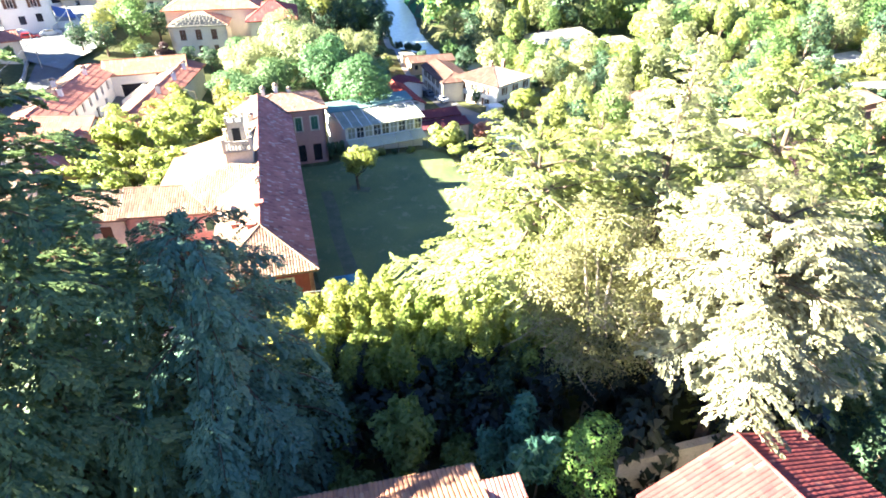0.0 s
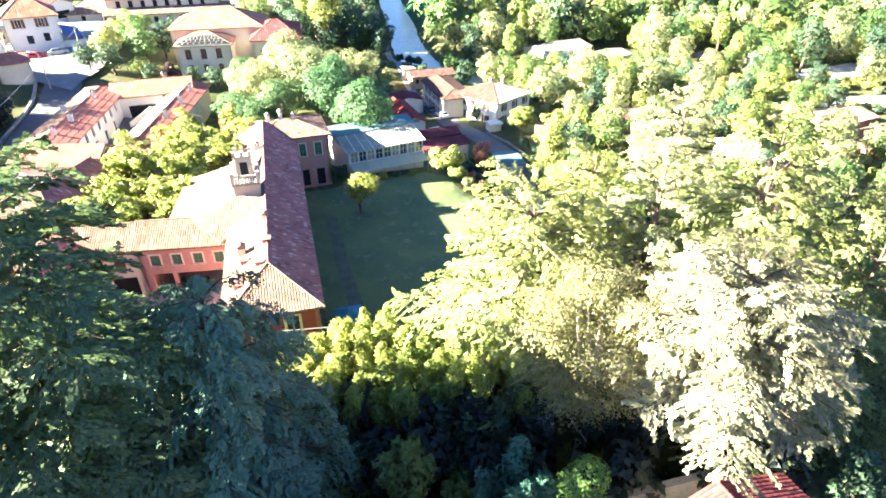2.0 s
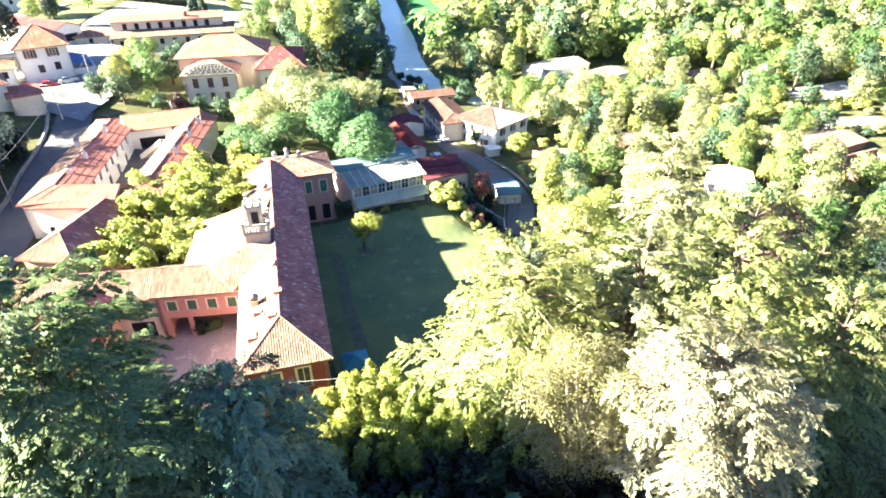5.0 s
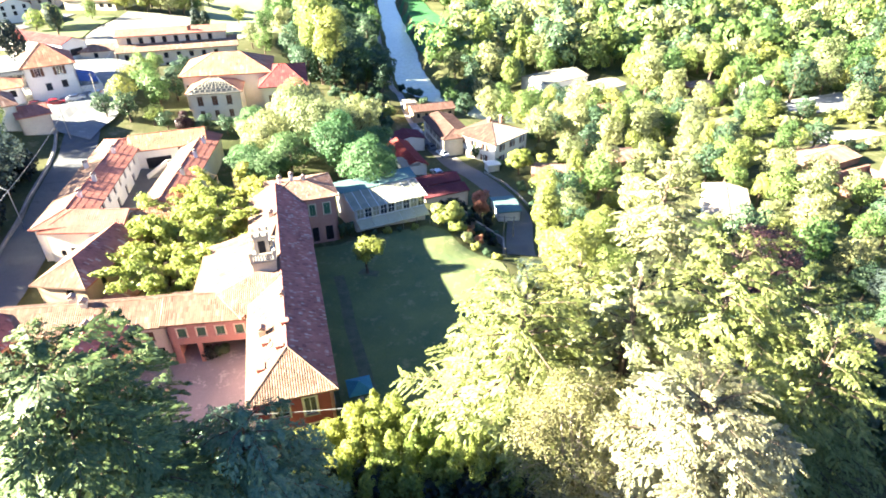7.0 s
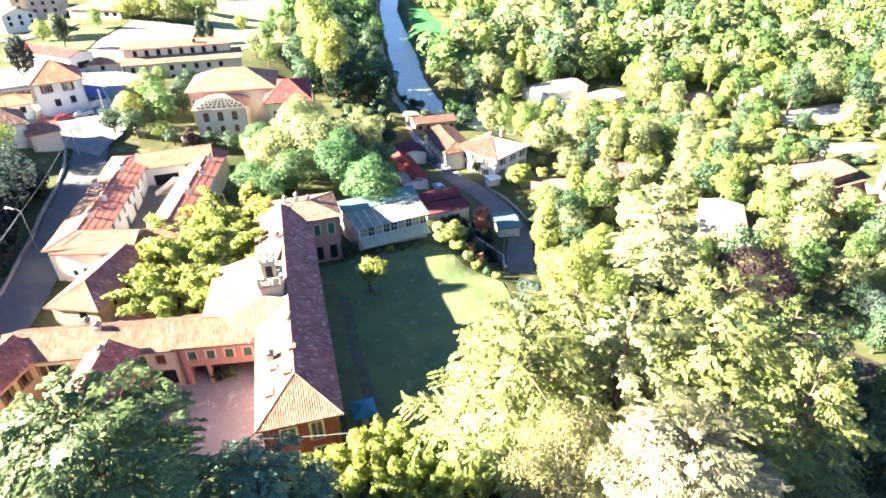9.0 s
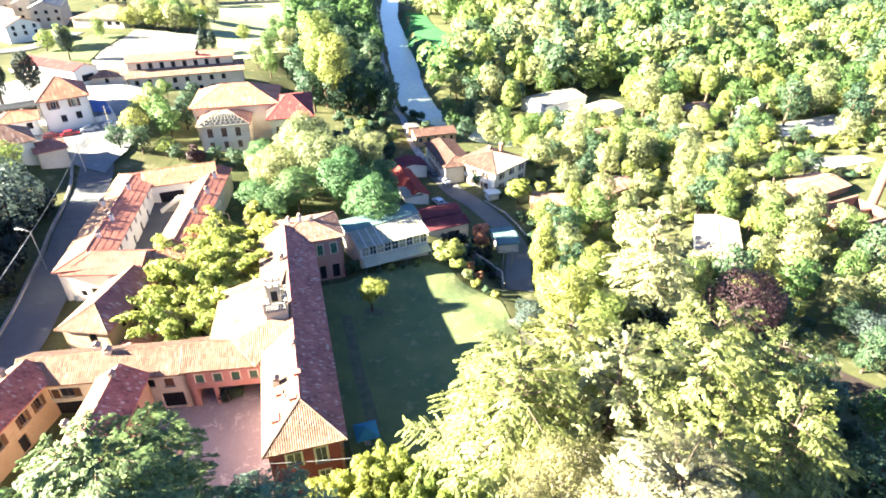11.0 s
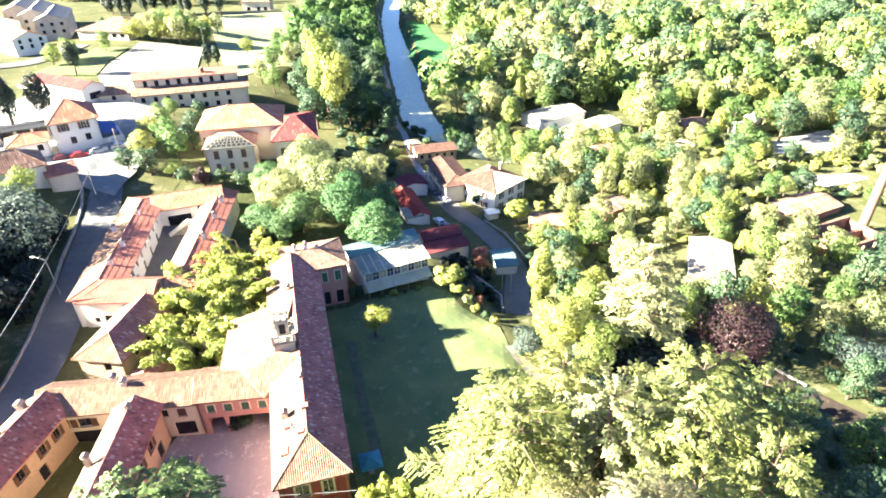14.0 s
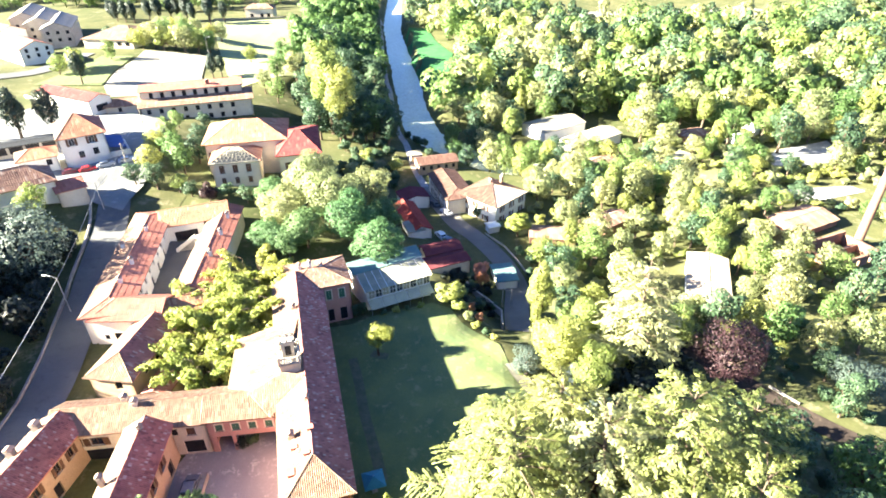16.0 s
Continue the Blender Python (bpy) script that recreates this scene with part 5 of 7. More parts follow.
porch = house("lane_canopy", "small white canopy beside the lane", Plan(10.5, 122.0, 20.0), 2.8, 2.4, -8.0, -5.9, -5.7, M_WHITE, M_WHITEPAINT, 0.3, (0, 0), 0.5, 2.0, category="shed")

# ---- village on the hill ----
VIL = Plan(-93.2, 126.2, 34.5)
white_house = house("white_house", "tall white village house with hipped red-orange roof", VIL, 9.8, 13.0, 8.4, 16.0, 19.4, M_WHITE, (M_TILE_ORANGE, M_TILE_RED, M_TILE_RED, M_TILE_TAN), 0.6, (4.7, 4.7), 0.4, 1.4,
                    [("s", 1.9, 3.1, 5.2, 7.0, "open"), ("s", 6.2, 7.4, 5.2, 7.0, "open"), ("s", 6.4, 7.6, 2.2, 3.9, "dark"), ("s", 3.2, 4.4, 1.9, 3.6, "blank"), ("e", 2, 3, 3.3, 4.9, "open"), ("e", 6, 7, 3.3, 4.9, "open")], M_BROWN, None)
white_low = house("white_house_annex", "low white annex with orange hipped roof", Plan(-101.5, 121.5, 34.5), 8.0, 7.0, 8.4, 12.0, 13.4, M_WHITE, (M_TILE_ORANGE, M_TILE_TAN, M_TILE_RED, M_TILE_TAN), 0.5, (3.0, 3.0), 0.4, 1.4, [("s", 5.6, 6.8, 1.4, 2.9, "dark")], M_BROWN)
# sun side orange, shaded side browner: the light set by tile tone
left_house = house("roadside_house", "village house with weathered red-orange roof above the road", Plan(-97.1, 99.6, 40.0), 15.5, 9.0, 8.0, 13.2, 15.9, M_WHITE, (M_TILE, M_TILE_ORANGE, M_TILE, M_TILE), 0.6, (0, 4.0), 0.4, 1.4, [("e", 1.4 + 2.8 * i, 2.4 + 2.8 * i, 2.8, 4.3, "dark") for i in range(3)], M_BROWN)
left_low = house("roadside_annex", "low annex with red tiles at the road bend", Plan(-84.5, 108.0, 40.0), 5.5, 6.5, 7.0, 10.6, 11.8, M_CREAM, M_TILE_RED, 0.4, (0, 0), 0.4, 1.4, [("e", 2.4, 3.4, 1.2, 2.4, "dark")])
tarp = empty("blue_tarpaulin", (-83, 135, 8.5), "bright blue tarpaulin canopy between the white walls", "tarpaulin")
TP = Plan(-85.6, 132.2, 34.5)
s = Soup()
slab(s, [TP.at(0.4, 0.3, 11.4), TP.at(4.2, 0.5, 10.6), TP.at(4.0, 7.5, 11.6), TP.at(0.4, 7.5, 12.6)], 0.06)
s.part("canvas", M_BLUE, tarp)
for u, v, h in ((0.6, 0.5, 11.3), (4.0, 0.7, 10.5), (3.8, 7.2, 11.4)):
    q = TP.at(u, v)
    Soup().tube([(q.x, q.y, 7.5), (q.x, q.y, h)], [0.05, 0.05], 6).part("pole", M_METAL, tarp)
yard_wall = wall_part(None, TP.at(0.2, -0.2), TP.at(4.8, -0.1), 6.5, 10.2, M_WHITE, name="yard_wall")
tagged(yard_wall, "white rendered yard wall under the blue canopy", "wall", kind="structure")
yard_wall2 = wall_part(None, TP.at(4.8, -0.1), TP.at(4.6, 9.0), 6.5, 10.0, M_WHITE, name="yard_wall")
tagged(yard_wall2, "white rendered yard wall under the blue canopy", "wall", kind="structure")
carport = house("carport", "dark flat-roofed carport behind the white house", Plan(-114.5, 129.5, 32.0), 15.0, 5.0, 9.6, 11.6, 11.8, M_STONE, M_PANEL, 0.3, (0, 0), 0.6, 3.0, [("s", 0.8 + 3.6 * i, 3.8 + 3.6 * i, 0.0, 1.8, "dark") for i in range(4)], category="carport")
long_house = house("long_shed", "long white shed with red tiled roof", Plan(-132.5, 178.5, -26.0), 25.5, 7.4, 8.5, 12.4, 13.8, M_WHITE, (M_TILE_CRIMSON, M_TILE_ORANGE, M_TILE_RED, M_TILE_RED), 0.4, (0, 0), 0.5, 1.8, [("e", 2.0, 6.0, 0.2, 2.2, "dark")])
APT = Plan(-96.5, 171.5, 19.0)
apt_low = house("apartment_house", "long three-storey cream apartment house with broad pale roof", APT, 33.5, 13.5, 2.9, 9.2, 10.8, M_CREAM, (M_TILE_TAN, M_TILE_TAN, M_TILE_TAN, M_TILE_TAN), 0.8, (0, 0), 0.5, 1.8,
                [("s", 1.6 + 3.6 * i, 2.8 + 3.6 * i, z, z + 1.6, "dark") for i in range(8) for z in (0.9, 3.8)], M_BROWN, None, category="apartment house")
apt_up = house("apartment_attic_storey", "set-back upper storey with dark windows and red tiles", Plan(APT.at(0, 4.6).x, APT.at(0, 4.6).y, 19.0), 31.0, 8.6, 9.0, 12.8, 13.9, M_CREAM, M_TILE_RED, 0.6, (0, 0), 0.5, 1.8,
               [("s", 2.6 + 3.3 * i, 3.8 + 3.3 * i, 1.3, 3.2, "dark") for i in range(8)], M_BROWN, None, category="apartment house", sink=0.5)
chimney(apt_up, -79, 184, 12.4, 14.2, 1.0, 0.9, 19, M_BRICK)
apt_pav = house("apartment_corner_block", "cream corner block with a pale roof", Plan(-107, 170.5, 19.0), 9.0, 9.0, 4.5, 9.6, 10.6, M_CREAM, M_TILE_TAN, 0.6, (3, 0), 0.5, 1.8, [("s", 3.5, 4.6, 3.2, 4.6, "dark")])
SOL = Plan(-60.5, 131.0, 12.5)
sol_body = house("orange_roofed_villa", "cream villa with bright orange hipped roof", SOL, 19.5, 15.0, 4.6, 12.9, 16.0, M_CREAM, M_TILE_ORANGE, 0.7, (6.8, 6.8), 0.45, 1.6, [("s", 1.2, 2.4, 4.3, 6.0, "brown"), ("s", 3.8, 5.0, 4.3, 6.0, "brown")], M_BROWN)
SOLF = Plan(-56.6, 123.4, 13.0)
sol_front = house("slate_panelled_villa", "cream villa front with slate-panelled hipped roof and tall windows", SOLF, 11.0, 9.5, 4.6, 10.9, 12.7, M_CREAM, (M_PALE, M_TILE_ORANGE, M_TILE_ORANGE, M_TILE_ORANGE), 0.6, (4.7, 4.7), 0.45, 1.6,
                  [("s", 1.6 + 3.1 * i, 2.8 + 3.1 * i, 3.4, 5.4, "shut") for i in range(3)] + [("s", 1.7 + 3.1 * i, 2.7 + 3.1 * i, 0.6, 2.2, "shut") for i in range(3)], M_BROWN, None)
for i in range(9):
    for j in range(5):
        f = (j + 0.5) / 5.6
        lo, hi = -0.6 + 5.3 * f + 0.5, 11.6 - 5.3 * f - 0.5
        wide = (hi - lo) / 9
        if wide < 0.35:
            continue
        a = lo + wide * i
        z = lambda g: 10.87 + 0.27 + 1.93 * g
        v0, v1 = -0.5 + 5.2 * (j + 0.08) / 5.6, -0.5 + 5.2 * (j + 0.8) / 5.6
        s = Soup()
        slab(s, [SOLF.at(a + 0.06, v0, z((j + 0.08) / 5.6)), SOLF.at(a + wide - 0.2, v0, z((j + 0.08) / 5.6)), SOLF.at(a + wide - 0.2, v1, z((j + 0.8) / 5.6)), SOLF.at(a + 0.06, v1, z((j + 0.8) / 5.6))], 0.05)
        s.part("roof_panel", M_PANEL, sol_front, "slate-grey roof panel")
sol_right = house("red_roofed_villa", "villa wing with dark red hipped roof", Plan(-41.5, 127.5, 14.0), 10.0, 20.0, 4.0, 11.2, 13.6, M_CREAM, M_TILE_CRIMSON, 0.6, (4.4, 4.4), 0.45, 1.6, [("s", 2, 3.2, 3.4, 5.2, "brown"), ("s", 5.4, 6.6, 3.4, 5.2, "brown")], M_BROWN)
school = house("school", "low pale school with wide hipped roof", Plan(-171, 273, -7.0), 25.0, 28.0, 6.0, 10.0, 13.6, M_CREAM, M_TILE_TAN, 0.8, (10, 10), 0.7, 2.4, [("s", 13 + 4 * i, 15.4 + 4 * i, 1.0, 2.8, "dark") for i in range(3)])
for i in range(3):
    house("terrace_block", "grey distant terrace block with a grey gabled roof", Plan(-178 - 13 * i, 278 + 9 * i, 115.0), 34.0, 12.5, 7.0, 14.0 + 0.8 * i, 16.6 + 0.8 * i, M_TOWER, M_STONE, 0.5, (0, 0), 0.8, 2.6, [(k, 2 + 4 * j, 3.4 + 4 * j, z, z + 1.5, "dark") for k, m in (("s", 8), ("w", 3)) for j in range(m) for z in (1.2, 4.4)], category="apartment house")
row_house = house("distant_row_house", "white distant row house with red tiles", Plan(-199, 255, -36.0), 25.0, 13.0, 7.0, 12.0, 14.6, M_WHITE, M_TILE_RED, 0.5, (0, 0), 0.7, 2.2, [(k, 2 + 4 * i, 3.3 + 4 * i, z, z + 1.6, "dark") for k, m in (("s", 5), ("e", 3)) for i in range(m) for z in (0.9, 3.2)])
club = house("club_house", "small cream club house at the end of the field", Plan(-124, 366, 3.0), 17.0, 9.0, 3.0, 9.0, 11.0, M_CREAM, M_TILE_TAN, 0.5, (4, 4), 0.7, 2.4, [("s", 3, 5, 1, 3, "dark"), ("s", 9, 11, 1, 3, "dark"), ("s", 13, 15, 1, 3, "dark")])
row2 = house("distant_row_house", "white distant row house with salmon tiles", Plan(-226, 280, -32.0), 24.0, 12.0, 8.0, 13.5, 16.0, M_WHITE, M_TILE_ORANGE, 0.5, (0, 0), 0.7, 2.2, [("s", 2 + 4 * i, 3.4 + 4 * i, z, z + 1.6, "dark") for i in range(5) for z in (0.9, 3.4)])

# ---- the wooded plain beyond the lane ----
glass_a = house("greenhouse", "long pale greenhouse roof among the trees", Plan(34.0, 187.5, 35.0), 20.0, 12.0, -9.2, -5.0, -3.7, M_WHITE, M_PALE, 0.3, (0, 0), 0.8, 3.0, category="greenhouse")
glass_b = house("greenhouse", "long pale greenhouse roof among the trees", Plan(43.4, 175.0, 37.5), 22.0, 9.0, -9.0, -5.3, -4.2, M_WHITE, M_PALE, 0.3, (0, 0), 0.8, 3.0, category="greenhouse")
cot_a = house("cottage", "low cottage with brown tiled roof among trees", Plan(43.0, 157.0, 37.0), 20.0, 7.0, -8.8, -6.0, -4.9, M_WHITE, M_TILE, 0.3, (0, 0), 0.5, 1.8)
cot_b = house("cottage", "low ruined cottage with tan broken roof", Plan(20.0, 117.0, -8.0), 11.0, 6.0, -8.0, -5.6, -4.6, M_BRICK, M_TILE_TAN, 0.3, (0, 0), 0.5, 1.6)
cot_c = house("cottage", "low cottage with dark red tiled roof among trees", Plan(39.0, 119.6, 35.0), 9.0, 6.0, -7.5, -4.6, -3.6, M_BRICK, M_TILE, 0.3, (0, 0), 0.5, 1.6)
cot_d = house("cottage", "low pale shed roof in the sunny plain", Plan(66, 163, 20.0), 14.0, 7.0, -8.8, -6.6, -5.6, M_WHITE, M_PALE, 0.3, (0, 0), 0.7, 2.0)
cot_e = house("cottage", "low cottage with red-brown roof at the wood's edge", Plan(83, 187, 18.0), 11.0, 7.0, -9.0, -6.4, -5.2, M_BRICK, M_TILE, 0.3, (3, 3), 0.6, 2.0)
tent_a = house("white_tent", "white pitched canvas tent at the wood's edge", Plan(100, 187, 15.0), 6.0, 6.0, -9.0, -7.0, -5.2, M_WHITEPAINT, M_WHITEPAINT, 0.2, (2.8, 2.8), 0.8, 3.0, category="tent")
tent_b = house("white_tent", "white pitched canvas tent at the wood's edge", Plan(110, 194, 40.0), 5.0, 5.0, -9.0, -7.0, -5.0, M_WHITEPAINT, M_WHITEPAINT, 0.2, (2.4, 2.4), 0.8, 3.0, category="tent")
pale_house = house("pale_roofed_house", "old house with a bleached pale roof among trees", Plan(54.4, 84.5, 70.0), 20.0, 7.8, -7.0, -3.2, -2.5, M_WHITE, M_TILE_PALE, 0.4, (0, 0), 0.45, 1.4, [("w", 2.5, 3.6, 1.2, 2.6, "dark")])
far_hut = house("distant_brick_house", "small red-brown house beyond the woods", Plan(62, 372, 8.0), 14.0, 9.0, -9.0, -4.5, -2.6, M_BRICK, M_TILE, 0.4, (0, 0), 0.8, 2.6, [("s", 3, 5, 1, 2.6, "dark")])
far_hall = house("distant_hall", "long white hall beyond the woods", Plan(95, 405, 6.0), 60.0, 20.0, -10.0, -5.0, -3.6, M_WHITE, M_PALE, 0.4, (0, 0), 1.2, 5.0, [("s", 4 + 7 * i, 8 + 7 * i, 1, 3, "dark") for i in range(8)], category="hall")
far_hall2 = house("distant_hall", "long white hall beyond the woods", Plan(180, 420, 6.0), 70.0, 24.0, -10.0, -5.0, -3.6, M_WHITE, M_PALE, 0.4, (0, 0), 1.2, 5.0, [("s", 4 + 7 * i, 8 + 7 * i, 1, 3, "dark") for i in range(8)], category="hall")

# old kiln with its stack
stack = empty("kiln_chimney", (98.3, 115.4, -7), "tall tapering brick kiln chimney", "chimney")
Soup().tube([(98.3, 115.4, -9), (98.3, 115.4, -7), (98.3, 115.4, 7), (98.3, 115.4, 22), (98.3, 115.4, 22.3)], [1.1, 1.05, 0.88, 0.68, 0.78], 20).part("shaft", M_BRICK, stack)
Soup().tube([(98.3, 115.4, 22.3), (98.3, 115.4, 22.8)], [0.84, 0.8], 20).part("crown_ring", M_BRICK, stack)
kiln = empty("ruined_kiln", (92, 110, -7), "roofless ruined brick kiln with arched openings", "ruin")
KP = Plan(86.0, 103.0, 24.0)
for a, b, h, holes in (((0, 0), (14, 0), -4.4, [(2.0, 3.6, -7, -5.2), (6.4, 8.0, -7, -5.2), (10.5, 12.0, -7, -5.2)]), ((14, 0), (14, 9), -4.2, []), ((14, 9), (0, 9), -3.6, []), ((0, 9), (0, 0), -4.6, [(3, 4.6, -7, -5.3)]), ((0, 4.6), (14, 4.6), -5.0, [(5, 6.6, -7, -5.6)])):
    wall_part(kiln, KP.at(*a), KP.at(*b), -9.0, h, M_BRICK, holes, 0.6)
kiln_roof = house("kiln_shed", "pale broken roof of the old brickworks", Plan(86, 118.5, 27.0), 15.0, 9.0, -7.6, -5.2, -4.2, M_BRICK, M_TILE_TAN, 0.3, (0, 0), 0.6, 2.0, category="shed")

# ---- roofs under the first camera ----
near_a = house("near_house", "house just below with a salmon tiled roof", Plan(-6.98, 8.48, 13.0), 10.2, 7.6, 1.0, 8.6, 10.0, M_CREAM, M_TILE_ORANGE, 0.4, (0, 0), 0.24, 0.6)
near_cap = empty("near_gable_wall", (3.0, 17.0, 0), "cream gable wall capped with old clay tiles", "wall", kind="structure")
wall_part(near_cap, (2.3, 16.0), (3.8, 16.4), 0.0, 9.1, M_CREAM, thick=1.0)
roof_slope(near_cap, [(2.1, 15.9, 9.15), (3.95, 16.3, 9.15), (3.7, 17.5, 9.35), (1.9, 17.1, 9.35)], Vector((0.97, 0.24, 0)), M_TILE_OLD, 0.2, 0.5)
near_b = house("near_villa", "house below with a roof of red and sunlit tan tiles", Plan(10.0, 16.9, -69.0), 12.0, 10.4, 1.0, 8.2, 10.1, M_CREAM, (M_TILE_CRIMSON, M_TILE_CRIMSON, M_TILE_CRIMSON, M_TILE_CRIMSON), 0.4, (0, 0), 0.24, 0.6)
park_wall = wall_part(None, (10.5, 21.8), (19.5, 24.2), 0.0, 4.3, M_STONE, name="park_wall", thick=0.5)
tagged(park_wall, "old grey stone wall in the shade behind the houses", "wall", kind="structure")
# ---- trees ----
rnd = random.Random(11)


def wood_scale(i):
    return (1.0, 1.25, 1.1, 1.35)[i % 4]


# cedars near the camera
ced_left = cedar_tree("cedar", "huge cedar with tiered drooping branches, shade toned into its needles", L_SHADECEDAR, 21, 27.6, 9.0, 0.115, 17, 10, 6.0, 0.2, 0.34, 0.10, place=(-20.4, 20.8, 0.5), plate=0.34)
ced_blue = cedar_tree("weeping_cedar", "blue-green weeping cedar with hanging needle curtains", L_BLUECEDAR, 22, 20.3, 6.9, 0.095, 16, 9, 6.2, 0.34, 0.32, 0.06, place=(-12.5, 23.3, 0.2), weep=0.35, plate=0.3)
ced_a = cedar_tree("cedar", "broad sunlit cedar with pale spreading branch plates", L_CEDAR, 23, 20.5, 11.8, 0.11, 10, 8, 4.2, 0.12, 0.5, 0.2, place=(6.8, 37.0, 0.0), plate=0.3)
ced_b = cedar_tree("cedar", "tall pale cedar with a star of narrow upper branches", L_PALECEDAR, 24, 21.6, 10.5, 0.095, 10, 8, 5.0, 0.12, 0.55, 0.2, place=(16.4, 38.2, -0.4), rise=0.16, plate=0.18)
ced_c = cedar_tree("cedar", "broad sunlit cedar beside the shady drive", L_CEDAR, 25, 24.3, 11.0, 0.11, 11, 8, 4.2, 0.12, 0.5, 0.2, place=(24.8, 39.0, -1.0), plate=0.3)
planted(ced_a, 13.2, 45.0, -0.6, 0.82, 2.0, 1.12)
planted(ced_a, 34.5, 43.0, -2.5, 0.8, 4.0, 1.2)
planted(ced_a, 30.5, 33.0, -2.0, 0.72, 5.2, 1.42)
planted(ced_c, 22.5, 30.5, -0.6, 0.75, 1.0, 1.05)
ced_d = cedar_tree("cedar", "tall pale cedar behind the park", L_PALECEDAR, 26, 23.5, 8.0, 0.15, 11, 7, 2.2, 0.10, 0.6, 0.12, place=(30.5, 69.5, -4.0))
silver = cedar_tree("silver_cedar", "large silvery-white cedar glowing in the sun", L_SILVER, 31, 20.0, 6.5, 0.085, 9, 10, 8.0, 0.09, 0.26, 0.55, place=(16.9, 24.9, 0.5), rise=0.12, plate=0.36)
thin = broad_tree("thinning_tree", "thin yellowing tree with bare twigs showing", L_DRY, 32, 19.2, 7.0, 46000, 0.085, 60, 0.2, bark=M_PALEBARK, sparse=0.12, place=(10.3, 28.0, 0.3), lobe_r=(0.16, 0.28))
# hedge of bamboo in front of the villa
bam = plume_clump("bamboo", "tall yellow-green bamboo clump with feathery plumes", L_BAMBOO, 41, 9.0, 2.7, 17, 620, 0.1, place=(-8.5, 33.5, 0))
bam2 = plume_clump("bamboo", "tall yellow-green bamboo clump with feathery plumes", L_BAMBOO, 42, 9.0, 2.7, 17, 620, 0.1, place=(-4.5, 34.0, 0))
# same bamboo in darker leaves: the hedge's shade is put into the colour
bam_shade = plume_clump("bamboo", "bamboo clump in front of the hedge, shade put into its dark leaves", L_DEEP, 45, 8.0, 2.7, 14, 420, 0.12, place=(-9.0, 27.6, 0))
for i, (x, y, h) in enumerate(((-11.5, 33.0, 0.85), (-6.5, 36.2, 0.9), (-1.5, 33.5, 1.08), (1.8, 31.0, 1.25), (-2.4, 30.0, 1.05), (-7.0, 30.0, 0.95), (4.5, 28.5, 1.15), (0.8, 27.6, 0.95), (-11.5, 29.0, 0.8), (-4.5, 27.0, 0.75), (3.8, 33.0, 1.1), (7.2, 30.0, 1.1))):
    planted(bam_shade if y < 29.5 else (bam, bam2)[i % 2], x, y, 0, 0.95, rnd.uniform(0, 6), h * (0.85 if y < 29.5 else 1.0))
# grove between farm and villa
grove_a = plume_clump("grove_bamboo", "yellow-green bamboo clump of the grove by the farm", L_BAMBOO, 43, 9.0, 2.6, 12, 420, 0.15, place=(-36, 60, 0.2), fat=0.8, bushy=0.55, arch=0.42)
grove_b = plume_clump("grove_bamboo", "yellow-green bamboo clump of the grove by the farm", L_BAMBOO, 44, 9.5, 2.6, 11, 420, 0.15, place=(-31.5, 71, 0.1), fat=0.8, bushy=0.55, arch=0.42)
for i, (x, y, h) in enumerate(((-33.5, 63, 0.9), (-37, 65, 1.05), (-40, 69, 1.05), (-35, 69, 1.1), (-38, 74, 1.15), (-33, 75, 1.15), (-28.5, 74, 1.1), (-42.5, 73, 1.0), (-36, 79, 1.1), (-31, 79, 1.1), (-40, 80, 1.1), (-28.5, 69.5, 0.9), (-34, 57.8, 0.55), (-39, 62.5, 0.85), (-30.2, 83, 1.0), (-36, 85, 1.0))):
    planted((grove_a, grove_b, grove_a)[i % 3], x, y, gz(x, y), wood_scale(i), rnd.uniform(0, 6), h * 0.9)

big = broad_tree("spreading_tree", "huge pale green spreading tree behind the villa", L_PALE, 51, 15.0, 8.0, 20000, 0.23, 46, 0.12, lobe_r=(0.18, 0.34), place=(-25.5, 112, -0.5))
big_green = broad_tree("spreading_tree", "deep green spreading tree among paler crowns", L_MID, 61, 13.5, 6.5, 14000, 0.23, 40, 0.1, lobe_r=(0.18, 0.36), place=(-21.0, 104.0, -0.5))
for x, y, s, t, b in ((-36.5, 108.5, 0.8, 0.95, big), (-31, 120, 1.0, 1.0, big), (-19.0, 120, 0.85, 0.95, big), (-40, 116, 0.7, 0.9, big_green), (-30, 102, 0.85, 0.8, big_green), (-37, 100, 0.75, 0.75, big_green), (-14.5, 111, 0.8, 0.9, big_green)):
    planted(b, x, y, gz(x, y), s, rnd.uniform(0, 6), t)
lime = broad_tree("round_tree", "dense mid-green rounded tree behind the winter house", L_MID, 52, 13.5, 6.0, 14000, 0.22, 44, 0.12, lobe_r=(0.2, 0.36), place=(-13.5, 93.0, -0.8))
planted(lime, -33, 98, gz(-33, 98), 0.7, 2.0, 0.8)
# extra tree added to throw shade on the red garage roofs
planted(lime, -12.5, 101.0, gz(-12.5, 101.0), 0.7, 4.0, 1.0)
poplar = broad_tree("poplar", "tall fresh green poplar", L_FRESH, 53, 23.0, 5.2, 9000, 0.3, 26, 0.1, lobe_tall=1.4, place=(-41, 190, -3))
for x, y, s in ((-34, 176, 1.12), (-38.5, 181, 1.25), (-44, 198, 1.25)):
    planted(poplar, x, y, gz(x, y), s, rnd.uniform(0, 6))
cypress = broad_tree("slim_tree", "slim upright bright green tree by the lane", L_FRESH, 54, 18.5, 2.4, 8000, 0.2, 30, 0.04, lobe_tall=1.6, place=(16.6, 80.5, -5.8))
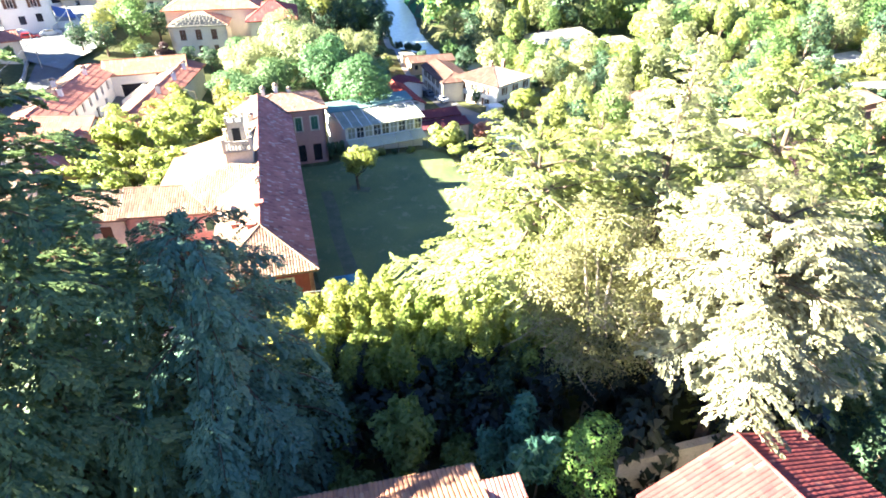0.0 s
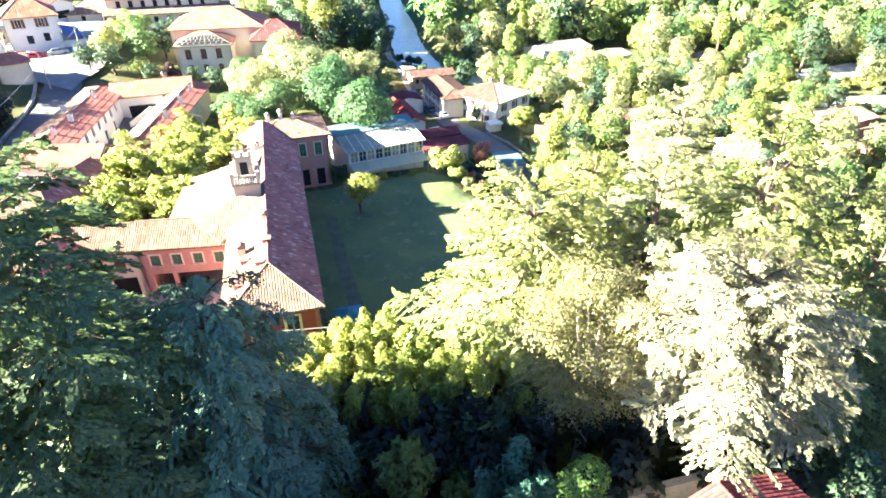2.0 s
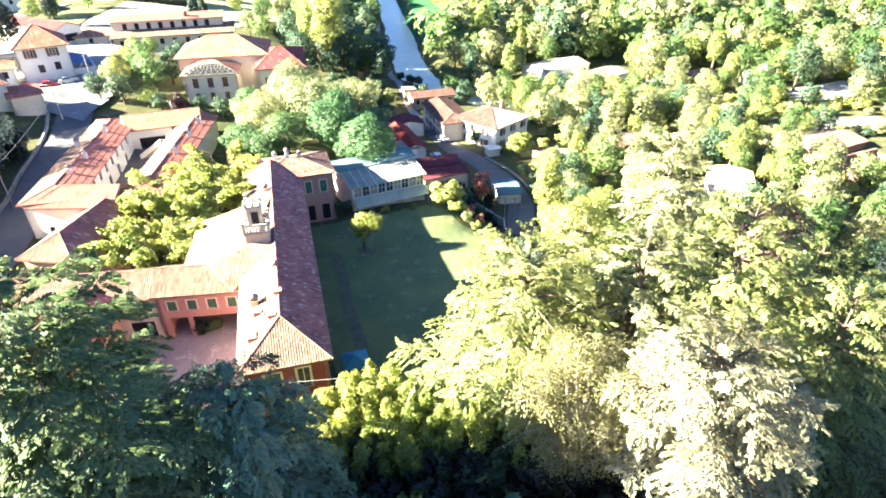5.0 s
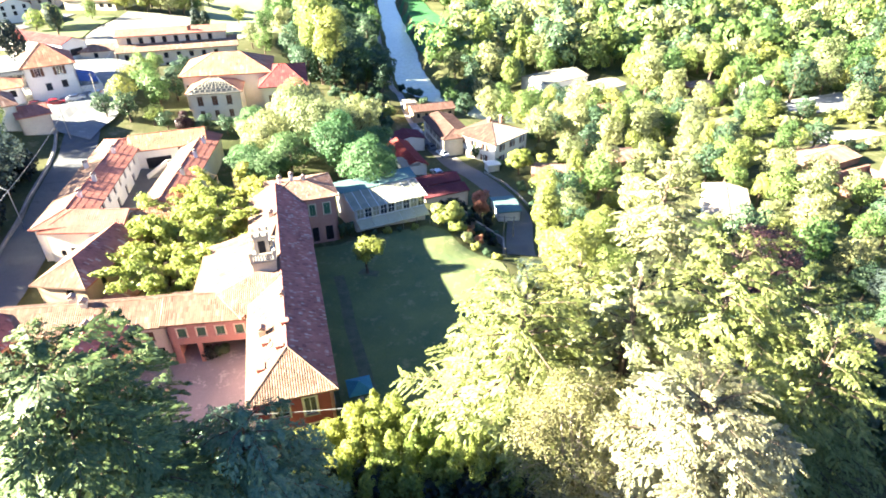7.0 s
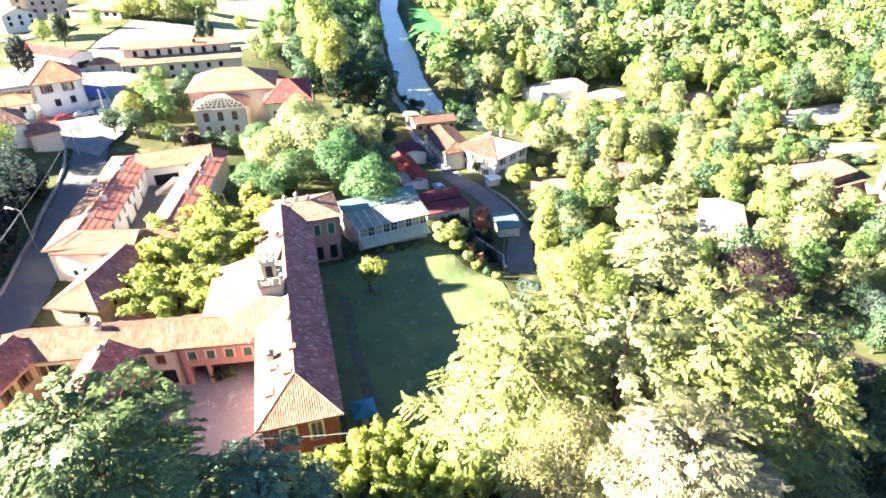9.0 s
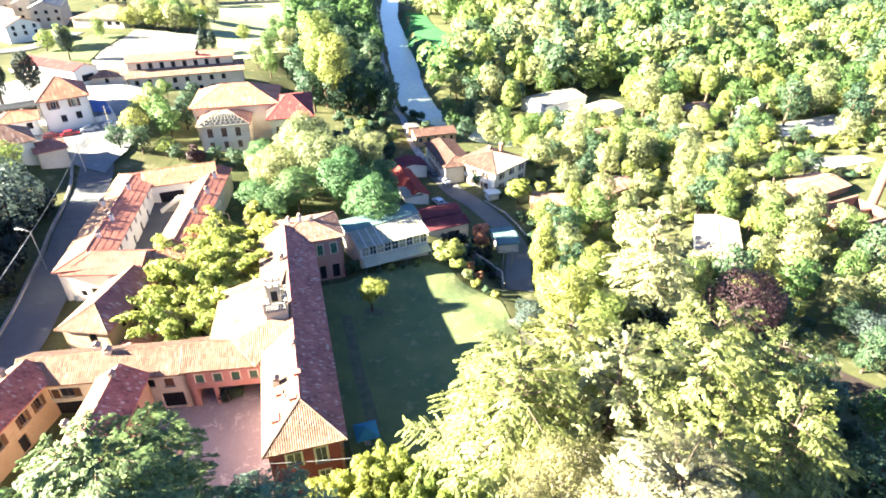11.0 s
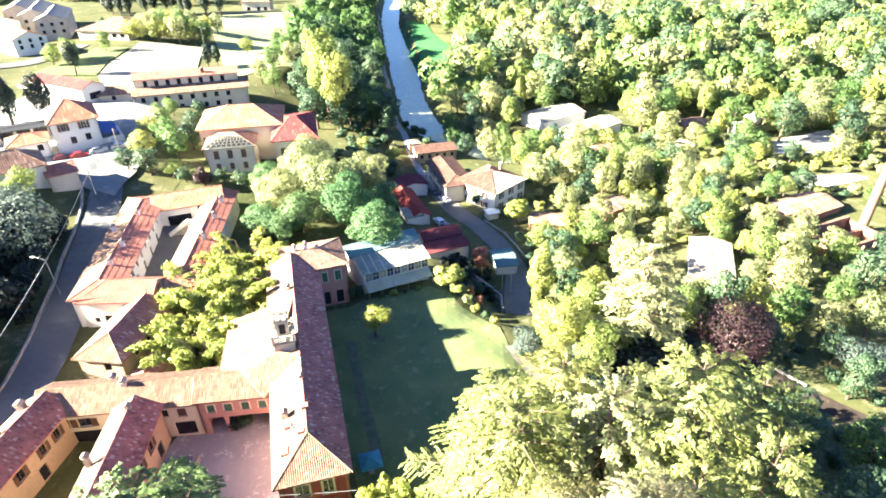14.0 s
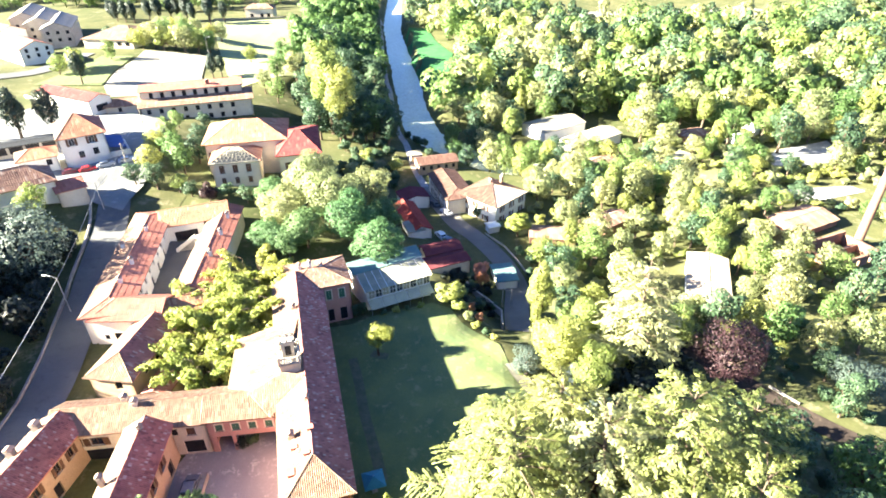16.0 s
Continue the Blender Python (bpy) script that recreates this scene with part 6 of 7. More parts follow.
laurel = broad_tree("dense_tree", "dense dark tree with yellow-green lit crown", L_FRESH, 55, 13.5, 4.8, 12000, 0.2, 24, 0.1, place=(17.5, 66.5, -2.3))
planted(laurel, 21.5, 61, gz(21.5, 61), 0.8, 2.0)
planted(laurel, 25, 75, gz(25, 75), 0.8, 4.0)
beech = broad_tree("copper_beech", "dark copper-leaved beech in the park", L_COPPER, 56, 12.5, 6.3, 16000, 0.16, 30, 0.12, place=(44.5, 66.5, -4.0))
ball = broad_tree("clipped_shrub", "large rounded grey-green shrub at the lawn's edge", L_WILLOW, 57, 4.2, 3.3, 7000, 0.13, 18, 0.02, place=(13.0, 66.5, -1.0), category="shrub", lobe_tall=0.75)
magn = broad_tree("lawn_tree", "small yellow-green tree on two stems in the lawn", L_BAMBOO, 58, 6.4, 2.9, 7000, 0.14, 26, 0.26, place=(-11.4, 69.0, 0), lobe_r=(0.2, 0.36), sparse=0.1)
rust = broad_tree("rust_shrub", "rust-coloured pointed shrub below the lawn", L_RUST, 59, 7.5, 2.0, 3500, 0.17, 16, 0.05, lobe_tall=1.3, place=(7.3, 97.6, gz(7.3, 97.6) - 0.3), category="shrub")
yel = broad_tree("yellow_green_tree", "bright yellow-green rounded tree", L_BAMBOO, 60, 7.0, 3.2, 4000, 0.24, 14, 0.1, place=(17.5, 120.5, -8.0))
# tall trees west of the walk, added out of view so their shade falls across the near gardens and the road
for x, y, z, s in ((-33, 11, 0.5, 1.7), (-38, 19, 0.5, 1.7), (-30, 2, 0.5, 1.5), (-45, 12, 1.0, 1.5), (-42, 3, 1.0, 1.5)):
    planted(lime, x, y, z, s, rnd.uniform(0, 6))
for x, y, s in ((-97, 62, 1.25), (-103, 70, 1.3), (-99, 78, 1.1), (-112, 62, 1.3), (-115, 76, 1.3)):
    planted(lime, x, y, gz(x, y), s, rnd.uniform(0, 6))
# ---- woods, gardens and the river banks ----
def free(x, y, margin=2.0):
    """Whether a spot is clear of houses, roads and water."""
    for plan, length, width in FOOT:
        d = Vector((x, y, 0)) - plan.o
        u, v = d.dot(plan.u), d.dot(plan.w)
        if -margin < u < length + margin and -margin < v < width + margin:
            return False
    q = np.array(x), np.array(y)
    return all(float(line_distance(*q, np.array(l, float))) > w for l, w in LINES)


LINES = [(RIVER, 8.0), ([(13.5, 80), (14, 90), (15.5, 100), (10.5, 115), (2.5, 127), (-3, 140), (-6, 152)], 4.5), ([(-63, 30), (-59, 45), (-58.5, 56), (-62, 68), (-66, 84), (-70.5, 98), (-75, 110), (-79, 120), (-80.5, 132), (-83, 146), (-90, 158), (-101, 172), (-125, 190), (-150, 205)], 5.5),
         ([(-6, 150), (-11, 165), (-19, 202), (-30, 273), (-37.5, 330), (-47, 425)], 2.2)]
KINDS = [
    broad_tree("field_tree", "rounded mid-green tree in the river plain", L_GREEN, 101, 11.5, 4.6, 3100, 0.27, 24, 0.1, lobe_r=(0.24, 0.42), place=(24, 158, gz(24, 158))),
    broad_tree("field_tree", "pale green tree with a billowing crown in the river plain", L_PALE, 102, 12.5, 5.0, 3100, 0.29, 28, 0.08, lobe_r=(0.22, 0.4), place=(36, 150, gz(36, 150))),
    broad_tree("field_tree", "fresh yellow-green tree in the river plain", L_FRESH, 103, 10.5, 4.4, 2900, 0.27, 22, 0.08, lobe_r=(0.25, 0.43), place=(52, 143, gz(52, 143))),
    broad_tree("field_tree", "deep green dense tree in the river plain", L_DEEP, 104, 12.0, 4.4, 2900, 0.28, 22, 0.08, lobe_r=(0.24, 0.42), place=(14, 182, gz(14, 182))),
    broad_tree("field_tree", "tall narrow green tree in the river plain", L_FRESH, 105, 13.5, 2.9, 3000, 0.27, 18, 0.06, lobe_tall=1.4, place=(32, 168, gz(32, 168))),
]
BUSH = [
    broad_tree("bush", "low pale green bush in the plain", L_PALE, 111, 4.2, 2.6, 1300, 0.25, 10, 0.03, place=(33, 133, gz(33, 133)), category="bush", lobe_tall=0.8),
    broad_tree("bush", "low fresh green bush in the plain", L_FRESH, 112, 3.8, 2.4, 1300, 0.25, 10, 0.03, place=(41, 138, gz(41, 138)), category="bush", lobe_tall=0.8),
    broad_tree("bush", "low deep green bush by the lane", L_DEEP, 113, 3.6, 2.2, 1300, 0.25, 10, 0.03, place=(8.5, 131, gz(8.5, 131)), category="bush", lobe_tall=0.8),
]
wood = random.Random(77)
taken = []


def scatter(count, box, gap, kinds, weights, size=(0.8, 1.15), test=None, margin=2.5):
    """Trees strewn over a stretch of the plan, apart from each other and from what stands there."""
    x0, x1, y0, y1 = box
    made = 0
    for _ in range(count * 12):
        if made >= count:
            break
        x, y = wood.uniform(x0, x1), wood.uniform(y0, y1)
        if (test and not test(x, y)) or any((x - a) ** 2 + (y - b) ** 2 < gap * gap for a, b in taken) or not free(x, y, margin):
            continue
        taken.append((x, y))
        k = wood.choices(kinds, weights)[0]
        planted(k, x, y, gz(x, y) - 0.2, wood.uniform(*size), wood.uniform(0, 6.28), wood.uniform(0.85, 1.15))
        made += 1
    return made


def right_of_river(x, y):
    return x > np.interp(y, [150, 183, 200, 228, 262, 330, 425], [0, 10, -1, -6, -12, -20, -30]) + 4 and abs(x) < 0.80 * y + 14 and not (26 < x < 66 and 150 < y < 214 and abs((y - 180) * 0.8 - (x - 44) * 0.6) < 17) and not (230 < y < 384 and x < np.interp(y, [230, 262, 312, 384], [0, 4, 8, -8]))


in_clearing = lambda x, y: (82 < x < 130 and 137 < y < 157) or (100 < x < 136 and 160 < y < 190)
scatter(330, (20, 165, 92, 178), 3.3, KINDS + BUSH, [2, 4, 3, 2, 1, 8, 8, 2], (0.55, 0.95), lambda x, y: right_of_river(x, y) and not in_clearing(x, y) and not (84 < x < 108 and 97 < y < 132) and not (38 < x < 60 and 84 < y < 106) and x - y * 0.05 > 15)
scatter(46, (-5, 150, 172, 215), 6.0, KINDS, [5, 4, 3, 4, 1], (0.9, 1.4), right_of_river)
scatter(60, (20, 92, 64, 104), 4.8, KINDS + BUSH, [3, 4, 5, 1, 1, 3, 4, 1], (0.6, 0.95), lambda x, y: not (37 < x < 60 and 84 < y < 106) and not (82 < x < 108 and 96 < y < 132) and y > 0.2 * x + 62 and x > 0.3 * y - 8)
scatter(80, (58, 142, 112, 196), 3.0, BUSH[:2], [3, 2], (0.55, 1.05), lambda x, y: right_of_river(x, y) and not (84 < x < 122 and 139 < y < 151) and not (104 < x < 133 and 165 < y < 187) and not (84 < x < 108 and 97 < y < 134), 0.8)
# dark wooded left bank
scatter(70, (-62, -12, 150, 300), 5.4, KINDS, [3, 0, 0, 8, 1], (0.9, 1.35), lambda x, y: x < np.interp(y, [150, 202, 273, 330], [-13, -23, -34, -41]) and x > np.interp(y, [150, 200, 240, 300], [-36, -52, -62, -64]) and y > 173)
scatter(22, (-34, -13, 148, 174), 3.2, BUSH, [1, 2, 6], (0.7, 1.2), lambda x, y: x < np.interp(y, [150, 202], [-13, -23]))
scatter(26, (-24, -2, 150, 260), 3.2, BUSH + [KINDS[3]], [1, 2, 6, 1], (0.6, 1.0), lambda x, y: np.interp(y, [150, 202, 273], [-7, -17, -28]) < x < np.interp(y, [150, 200, 262], [0, -11, -27]))


# alders along the bend of the river
for i in range(13):
    f = i / 12
    x, y = 2 + 66 * f, np.interp(2 + 66 * f, [1, 15, 45, 75], [184, 173, 164, 158])
    for side in (-7.0, 6.5):
        taken.append((x, y + side))
        planted(KINDS[(0, 3, 1, 0, 2)[i % 5]], x + wood.uniform(-1, 1), y + side, gz(x, y + side) - 0.2, wood.uniform(0.8, 1.1), wood.uniform(0, 6))


def woods(name, label, spots, mat, seed, leaves=930, size=0.52):
    """A far wood: many crowns and trunks in one mesh."""
    rng = np.random.default_rng(seed)
    forms = []
    for k in range(4):
        n = 11
        cs = rng.normal(size=(n, 3)) * np.array([2.0, 2.0, 1.9]) + np.array([0, 0, 6.6])
        rs = rng.uniform(1.3, 2.6, n)
        pick = rng.integers(0, n, leaves)
        d = rng.normal(size=(leaves, 3)) + np.array([0, 0, 0.45])
        d /= np.linalg.norm(d, axis=1, keepdims=True)
        p = cs[pick] + d * (rs[pick] * rng.uniform(0.8, 1.05, leaves))[:, None]
        keep = p[:, 2] > 1.5
        for c, r in zip(cs, rs):
            keep &= np.linalg.norm(p - c, axis=1) > r * 0.7
        whole = unit(p - np.array([0, 0, 6.0]))
        forms.append(leaf_soup(p[keep], d[keep] + rng.normal(size=(keep.sum(), 3)) * 0.28, size, rng, soft=(d * 0.6 + whole * 0.55 + rng.normal(size=d.shape) * 0.18)[keep]))
    blocks = []
    for i, (x, y, s) in enumerate(spots):
        v, f, nv = forms[i % 4]
        a = rng.uniform(0, math.tau)
        c, sn = math.cos(a), math.sin(a)
        w = np.stack([v[:, 0] * c - v[:, 1] * sn, v[:, 0] * sn + v[:, 1] * c, v[:, 2] * rng.uniform(0.85, 1.2)], -1) * s
        turned = np.stack([nv[:, 0] * c - nv[:, 1] * sn, nv[:, 0] * sn + nv[:, 1] * c, nv[:, 2]], -1)
        blocks.append((w + np.array([x, y, gz(x, y) - 0.3]), f, turned))
        h = 5.0 * s
        z = gz(x, y)
        tv = np.array([(x + 0.25 * math.cos(q), y + 0.25 * math.sin(q), z + e) for e in (-1, h) for q in (0, 2.1, 4.2)])
        blocks.append((tv, np.array([(0, 1, 4, 3), (1, 2, 5, 4), (2, 0, 3, 5)]), unit(tv - np.array([x, y, z + h / 2]))))
    ob = new(name, leaf_mesh(name, blocks, mat))
    return tagged(ob, label, "wood", kind="stuff")


far_spots = []
while len(far_spots) < 560:
    x, y = wood.uniform(-60, 340), wood.uniform(206, 420)
    if right_of_river(x, y) and free(x, y, 3) and not (70 < x < 235 and y > 362) and all((x - a) ** 2 + (y - b) ** 2 < 1e9 and (x - a) ** 2 + (y - b) ** 2 > 36 for a, b, _ in far_spots) and all((x - a) ** 2 + (y - b) ** 2 > 20 for a, b in taken):
        far_spots.append((x, y, wood.choice((0.9, 1.1, 1.3, 1.5, 1.8))))
for i, (m, what) in enumerate(((L_GREEN, "mid-green"), (L_PALE, "pale green"), (L_FRESH, "fresh green"), (L_DEEP, "deep green"))):
    woods("far_woods", "distant " + what + " trees of the river wood", [s for j, s in enumerate(far_spots) if (0, 1, 3, 0, 2, 3, 0, 1)[j % 8] == i], m, 300 + i)
bank_spots = []
while len(bank_spots) < 130:
    x, y = wood.uniform(-110, -30), wood.uniform(255, 460)
    edge = np.interp(y, [255, 330, 425, 460], [-33, -42, -53, -58])
    if edge - 34 - (y - 255) * 0.02 < x < edge and free(x, y, 2) and all((x - a) ** 2 + (y - b) ** 2 > 22 for a, b, _ in bank_spots):
        bank_spots.append((x, y, wood.uniform(0.9, 1.5)))
woods("bank_woods", "dense dark trees on the far river bank", bank_spots, L_GREEN, 310)
town_spots = [(wood.uniform(-330, -120), wood.uniform(385, 470), wood.uniform(0.7, 1.4)) for _ in range(120)]
woods("town_trees", "dark trees between the distant houses", town_spots, L_GREEN, 311)

# village gardens
for x, y, s, t, k in ((-76, 138, 0.7, 0.9, 2), (-70.5, 134, 0.8, 0.95, 0), (-66, 129, 0.8, 1.0, 0), (-73, 127, 0.75, 1.0, 2), (-64, 120, 0.62, 0.75, 2), (-69, 120, 0.7, 0.85, 3), (-74.5, 121, 0.62, 0.85, 3), (-65.5, 137, 0.75, 0.9, 3), (-60.5, 118.5, 0.5, 0.7, 3), (-52, 119, 0.45, 0.7, 3), (-76, 145, 0.7, 0.9, 0), (-70, 150, 0.6, 0.8, 3), (-80, 160, 0.5, 0.9, 0), (-74, 164, 0.5, 0.9, 3), (-83, 164, 0.5, 0.8, 0), (-38, 124, 0.6, 0.9, 1), (-47, 117, 0.5, 0.8, 3)):
    planted(KINDS[k], x, y, gz(x, y), s * 1.05, wood.uniform(0, 6), t)
plum = broad_tree("purple_plum", "small purple-leaved plum tree behind the farm", L_COPPER, 121, 5.0, 2.6, 2200, 0.26, 12, 0.12, place=(-55.5, 116.5, 4.0))
willow = broad_tree("willow", "large grey-green willow beside the road", L_WILLOW, 122, 13.5, 7.5, 9000, 0.26, 26, 0.08, place=(-75.5, 84.5, 4.0), lobe_tall=0.8)
planted(willow, 66, 66, gz(66, 66), 0.6, 1.0, 0.8)
planted(willow, -84, 92, gz(-84, 92), 0.8, 2.0, 1.0)
for x, y, s, k in ((-84, 76, 1.2, 3), (-78, 64, 1.1, 0), (-88, 84, 1.2, 3), (-74, 58, 0.9, 3), (-82, 56, 1.2, 0), (-92, 70, 1.4, 3), (-70, 45, 1.0, 3), (-79, 45, 1.2, 0), (-87, 103, 0.8, 2)):
    planted(KINDS[k], x, y, gz(x, y), s, wood.uniform(0, 6))
pine = broad_tree("stone_pine", "dark conifer standing among the village roofs", L_PINE, 131, 15.5, 3.3, 5000, 0.3, 34, 0.1, lobe_tall=1.4, place=(-113.5, 141, 9.5))
for x, y, s in ((-106.5, 144.5, 0.92), (-120, 141, 1.0), (-95, 229, 0.7), (-139, 213, 0.85), (-93, 233, 0.6)):
    planted(pine, x, y, gz(x, y), s, wood.uniform(0, 6))
for x, y, s, k in ((-147, 272, 0.9, 2), (-142, 270, 1.0, 2), (-137, 272, 1.05, 1), (-132, 269, 1.1, 2), (-127, 271, 1.1, 2), (-122, 269, 1.05, 1), (-117, 271, 1.1, 2), (-112.5, 273, 1.0, 0), (-134, 278, 1.1, 0), (-124, 278, 1.1, 0), (-156, 227, 0.85, 2), (-153, 233, 0.9, 2), (-149, 229, 0.8, 2), (-155, 238, 0.8, 0), (-148, 252, 0.8, 0), (-165, 285, 0.7, 3)):
    planted(KINDS[k], x, y, gz(x, y) - 0.8, s * 1.1, wood.uniform(0, 6))
for i in range(13):
    planted(pine, -200 + 5.6 * i + wood.uniform(-1, 1), 352 + wood.uniform(-5, 8), gz(-170, 352), wood.uniform(0.8, 1.15), wood.uniform(0, 6))
for x, y, s in ((-128, 300, 0.9), (-121, 298, 0.9), (-135, 303, 1.0), (-142, 307, 0.9), (-149, 305, 0.8), (-116, 300, 0.9), (-90, 262, 0.8), (-70, 214, 0.8), (-63, 205, 0.9), (-68, 226, 1.0), (-62, 232, 1.1), (-66, 243, 1.1), (-72, 252, 1.1)):
    planted(KINDS[wood.choice((0, 1, 2))], x, y, gz(x, y), s, wood.uniform(0, 6))

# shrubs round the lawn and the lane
# bush added to fill shade, which its leaf colour carries
under = broad_tree("undergrowth_bush", "bush with deep shade put into its near-black leaf colour", L_UNDER, 145, 5.2, 2.5, 650, 0.34, 14, 0.02, place=(-8.0, 27.5, 0.2), category="bush")
for x, y, s, k in ((-9.5, 80.3, 0.35, 1), (-7.5, 81.3, 0.3, 2), (-5.0, 82.0, 0.32, 1), (-11.5, 79.6, 0.34, 2), (0.8, 84.7, 1.3, 1), (2.4, 82.3, 0.7, 1), (3.8, 79.8, 0.5, 0), (5.2, 78.4, 0.45, 1), (7.0, 76.5, 0.45, 2), (8.5, 74.5, 0.4, 1), (4.8, 95.5, 0.7, 2), (9.3, 90.5, 0.6, 2), (6.0, 87.5, 0.8, 2), (3.0, 90.0, 0.8, 2), (19.2, 108, 0.7, 2), (17, 112, 0.7, 2), (19, 98, 0.7, 0), (18.5, 103, 0.7, 2), (13.0, 124, 0.7, 2), (12, 66.5, 0.5, 1), (15.5, 64.0, 0.55, 1), (19, 60.0, 0.7, 1)):
    planted(BUSH[k], x, y, gz(x, y) - 0.1, s, wood.uniform(0, 6))
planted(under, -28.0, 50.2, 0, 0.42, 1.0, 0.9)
planted(BUSH[2], -32.9, 44.0, 0, 0.5, 2.0, 0.6)
planted(BUSH[2], -32.5, 41.6, 0, 0.45, 3.0, 0.6)
for x, y in ((4.6, 83.5), (6.0, 80.5)):
    planted(rust, x, y, gz(x, y), 0.45, wood.uniform(0, 6), 0.8)
# shaded shrubs below the first camera
fan = plume_clump("fan_shrub", "broad-leaved dark shrub in the shade", L_GREEN, 141, 7.0, 1.6, 9, 300, 0.17, category="shrub", bushy=0.6, place=(-2.4, 23.6, 0.5))
tealp = plume_clump("fan_shrub", "blue-green feathery shrub in the shade", L_TEAL, 142, 8.5, 2.0, 10, 320, 0.18, category="shrub", bushy=0.6, place=(4.6, 21.9, 0.5))
round_shrub = broad_tree("laurel_shrub", "dense bright green rounded laurel", L_LAUREL, 143, 8.6, 1.9, 8000, 0.1, 18, 0.02, lobe_r=(0.42, 0.6), place=(8.4, 20.9, 1.0), category="shrub", lobe_tall=1.3)
for x, y, s, t in ((1.3, 22.6, 0.75, 0.8), (-5.6, 21.5, 0.7, 0.7), (-1.0, 20.3, 0.6, 0.7), (-6.5, 24.5, 0.8, 0.75), (1.2, 24.2, 0.7, 0.7)):
    planted(fan, x, y, 0.4, s, wood.uniform(0, 6), t)
# black bushes stand in for the shade under hedge and cedars
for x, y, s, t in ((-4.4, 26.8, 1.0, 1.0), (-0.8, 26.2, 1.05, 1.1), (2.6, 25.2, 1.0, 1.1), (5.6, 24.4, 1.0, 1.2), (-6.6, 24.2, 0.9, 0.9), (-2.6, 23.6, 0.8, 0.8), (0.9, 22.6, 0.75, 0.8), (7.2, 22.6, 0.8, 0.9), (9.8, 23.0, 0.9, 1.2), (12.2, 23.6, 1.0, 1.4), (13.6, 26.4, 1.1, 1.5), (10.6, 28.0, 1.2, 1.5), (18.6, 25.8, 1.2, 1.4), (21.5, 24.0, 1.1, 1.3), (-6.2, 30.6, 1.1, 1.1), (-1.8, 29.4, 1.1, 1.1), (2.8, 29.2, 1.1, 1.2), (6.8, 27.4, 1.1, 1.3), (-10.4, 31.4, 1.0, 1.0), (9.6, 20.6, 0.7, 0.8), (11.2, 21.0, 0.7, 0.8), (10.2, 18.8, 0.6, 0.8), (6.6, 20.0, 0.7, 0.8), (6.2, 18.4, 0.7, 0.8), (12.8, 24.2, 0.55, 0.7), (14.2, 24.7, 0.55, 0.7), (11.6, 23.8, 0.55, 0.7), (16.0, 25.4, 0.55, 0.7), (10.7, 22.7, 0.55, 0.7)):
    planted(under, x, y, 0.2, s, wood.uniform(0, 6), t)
def undergrowth(count, box, size, test):
    x0, x1, y0, y1 = box
    made = 0
    for _ in range(count * 10):
        x, y = wood.uniform(x0, x1), wood.uniform(y0, y1)
        if made < count and test(x, y) and free(x, y, 0.5):
            planted(under, x, y, gz(x, y) - 0.2, wood.uniform(*size), wood.uniform(0, 6), wood.uniform(0.7, 1.1))
            made += 1


# more of them where slope, lane bank and park lie in deep shade
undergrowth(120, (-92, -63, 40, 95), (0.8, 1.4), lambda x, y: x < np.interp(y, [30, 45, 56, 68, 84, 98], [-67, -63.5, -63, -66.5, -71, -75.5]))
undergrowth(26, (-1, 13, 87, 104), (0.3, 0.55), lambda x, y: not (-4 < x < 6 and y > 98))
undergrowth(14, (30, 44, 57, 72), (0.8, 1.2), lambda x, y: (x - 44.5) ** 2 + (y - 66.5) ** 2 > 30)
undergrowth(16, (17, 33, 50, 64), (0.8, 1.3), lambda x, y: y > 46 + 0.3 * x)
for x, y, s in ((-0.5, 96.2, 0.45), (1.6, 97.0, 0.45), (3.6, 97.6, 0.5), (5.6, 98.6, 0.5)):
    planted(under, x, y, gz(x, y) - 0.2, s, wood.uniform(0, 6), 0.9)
# dark trees along the shady drive
for x, y, s, k in ((37, 52, 0.85, 3), (44, 48, 0.95, 3), (52, 44, 1.0, 0), (36, 24, 0.9, 3), (43, 35, 1.05, 3), (50, 33, 1.0, 0), (62, 39, 0.9, 3), (66, 76, 0.7, 1), (74, 76, 0.8, 1), (60, 78, 0.9, 0), (33, 18, 0.9, 3), (26, 22, 0.7, 3), (50, 76, 0.6, 2), (53, 82, 0.6, 2), (47, 83, 0.6, 0), (41, 78, 0.7, 0), (36, 84, 0.7, 1), (28, 88, 0.65, 2), (24, 94, 0.7, 1)):
    planted(KINDS[k], x, y, gz(x, y), s, wood.uniform(0, 6))
for x, y, s, t in ((-15.4, 79.6, 0.5, 1.6), (-16.6, 79.0, 0.42, 1.9)):
    planted(BUSH[2], x, y, 0, s, 1.0, t)
scatter(40, (33, 66, 46, 74), 3.6, [KINDS[3], BUSH[2]], [2, 6], (0.5, 0.8), lambda x, y: (x - 44.5) ** 2 + (y - 66.5) ** 2 > 60 and float(line_distance(np.array(x), np.array(y), np.array([(42, 76), (50, 66), (57, 58), (70, 46)], float))) > 3.5)
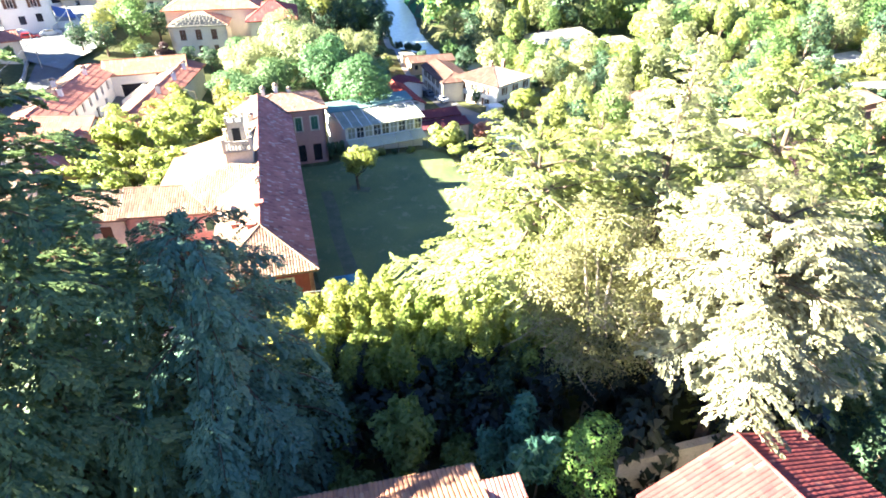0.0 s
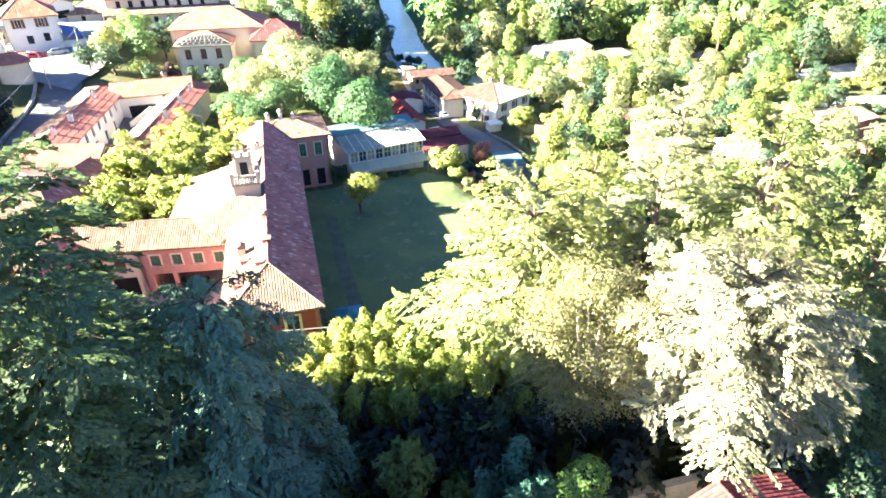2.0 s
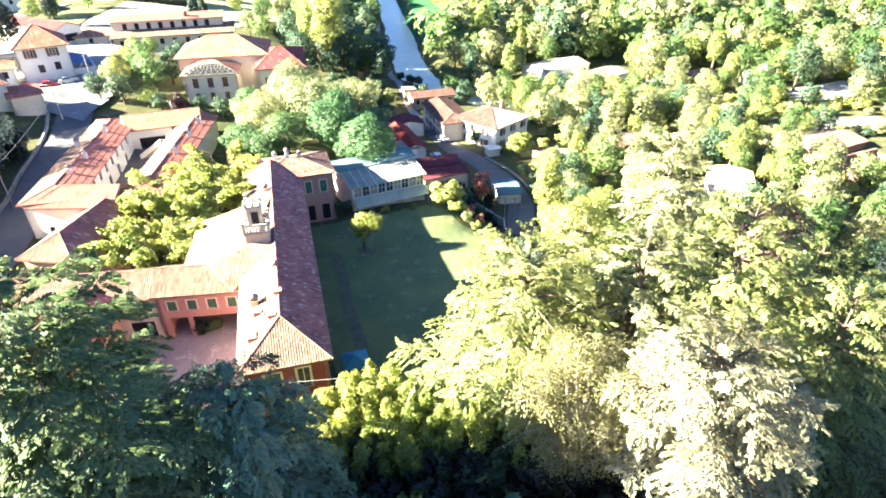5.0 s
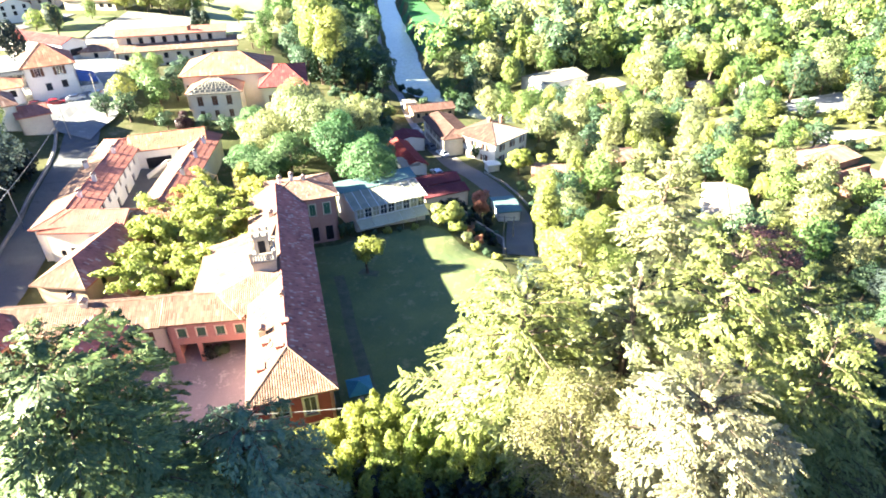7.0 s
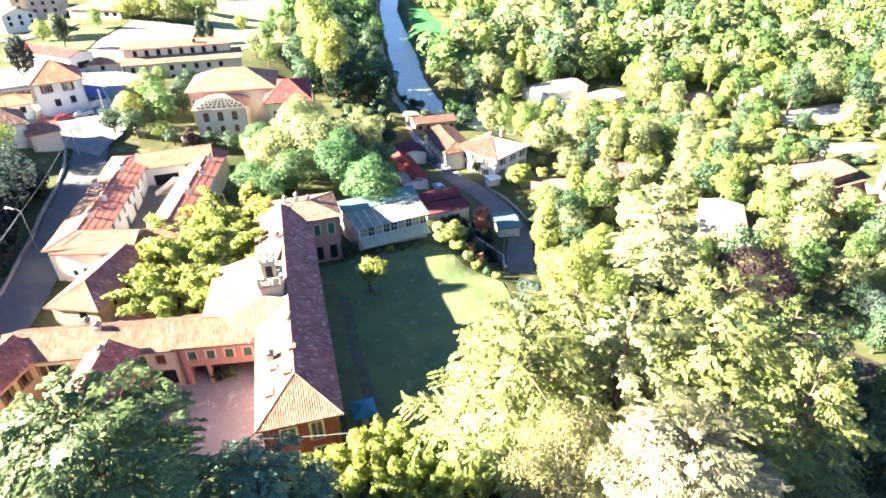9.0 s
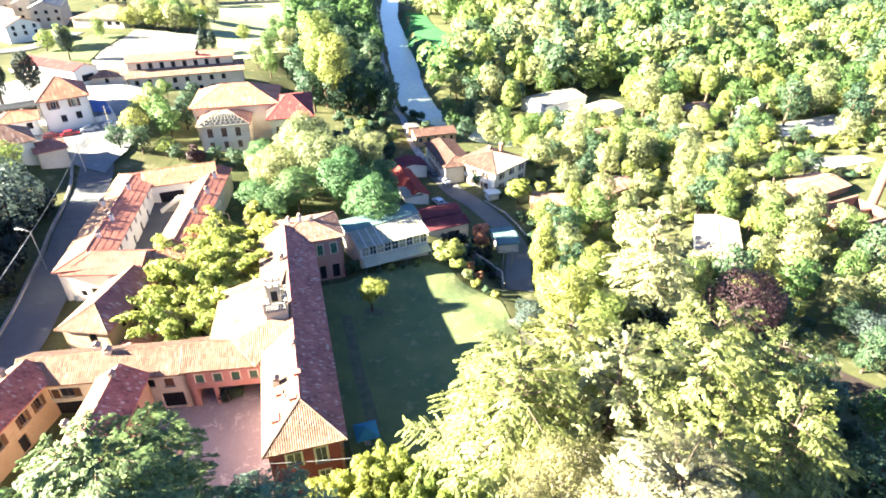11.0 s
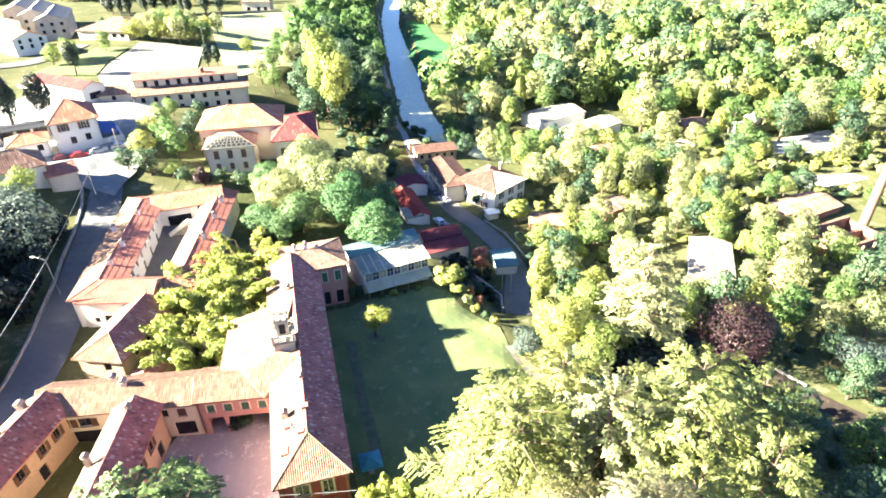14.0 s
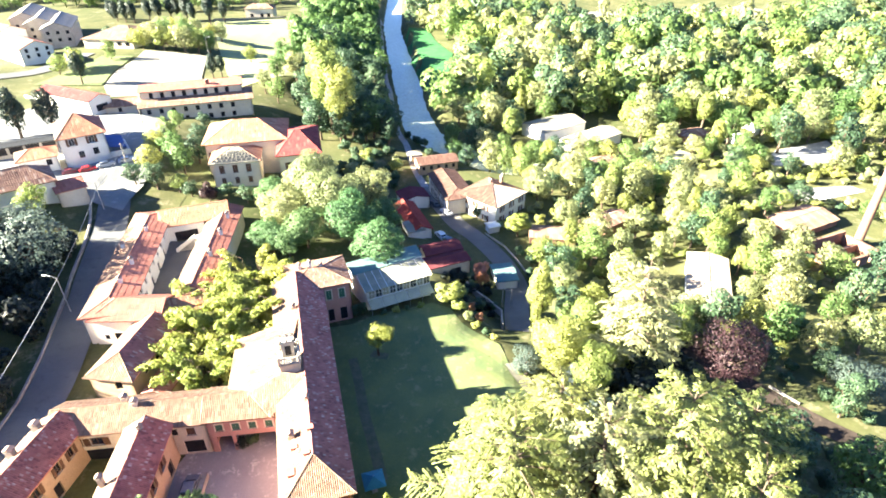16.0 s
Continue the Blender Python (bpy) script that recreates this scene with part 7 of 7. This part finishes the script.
# ---- small things ----
def car(label, paint, x, y, deg, kind="hatchback"):
    """A parked car: body, cabin glass, bumpers, lamps and four wheels with rims."""
    z = gz(x, y) + 0.2
    root = empty("car", (x, y, z), label, "car", "parked cars")
    m = pose(x, y, z, 0, 0, deg)
    L, W = 4.0, 1.7
    prof = [(-2.0, 0.35), (-2.02, 0.75), (-1.85, 0.95), (-1.45, 1.0), (-1.15, 1.42), (0.35, 1.46), (0.95, 1.0), (1.75, 0.86), (2.0, 0.65), (2.0, 0.35)]
    s = Soup()
    n = len(prof)
    rows = []
    for v, pinch in ((-W / 2, 0.12), (-W / 2 + 0.02, 0.0), (W / 2 - 0.02, 0.0), (W / 2, 0.12)):
        rows.append([m @ Vector((u, (v if h < 1.05 else v * 0.82), h - (0.03 if pinch else 0.0))) for u, h in prof])
    v = [p for r in rows for p in r]
    f = [(r * n + i, r * n + (i + 1) % n, (r + 1) * n + (i + 1) % n, (r + 1) * n + i) for r in range(3) for i in range(n)]
    f += [tuple(range(n))[::-1], tuple(range(3 * n, 4 * n))]
    body = part("body", v, f, paint, root)
    g = Soup()
    for a, b, c, d in (((-1.48, 1.03), (-1.2, 1.38), 0.66, 0.62), ((0.9, 1.05), (0.42, 1.42), 0.66, 0.62)):
        k = [m @ Vector((a[0] + (0.03 if a[0] > 0 else -0.03), -c, a[1])), m @ Vector((a[0] + (0.03 if a[0] > 0 else -0.03), c, a[1])), m @ Vector((b[0] + (0.03 if a[0] > 0 else -0.03), d, b[1])), m @ Vector((b[0] + (0.03 if a[0] > 0 else -0.03), -d, b[1]))]
        Soup().add(k + [q - Vector((0, 0, 0.02)) for q in k], [(0, 1, 2, 3), (7, 6, 5, 4), (0, 4, 5, 1), (1, 5, 6, 2), (2, 6, 7, 3), (3, 7, 4, 0)]).part("windscreen" if a[0] > 0 else "rear_window", M_GLASS, body)
    for side in (-1, 1):
        Soup().box(-1.15, 0.55, side * 0.80 - 0.02, side * 0.80 + 0.02, 1.04, 1.34, m).part("side_window", M_GLASS, body)
        Soup().box(1.92, 2.03, side * 0.6 - 0.16, side * 0.6 + 0.16, 0.62, 0.76, m).part("headlight", M_WHITEPAINT, body)
        for u in (-1.25, 1.25):
            w = Soup().tube([m @ Vector((u, side * 0.70, 0.3)), m @ Vector((u, side * 0.88, 0.3))], [0.31, 0.31], 14).part("wheel", M_DARK, root)
            Soup().tube([m @ Vector((u, side * 0.87, 0.3)), m @ Vector((u, side * 0.895, 0.3))], [0.19, 0.17], 10).part("rim", M_METAL, w)
    return root


P_RED = surface("red_car_paint", (0.42, 0.02, 0.025), (0.50, 0.03, 0.035), 0.5, 3.0, 0.25, 0.0, 0.6)
P_WINE = surface("wine_car_paint", (0.16, 0.015, 0.03), (0.20, 0.02, 0.04), 0.5, 3.0, 0.25, 0.0, 0.6)
P_SILVER = surface("silver_car_paint", (0.46, 0.48, 0.50), (0.55, 0.57, 0.60), 0.5, 3.0, 0.3, 0.0, 0.6)
P_GREY = surface("grey_car_paint", (0.14, 0.16, 0.19), (0.18, 0.20, 0.23), 0.5, 3.0, 0.25, 0.0, 0.6)
P_WHITE = surface("white_car_paint", (0.70, 0.70, 0.70), (0.76, 0.76, 0.76), 0.5, 3.0, 0.3, 0.0, 0.6)
car("dark wine-red car parked before the white house", P_WINE, -91.6, 124.4, 34)
car("bright red car parked before the white house", P_RED, -88.2, 125.8, 34)
car("silver car parked before the white house", P_SILVER, -84.7, 128.0, 34)
car("silver-grey car parked by the yard wall", P_SILVER, -80.8, 130.6, 30)
car("dark grey car parked in the lane", P_GREY, -3.6, 138.6, 118)
car("white car parked in the lane", P_WHITE, -0.4, 132.8, 122)
car("white car parked beside the workshop", P_WHITE, -1.6, 118.4, 118)
car("dark car parked beside the workshop", P_GREY, 0.3, 115.0, 118)
car("grey car standing in the farm yard", P_GREY, -49.2, 90.5, 70)
car("silver car parked by the village wall", P_SILVER, -104, 118, 34)
car("dark car parked behind the white house", P_GREY, -108, 121.5, 34)


def lamp_post(x, y, height, arm, label="grey street lamp on a tall pole", double=False):
    z = gz(x, y)
    root = empty("street_lamp", (x, y, z), label, "street lamp", "street lamps")
    Soup().tube([(x, y, z - 0.5), (x, y, z + height * 0.5), (x, y, z + height)], [0.11, 0.08, 0.06], 8).part("pole", M_METAL, root)
    for sgn in ((1, -1) if double else (1,)):
        a = Vector(arm) * sgn
        Soup().tube([(x, y, z + height - 0.1), (x + a.x * 0.5, y + a.y * 0.5, z + height + 0.25), (x + a.x, y + a.y, z + height + 0.3)], [0.04, 0.04, 0.04], 6).part("arm", M_METAL, root)
        Soup().box(-0.35, 0.35, -0.13, 0.13, -0.05, 0.08, pose(x + a.x * 1.15, y + a.y * 1.15, z + height + 0.3, 0, 0, math.degrees(math.atan2(a.y, a.x)))).part("lamp_head", M_WHITEPAINT, root)
    return root


lamp_post(-66.0, 76.5, 7.5, (-1.9, 0.3, 0))
lamp_post(-76.5, 109.5, 7.0, (-1.6, 0.2, 0))
lamp_post(-110, 265, 9.0, (1.5, 0.0, 0))


def utility_pole(x, y, height, arms, label, top=None):
    z = gz(x, y)
    root = empty("utility_pole", (x, y, z), label, "pole")
    Soup().tube([(x, y, z - 0.5), (x, y, z + height)], [0.15, 0.1], 8).part("pole", M_STONE, root)
    for (dx, dy), h in arms:
        Soup().tube([(x - dx, y - dy, z + h), (x + dx, y + dy, z + h)], [0.05, 0.05], 6).part("crossarm", M_STONE, root)
    return root


utility_pole(11.3, 92.0, 4.6, [((1.7, -0.35), 4.3)], "grey concrete twin pole with crossarm by the lane")
utility_pole(13.0, 91.6, 4.6, [((0.5, 0.1), 4.4)], "grey concrete pole beside the lane")
utility_pole(-85.0, 150.0, 7.0, [((0.5, 0.1), 6.7)], "pale roadside pole carrying cables")
utility_pole(-79.0, 127.0, 7.5, [((0.5, 0.1), 7.2)], "pale roadside pole carrying cables")


def cable(points, sag, label, r=0.025):
    pts = []
    for a, b in zip(points[:-1], points[1:]):
        a, b = Vector(a), Vector(b)
        for i in range(12):
            f = i / 12
            p = a.lerp(b, f)
            p.z -= sag * 4 * f * (1 - f)
            pts.append(p)
    pts.append(Vector(points[-1]))
    ob = Soup().tube(pts, [r] * len(pts), 5).part("cable", M_METAL)
    return tagged(ob, label, "cable")


cable([(-66.0, 76.5, 9.8), (-58.5, 44.0, 9.0)], 0.5, "pale overhead cable along the village road", 0.05)
cable([(-66.0, 76.5, 9.8), (-76.5, 109.5, 11.0), (-79.0, 127.0, 13.5), (-85.0, 150.0, 15.5)], 0.5, "pale overhead cable along the village road", 0.04)
cable([(-18.6, 36.2, 6.0), (-9.5, 36.6, 6.4)], 0.1, "white cable strung before the villa's end wall", 0.035)

# parasol at the villa's corner
par = empty("parasol", (-9.2, 43.6, 0), "square blue-green garden parasol beside the villa", "parasol")
PM = pose(-9.2, 43.6, 0, 0, 0, 18)
k = [PM @ Vector(q) for q in ((-1.35, -1.35, 2.2), (1.35, -1.35, 2.2), (1.35, 1.35, 2.2), (-1.35, 1.35, 2.2), (0, 0, 2.95))]
for i in range(4):
    a, b, c = k[i], k[(i + 1) % 4], k[4]
    d = Vector((0, 0, 0.03))
    Soup().add([a, b, c, a - d, b - d, c - d], [(0, 1, 2), (5, 4, 3), (0, 3, 4, 1)]).part("canopy_panel", M_PARASOL, par)
Soup().tube([PM @ Vector((0, 0, 0.1)), PM @ Vector((0, 0, 3.05))], [0.035, 0.03], 8).part("pole", M_METAL, par)
Soup().box(-0.35, 0.35, -0.35, 0.35, 0.05, 0.14, PM).part("base", M_STONE, par)

# walls and kerbs along the village road
def low_wall(name, label, line, height, thick, mat, base=None):
    s = Soup()
    pts = [Vector((x, y)) for x, y in line]
    for a, b in zip(pts[:-1], pts[1:]):
        n = max(1, int((b - a).length / 3))
        for i in range(n):
            p, q = a.lerp(b, i / n), a.lerp(b, (i + 1) / n)
            d = (q - p).normalized()
            w = Vector((-d.y, d.x)) * thick / 2
            z0, z1 = gz(p.x, p.y), gz(q.x, q.y)
            v = [(p.x + w.x, p.y + w.y, z0 - 0.6), (p.x - w.x, p.y - w.y, z0 - 0.6), (q.x - w.x, q.y - w.y, z1 - 0.6), (q.x + w.x, q.y + w.y, z1 - 0.6)]
            v += [(v[0][0], v[0][1], z0 + height), (v[1][0], v[1][1], z0 + height), (v[2][0], v[2][1], z1 + height), (v[3][0], v[3][1], z1 + height)]
            s.add(v, [(0, 1, 2, 3)[::-1], (4, 5, 6, 7), (0, 1, 5, 4), (2, 3, 7, 6), (1, 2, 6, 5), (3, 0, 4, 7)])
    ob = s.part(name, mat)
    return tagged(ob, label, "wall", kind="structure")


low_wall("road_wall", "low pale stone wall along the village road", [(-61.5, 50), (-62.3, 56), (-65, 66), (-69.5, 82), (-74, 96), (-77.8, 106), (-81, 113), (-86, 116.5)], 0.7, 0.35, M_STONE)
low_wall("garden_wall", "old brick garden wall at the road bend", [(-61.5, 50), (-66, 48), (-70, 44), (-72, 38)], 1.0, 0.35, M_BRICK)
low_wall("lane_wall", "grey retaining wall below the lawn beside the lane", [(10.5, 82), (10.8, 88), (8.5, 92), (4, 96)], 1.6, 0.35, M_STONE)
low_wall("lane_fence_wall", "low grey wall bordering the lane", [(17.5, 92), (19, 101), (14, 116), (9.5, 122)], 0.4, 0.25, M_STONE)
low_wall("field_wall", "pale wall at the far end of the playing field", [(-141, 358), (-91, 367)], 1.6, 0.4, M_PALE)
low_wall("drive_wall", "low grey kerb wall beside the shady drive", [(53, 66.3), (56, 62.5)], 0.35, 0.25, M_STONE)
low_wall("street_parapet", "white parapet along the upper village street", [(-150, 196), (-132, 186), (-128, 200)], 1.0, 0.35, M_WHITE)

# courtyard things
car("dark blue car parked in the courtyard shade", P_GREY, -32.5, 43.2, 95)
planted(BUSH[2], -26.9, 50.9, 0.05, 0.5, 0.5, 1.0)
low_wall("courtyard_hedge_wall", "low mossy wall beside the barn", [(-30.8, 38.5), (-31.4, 45.5)], 0.9, 0.7, M_STONE)
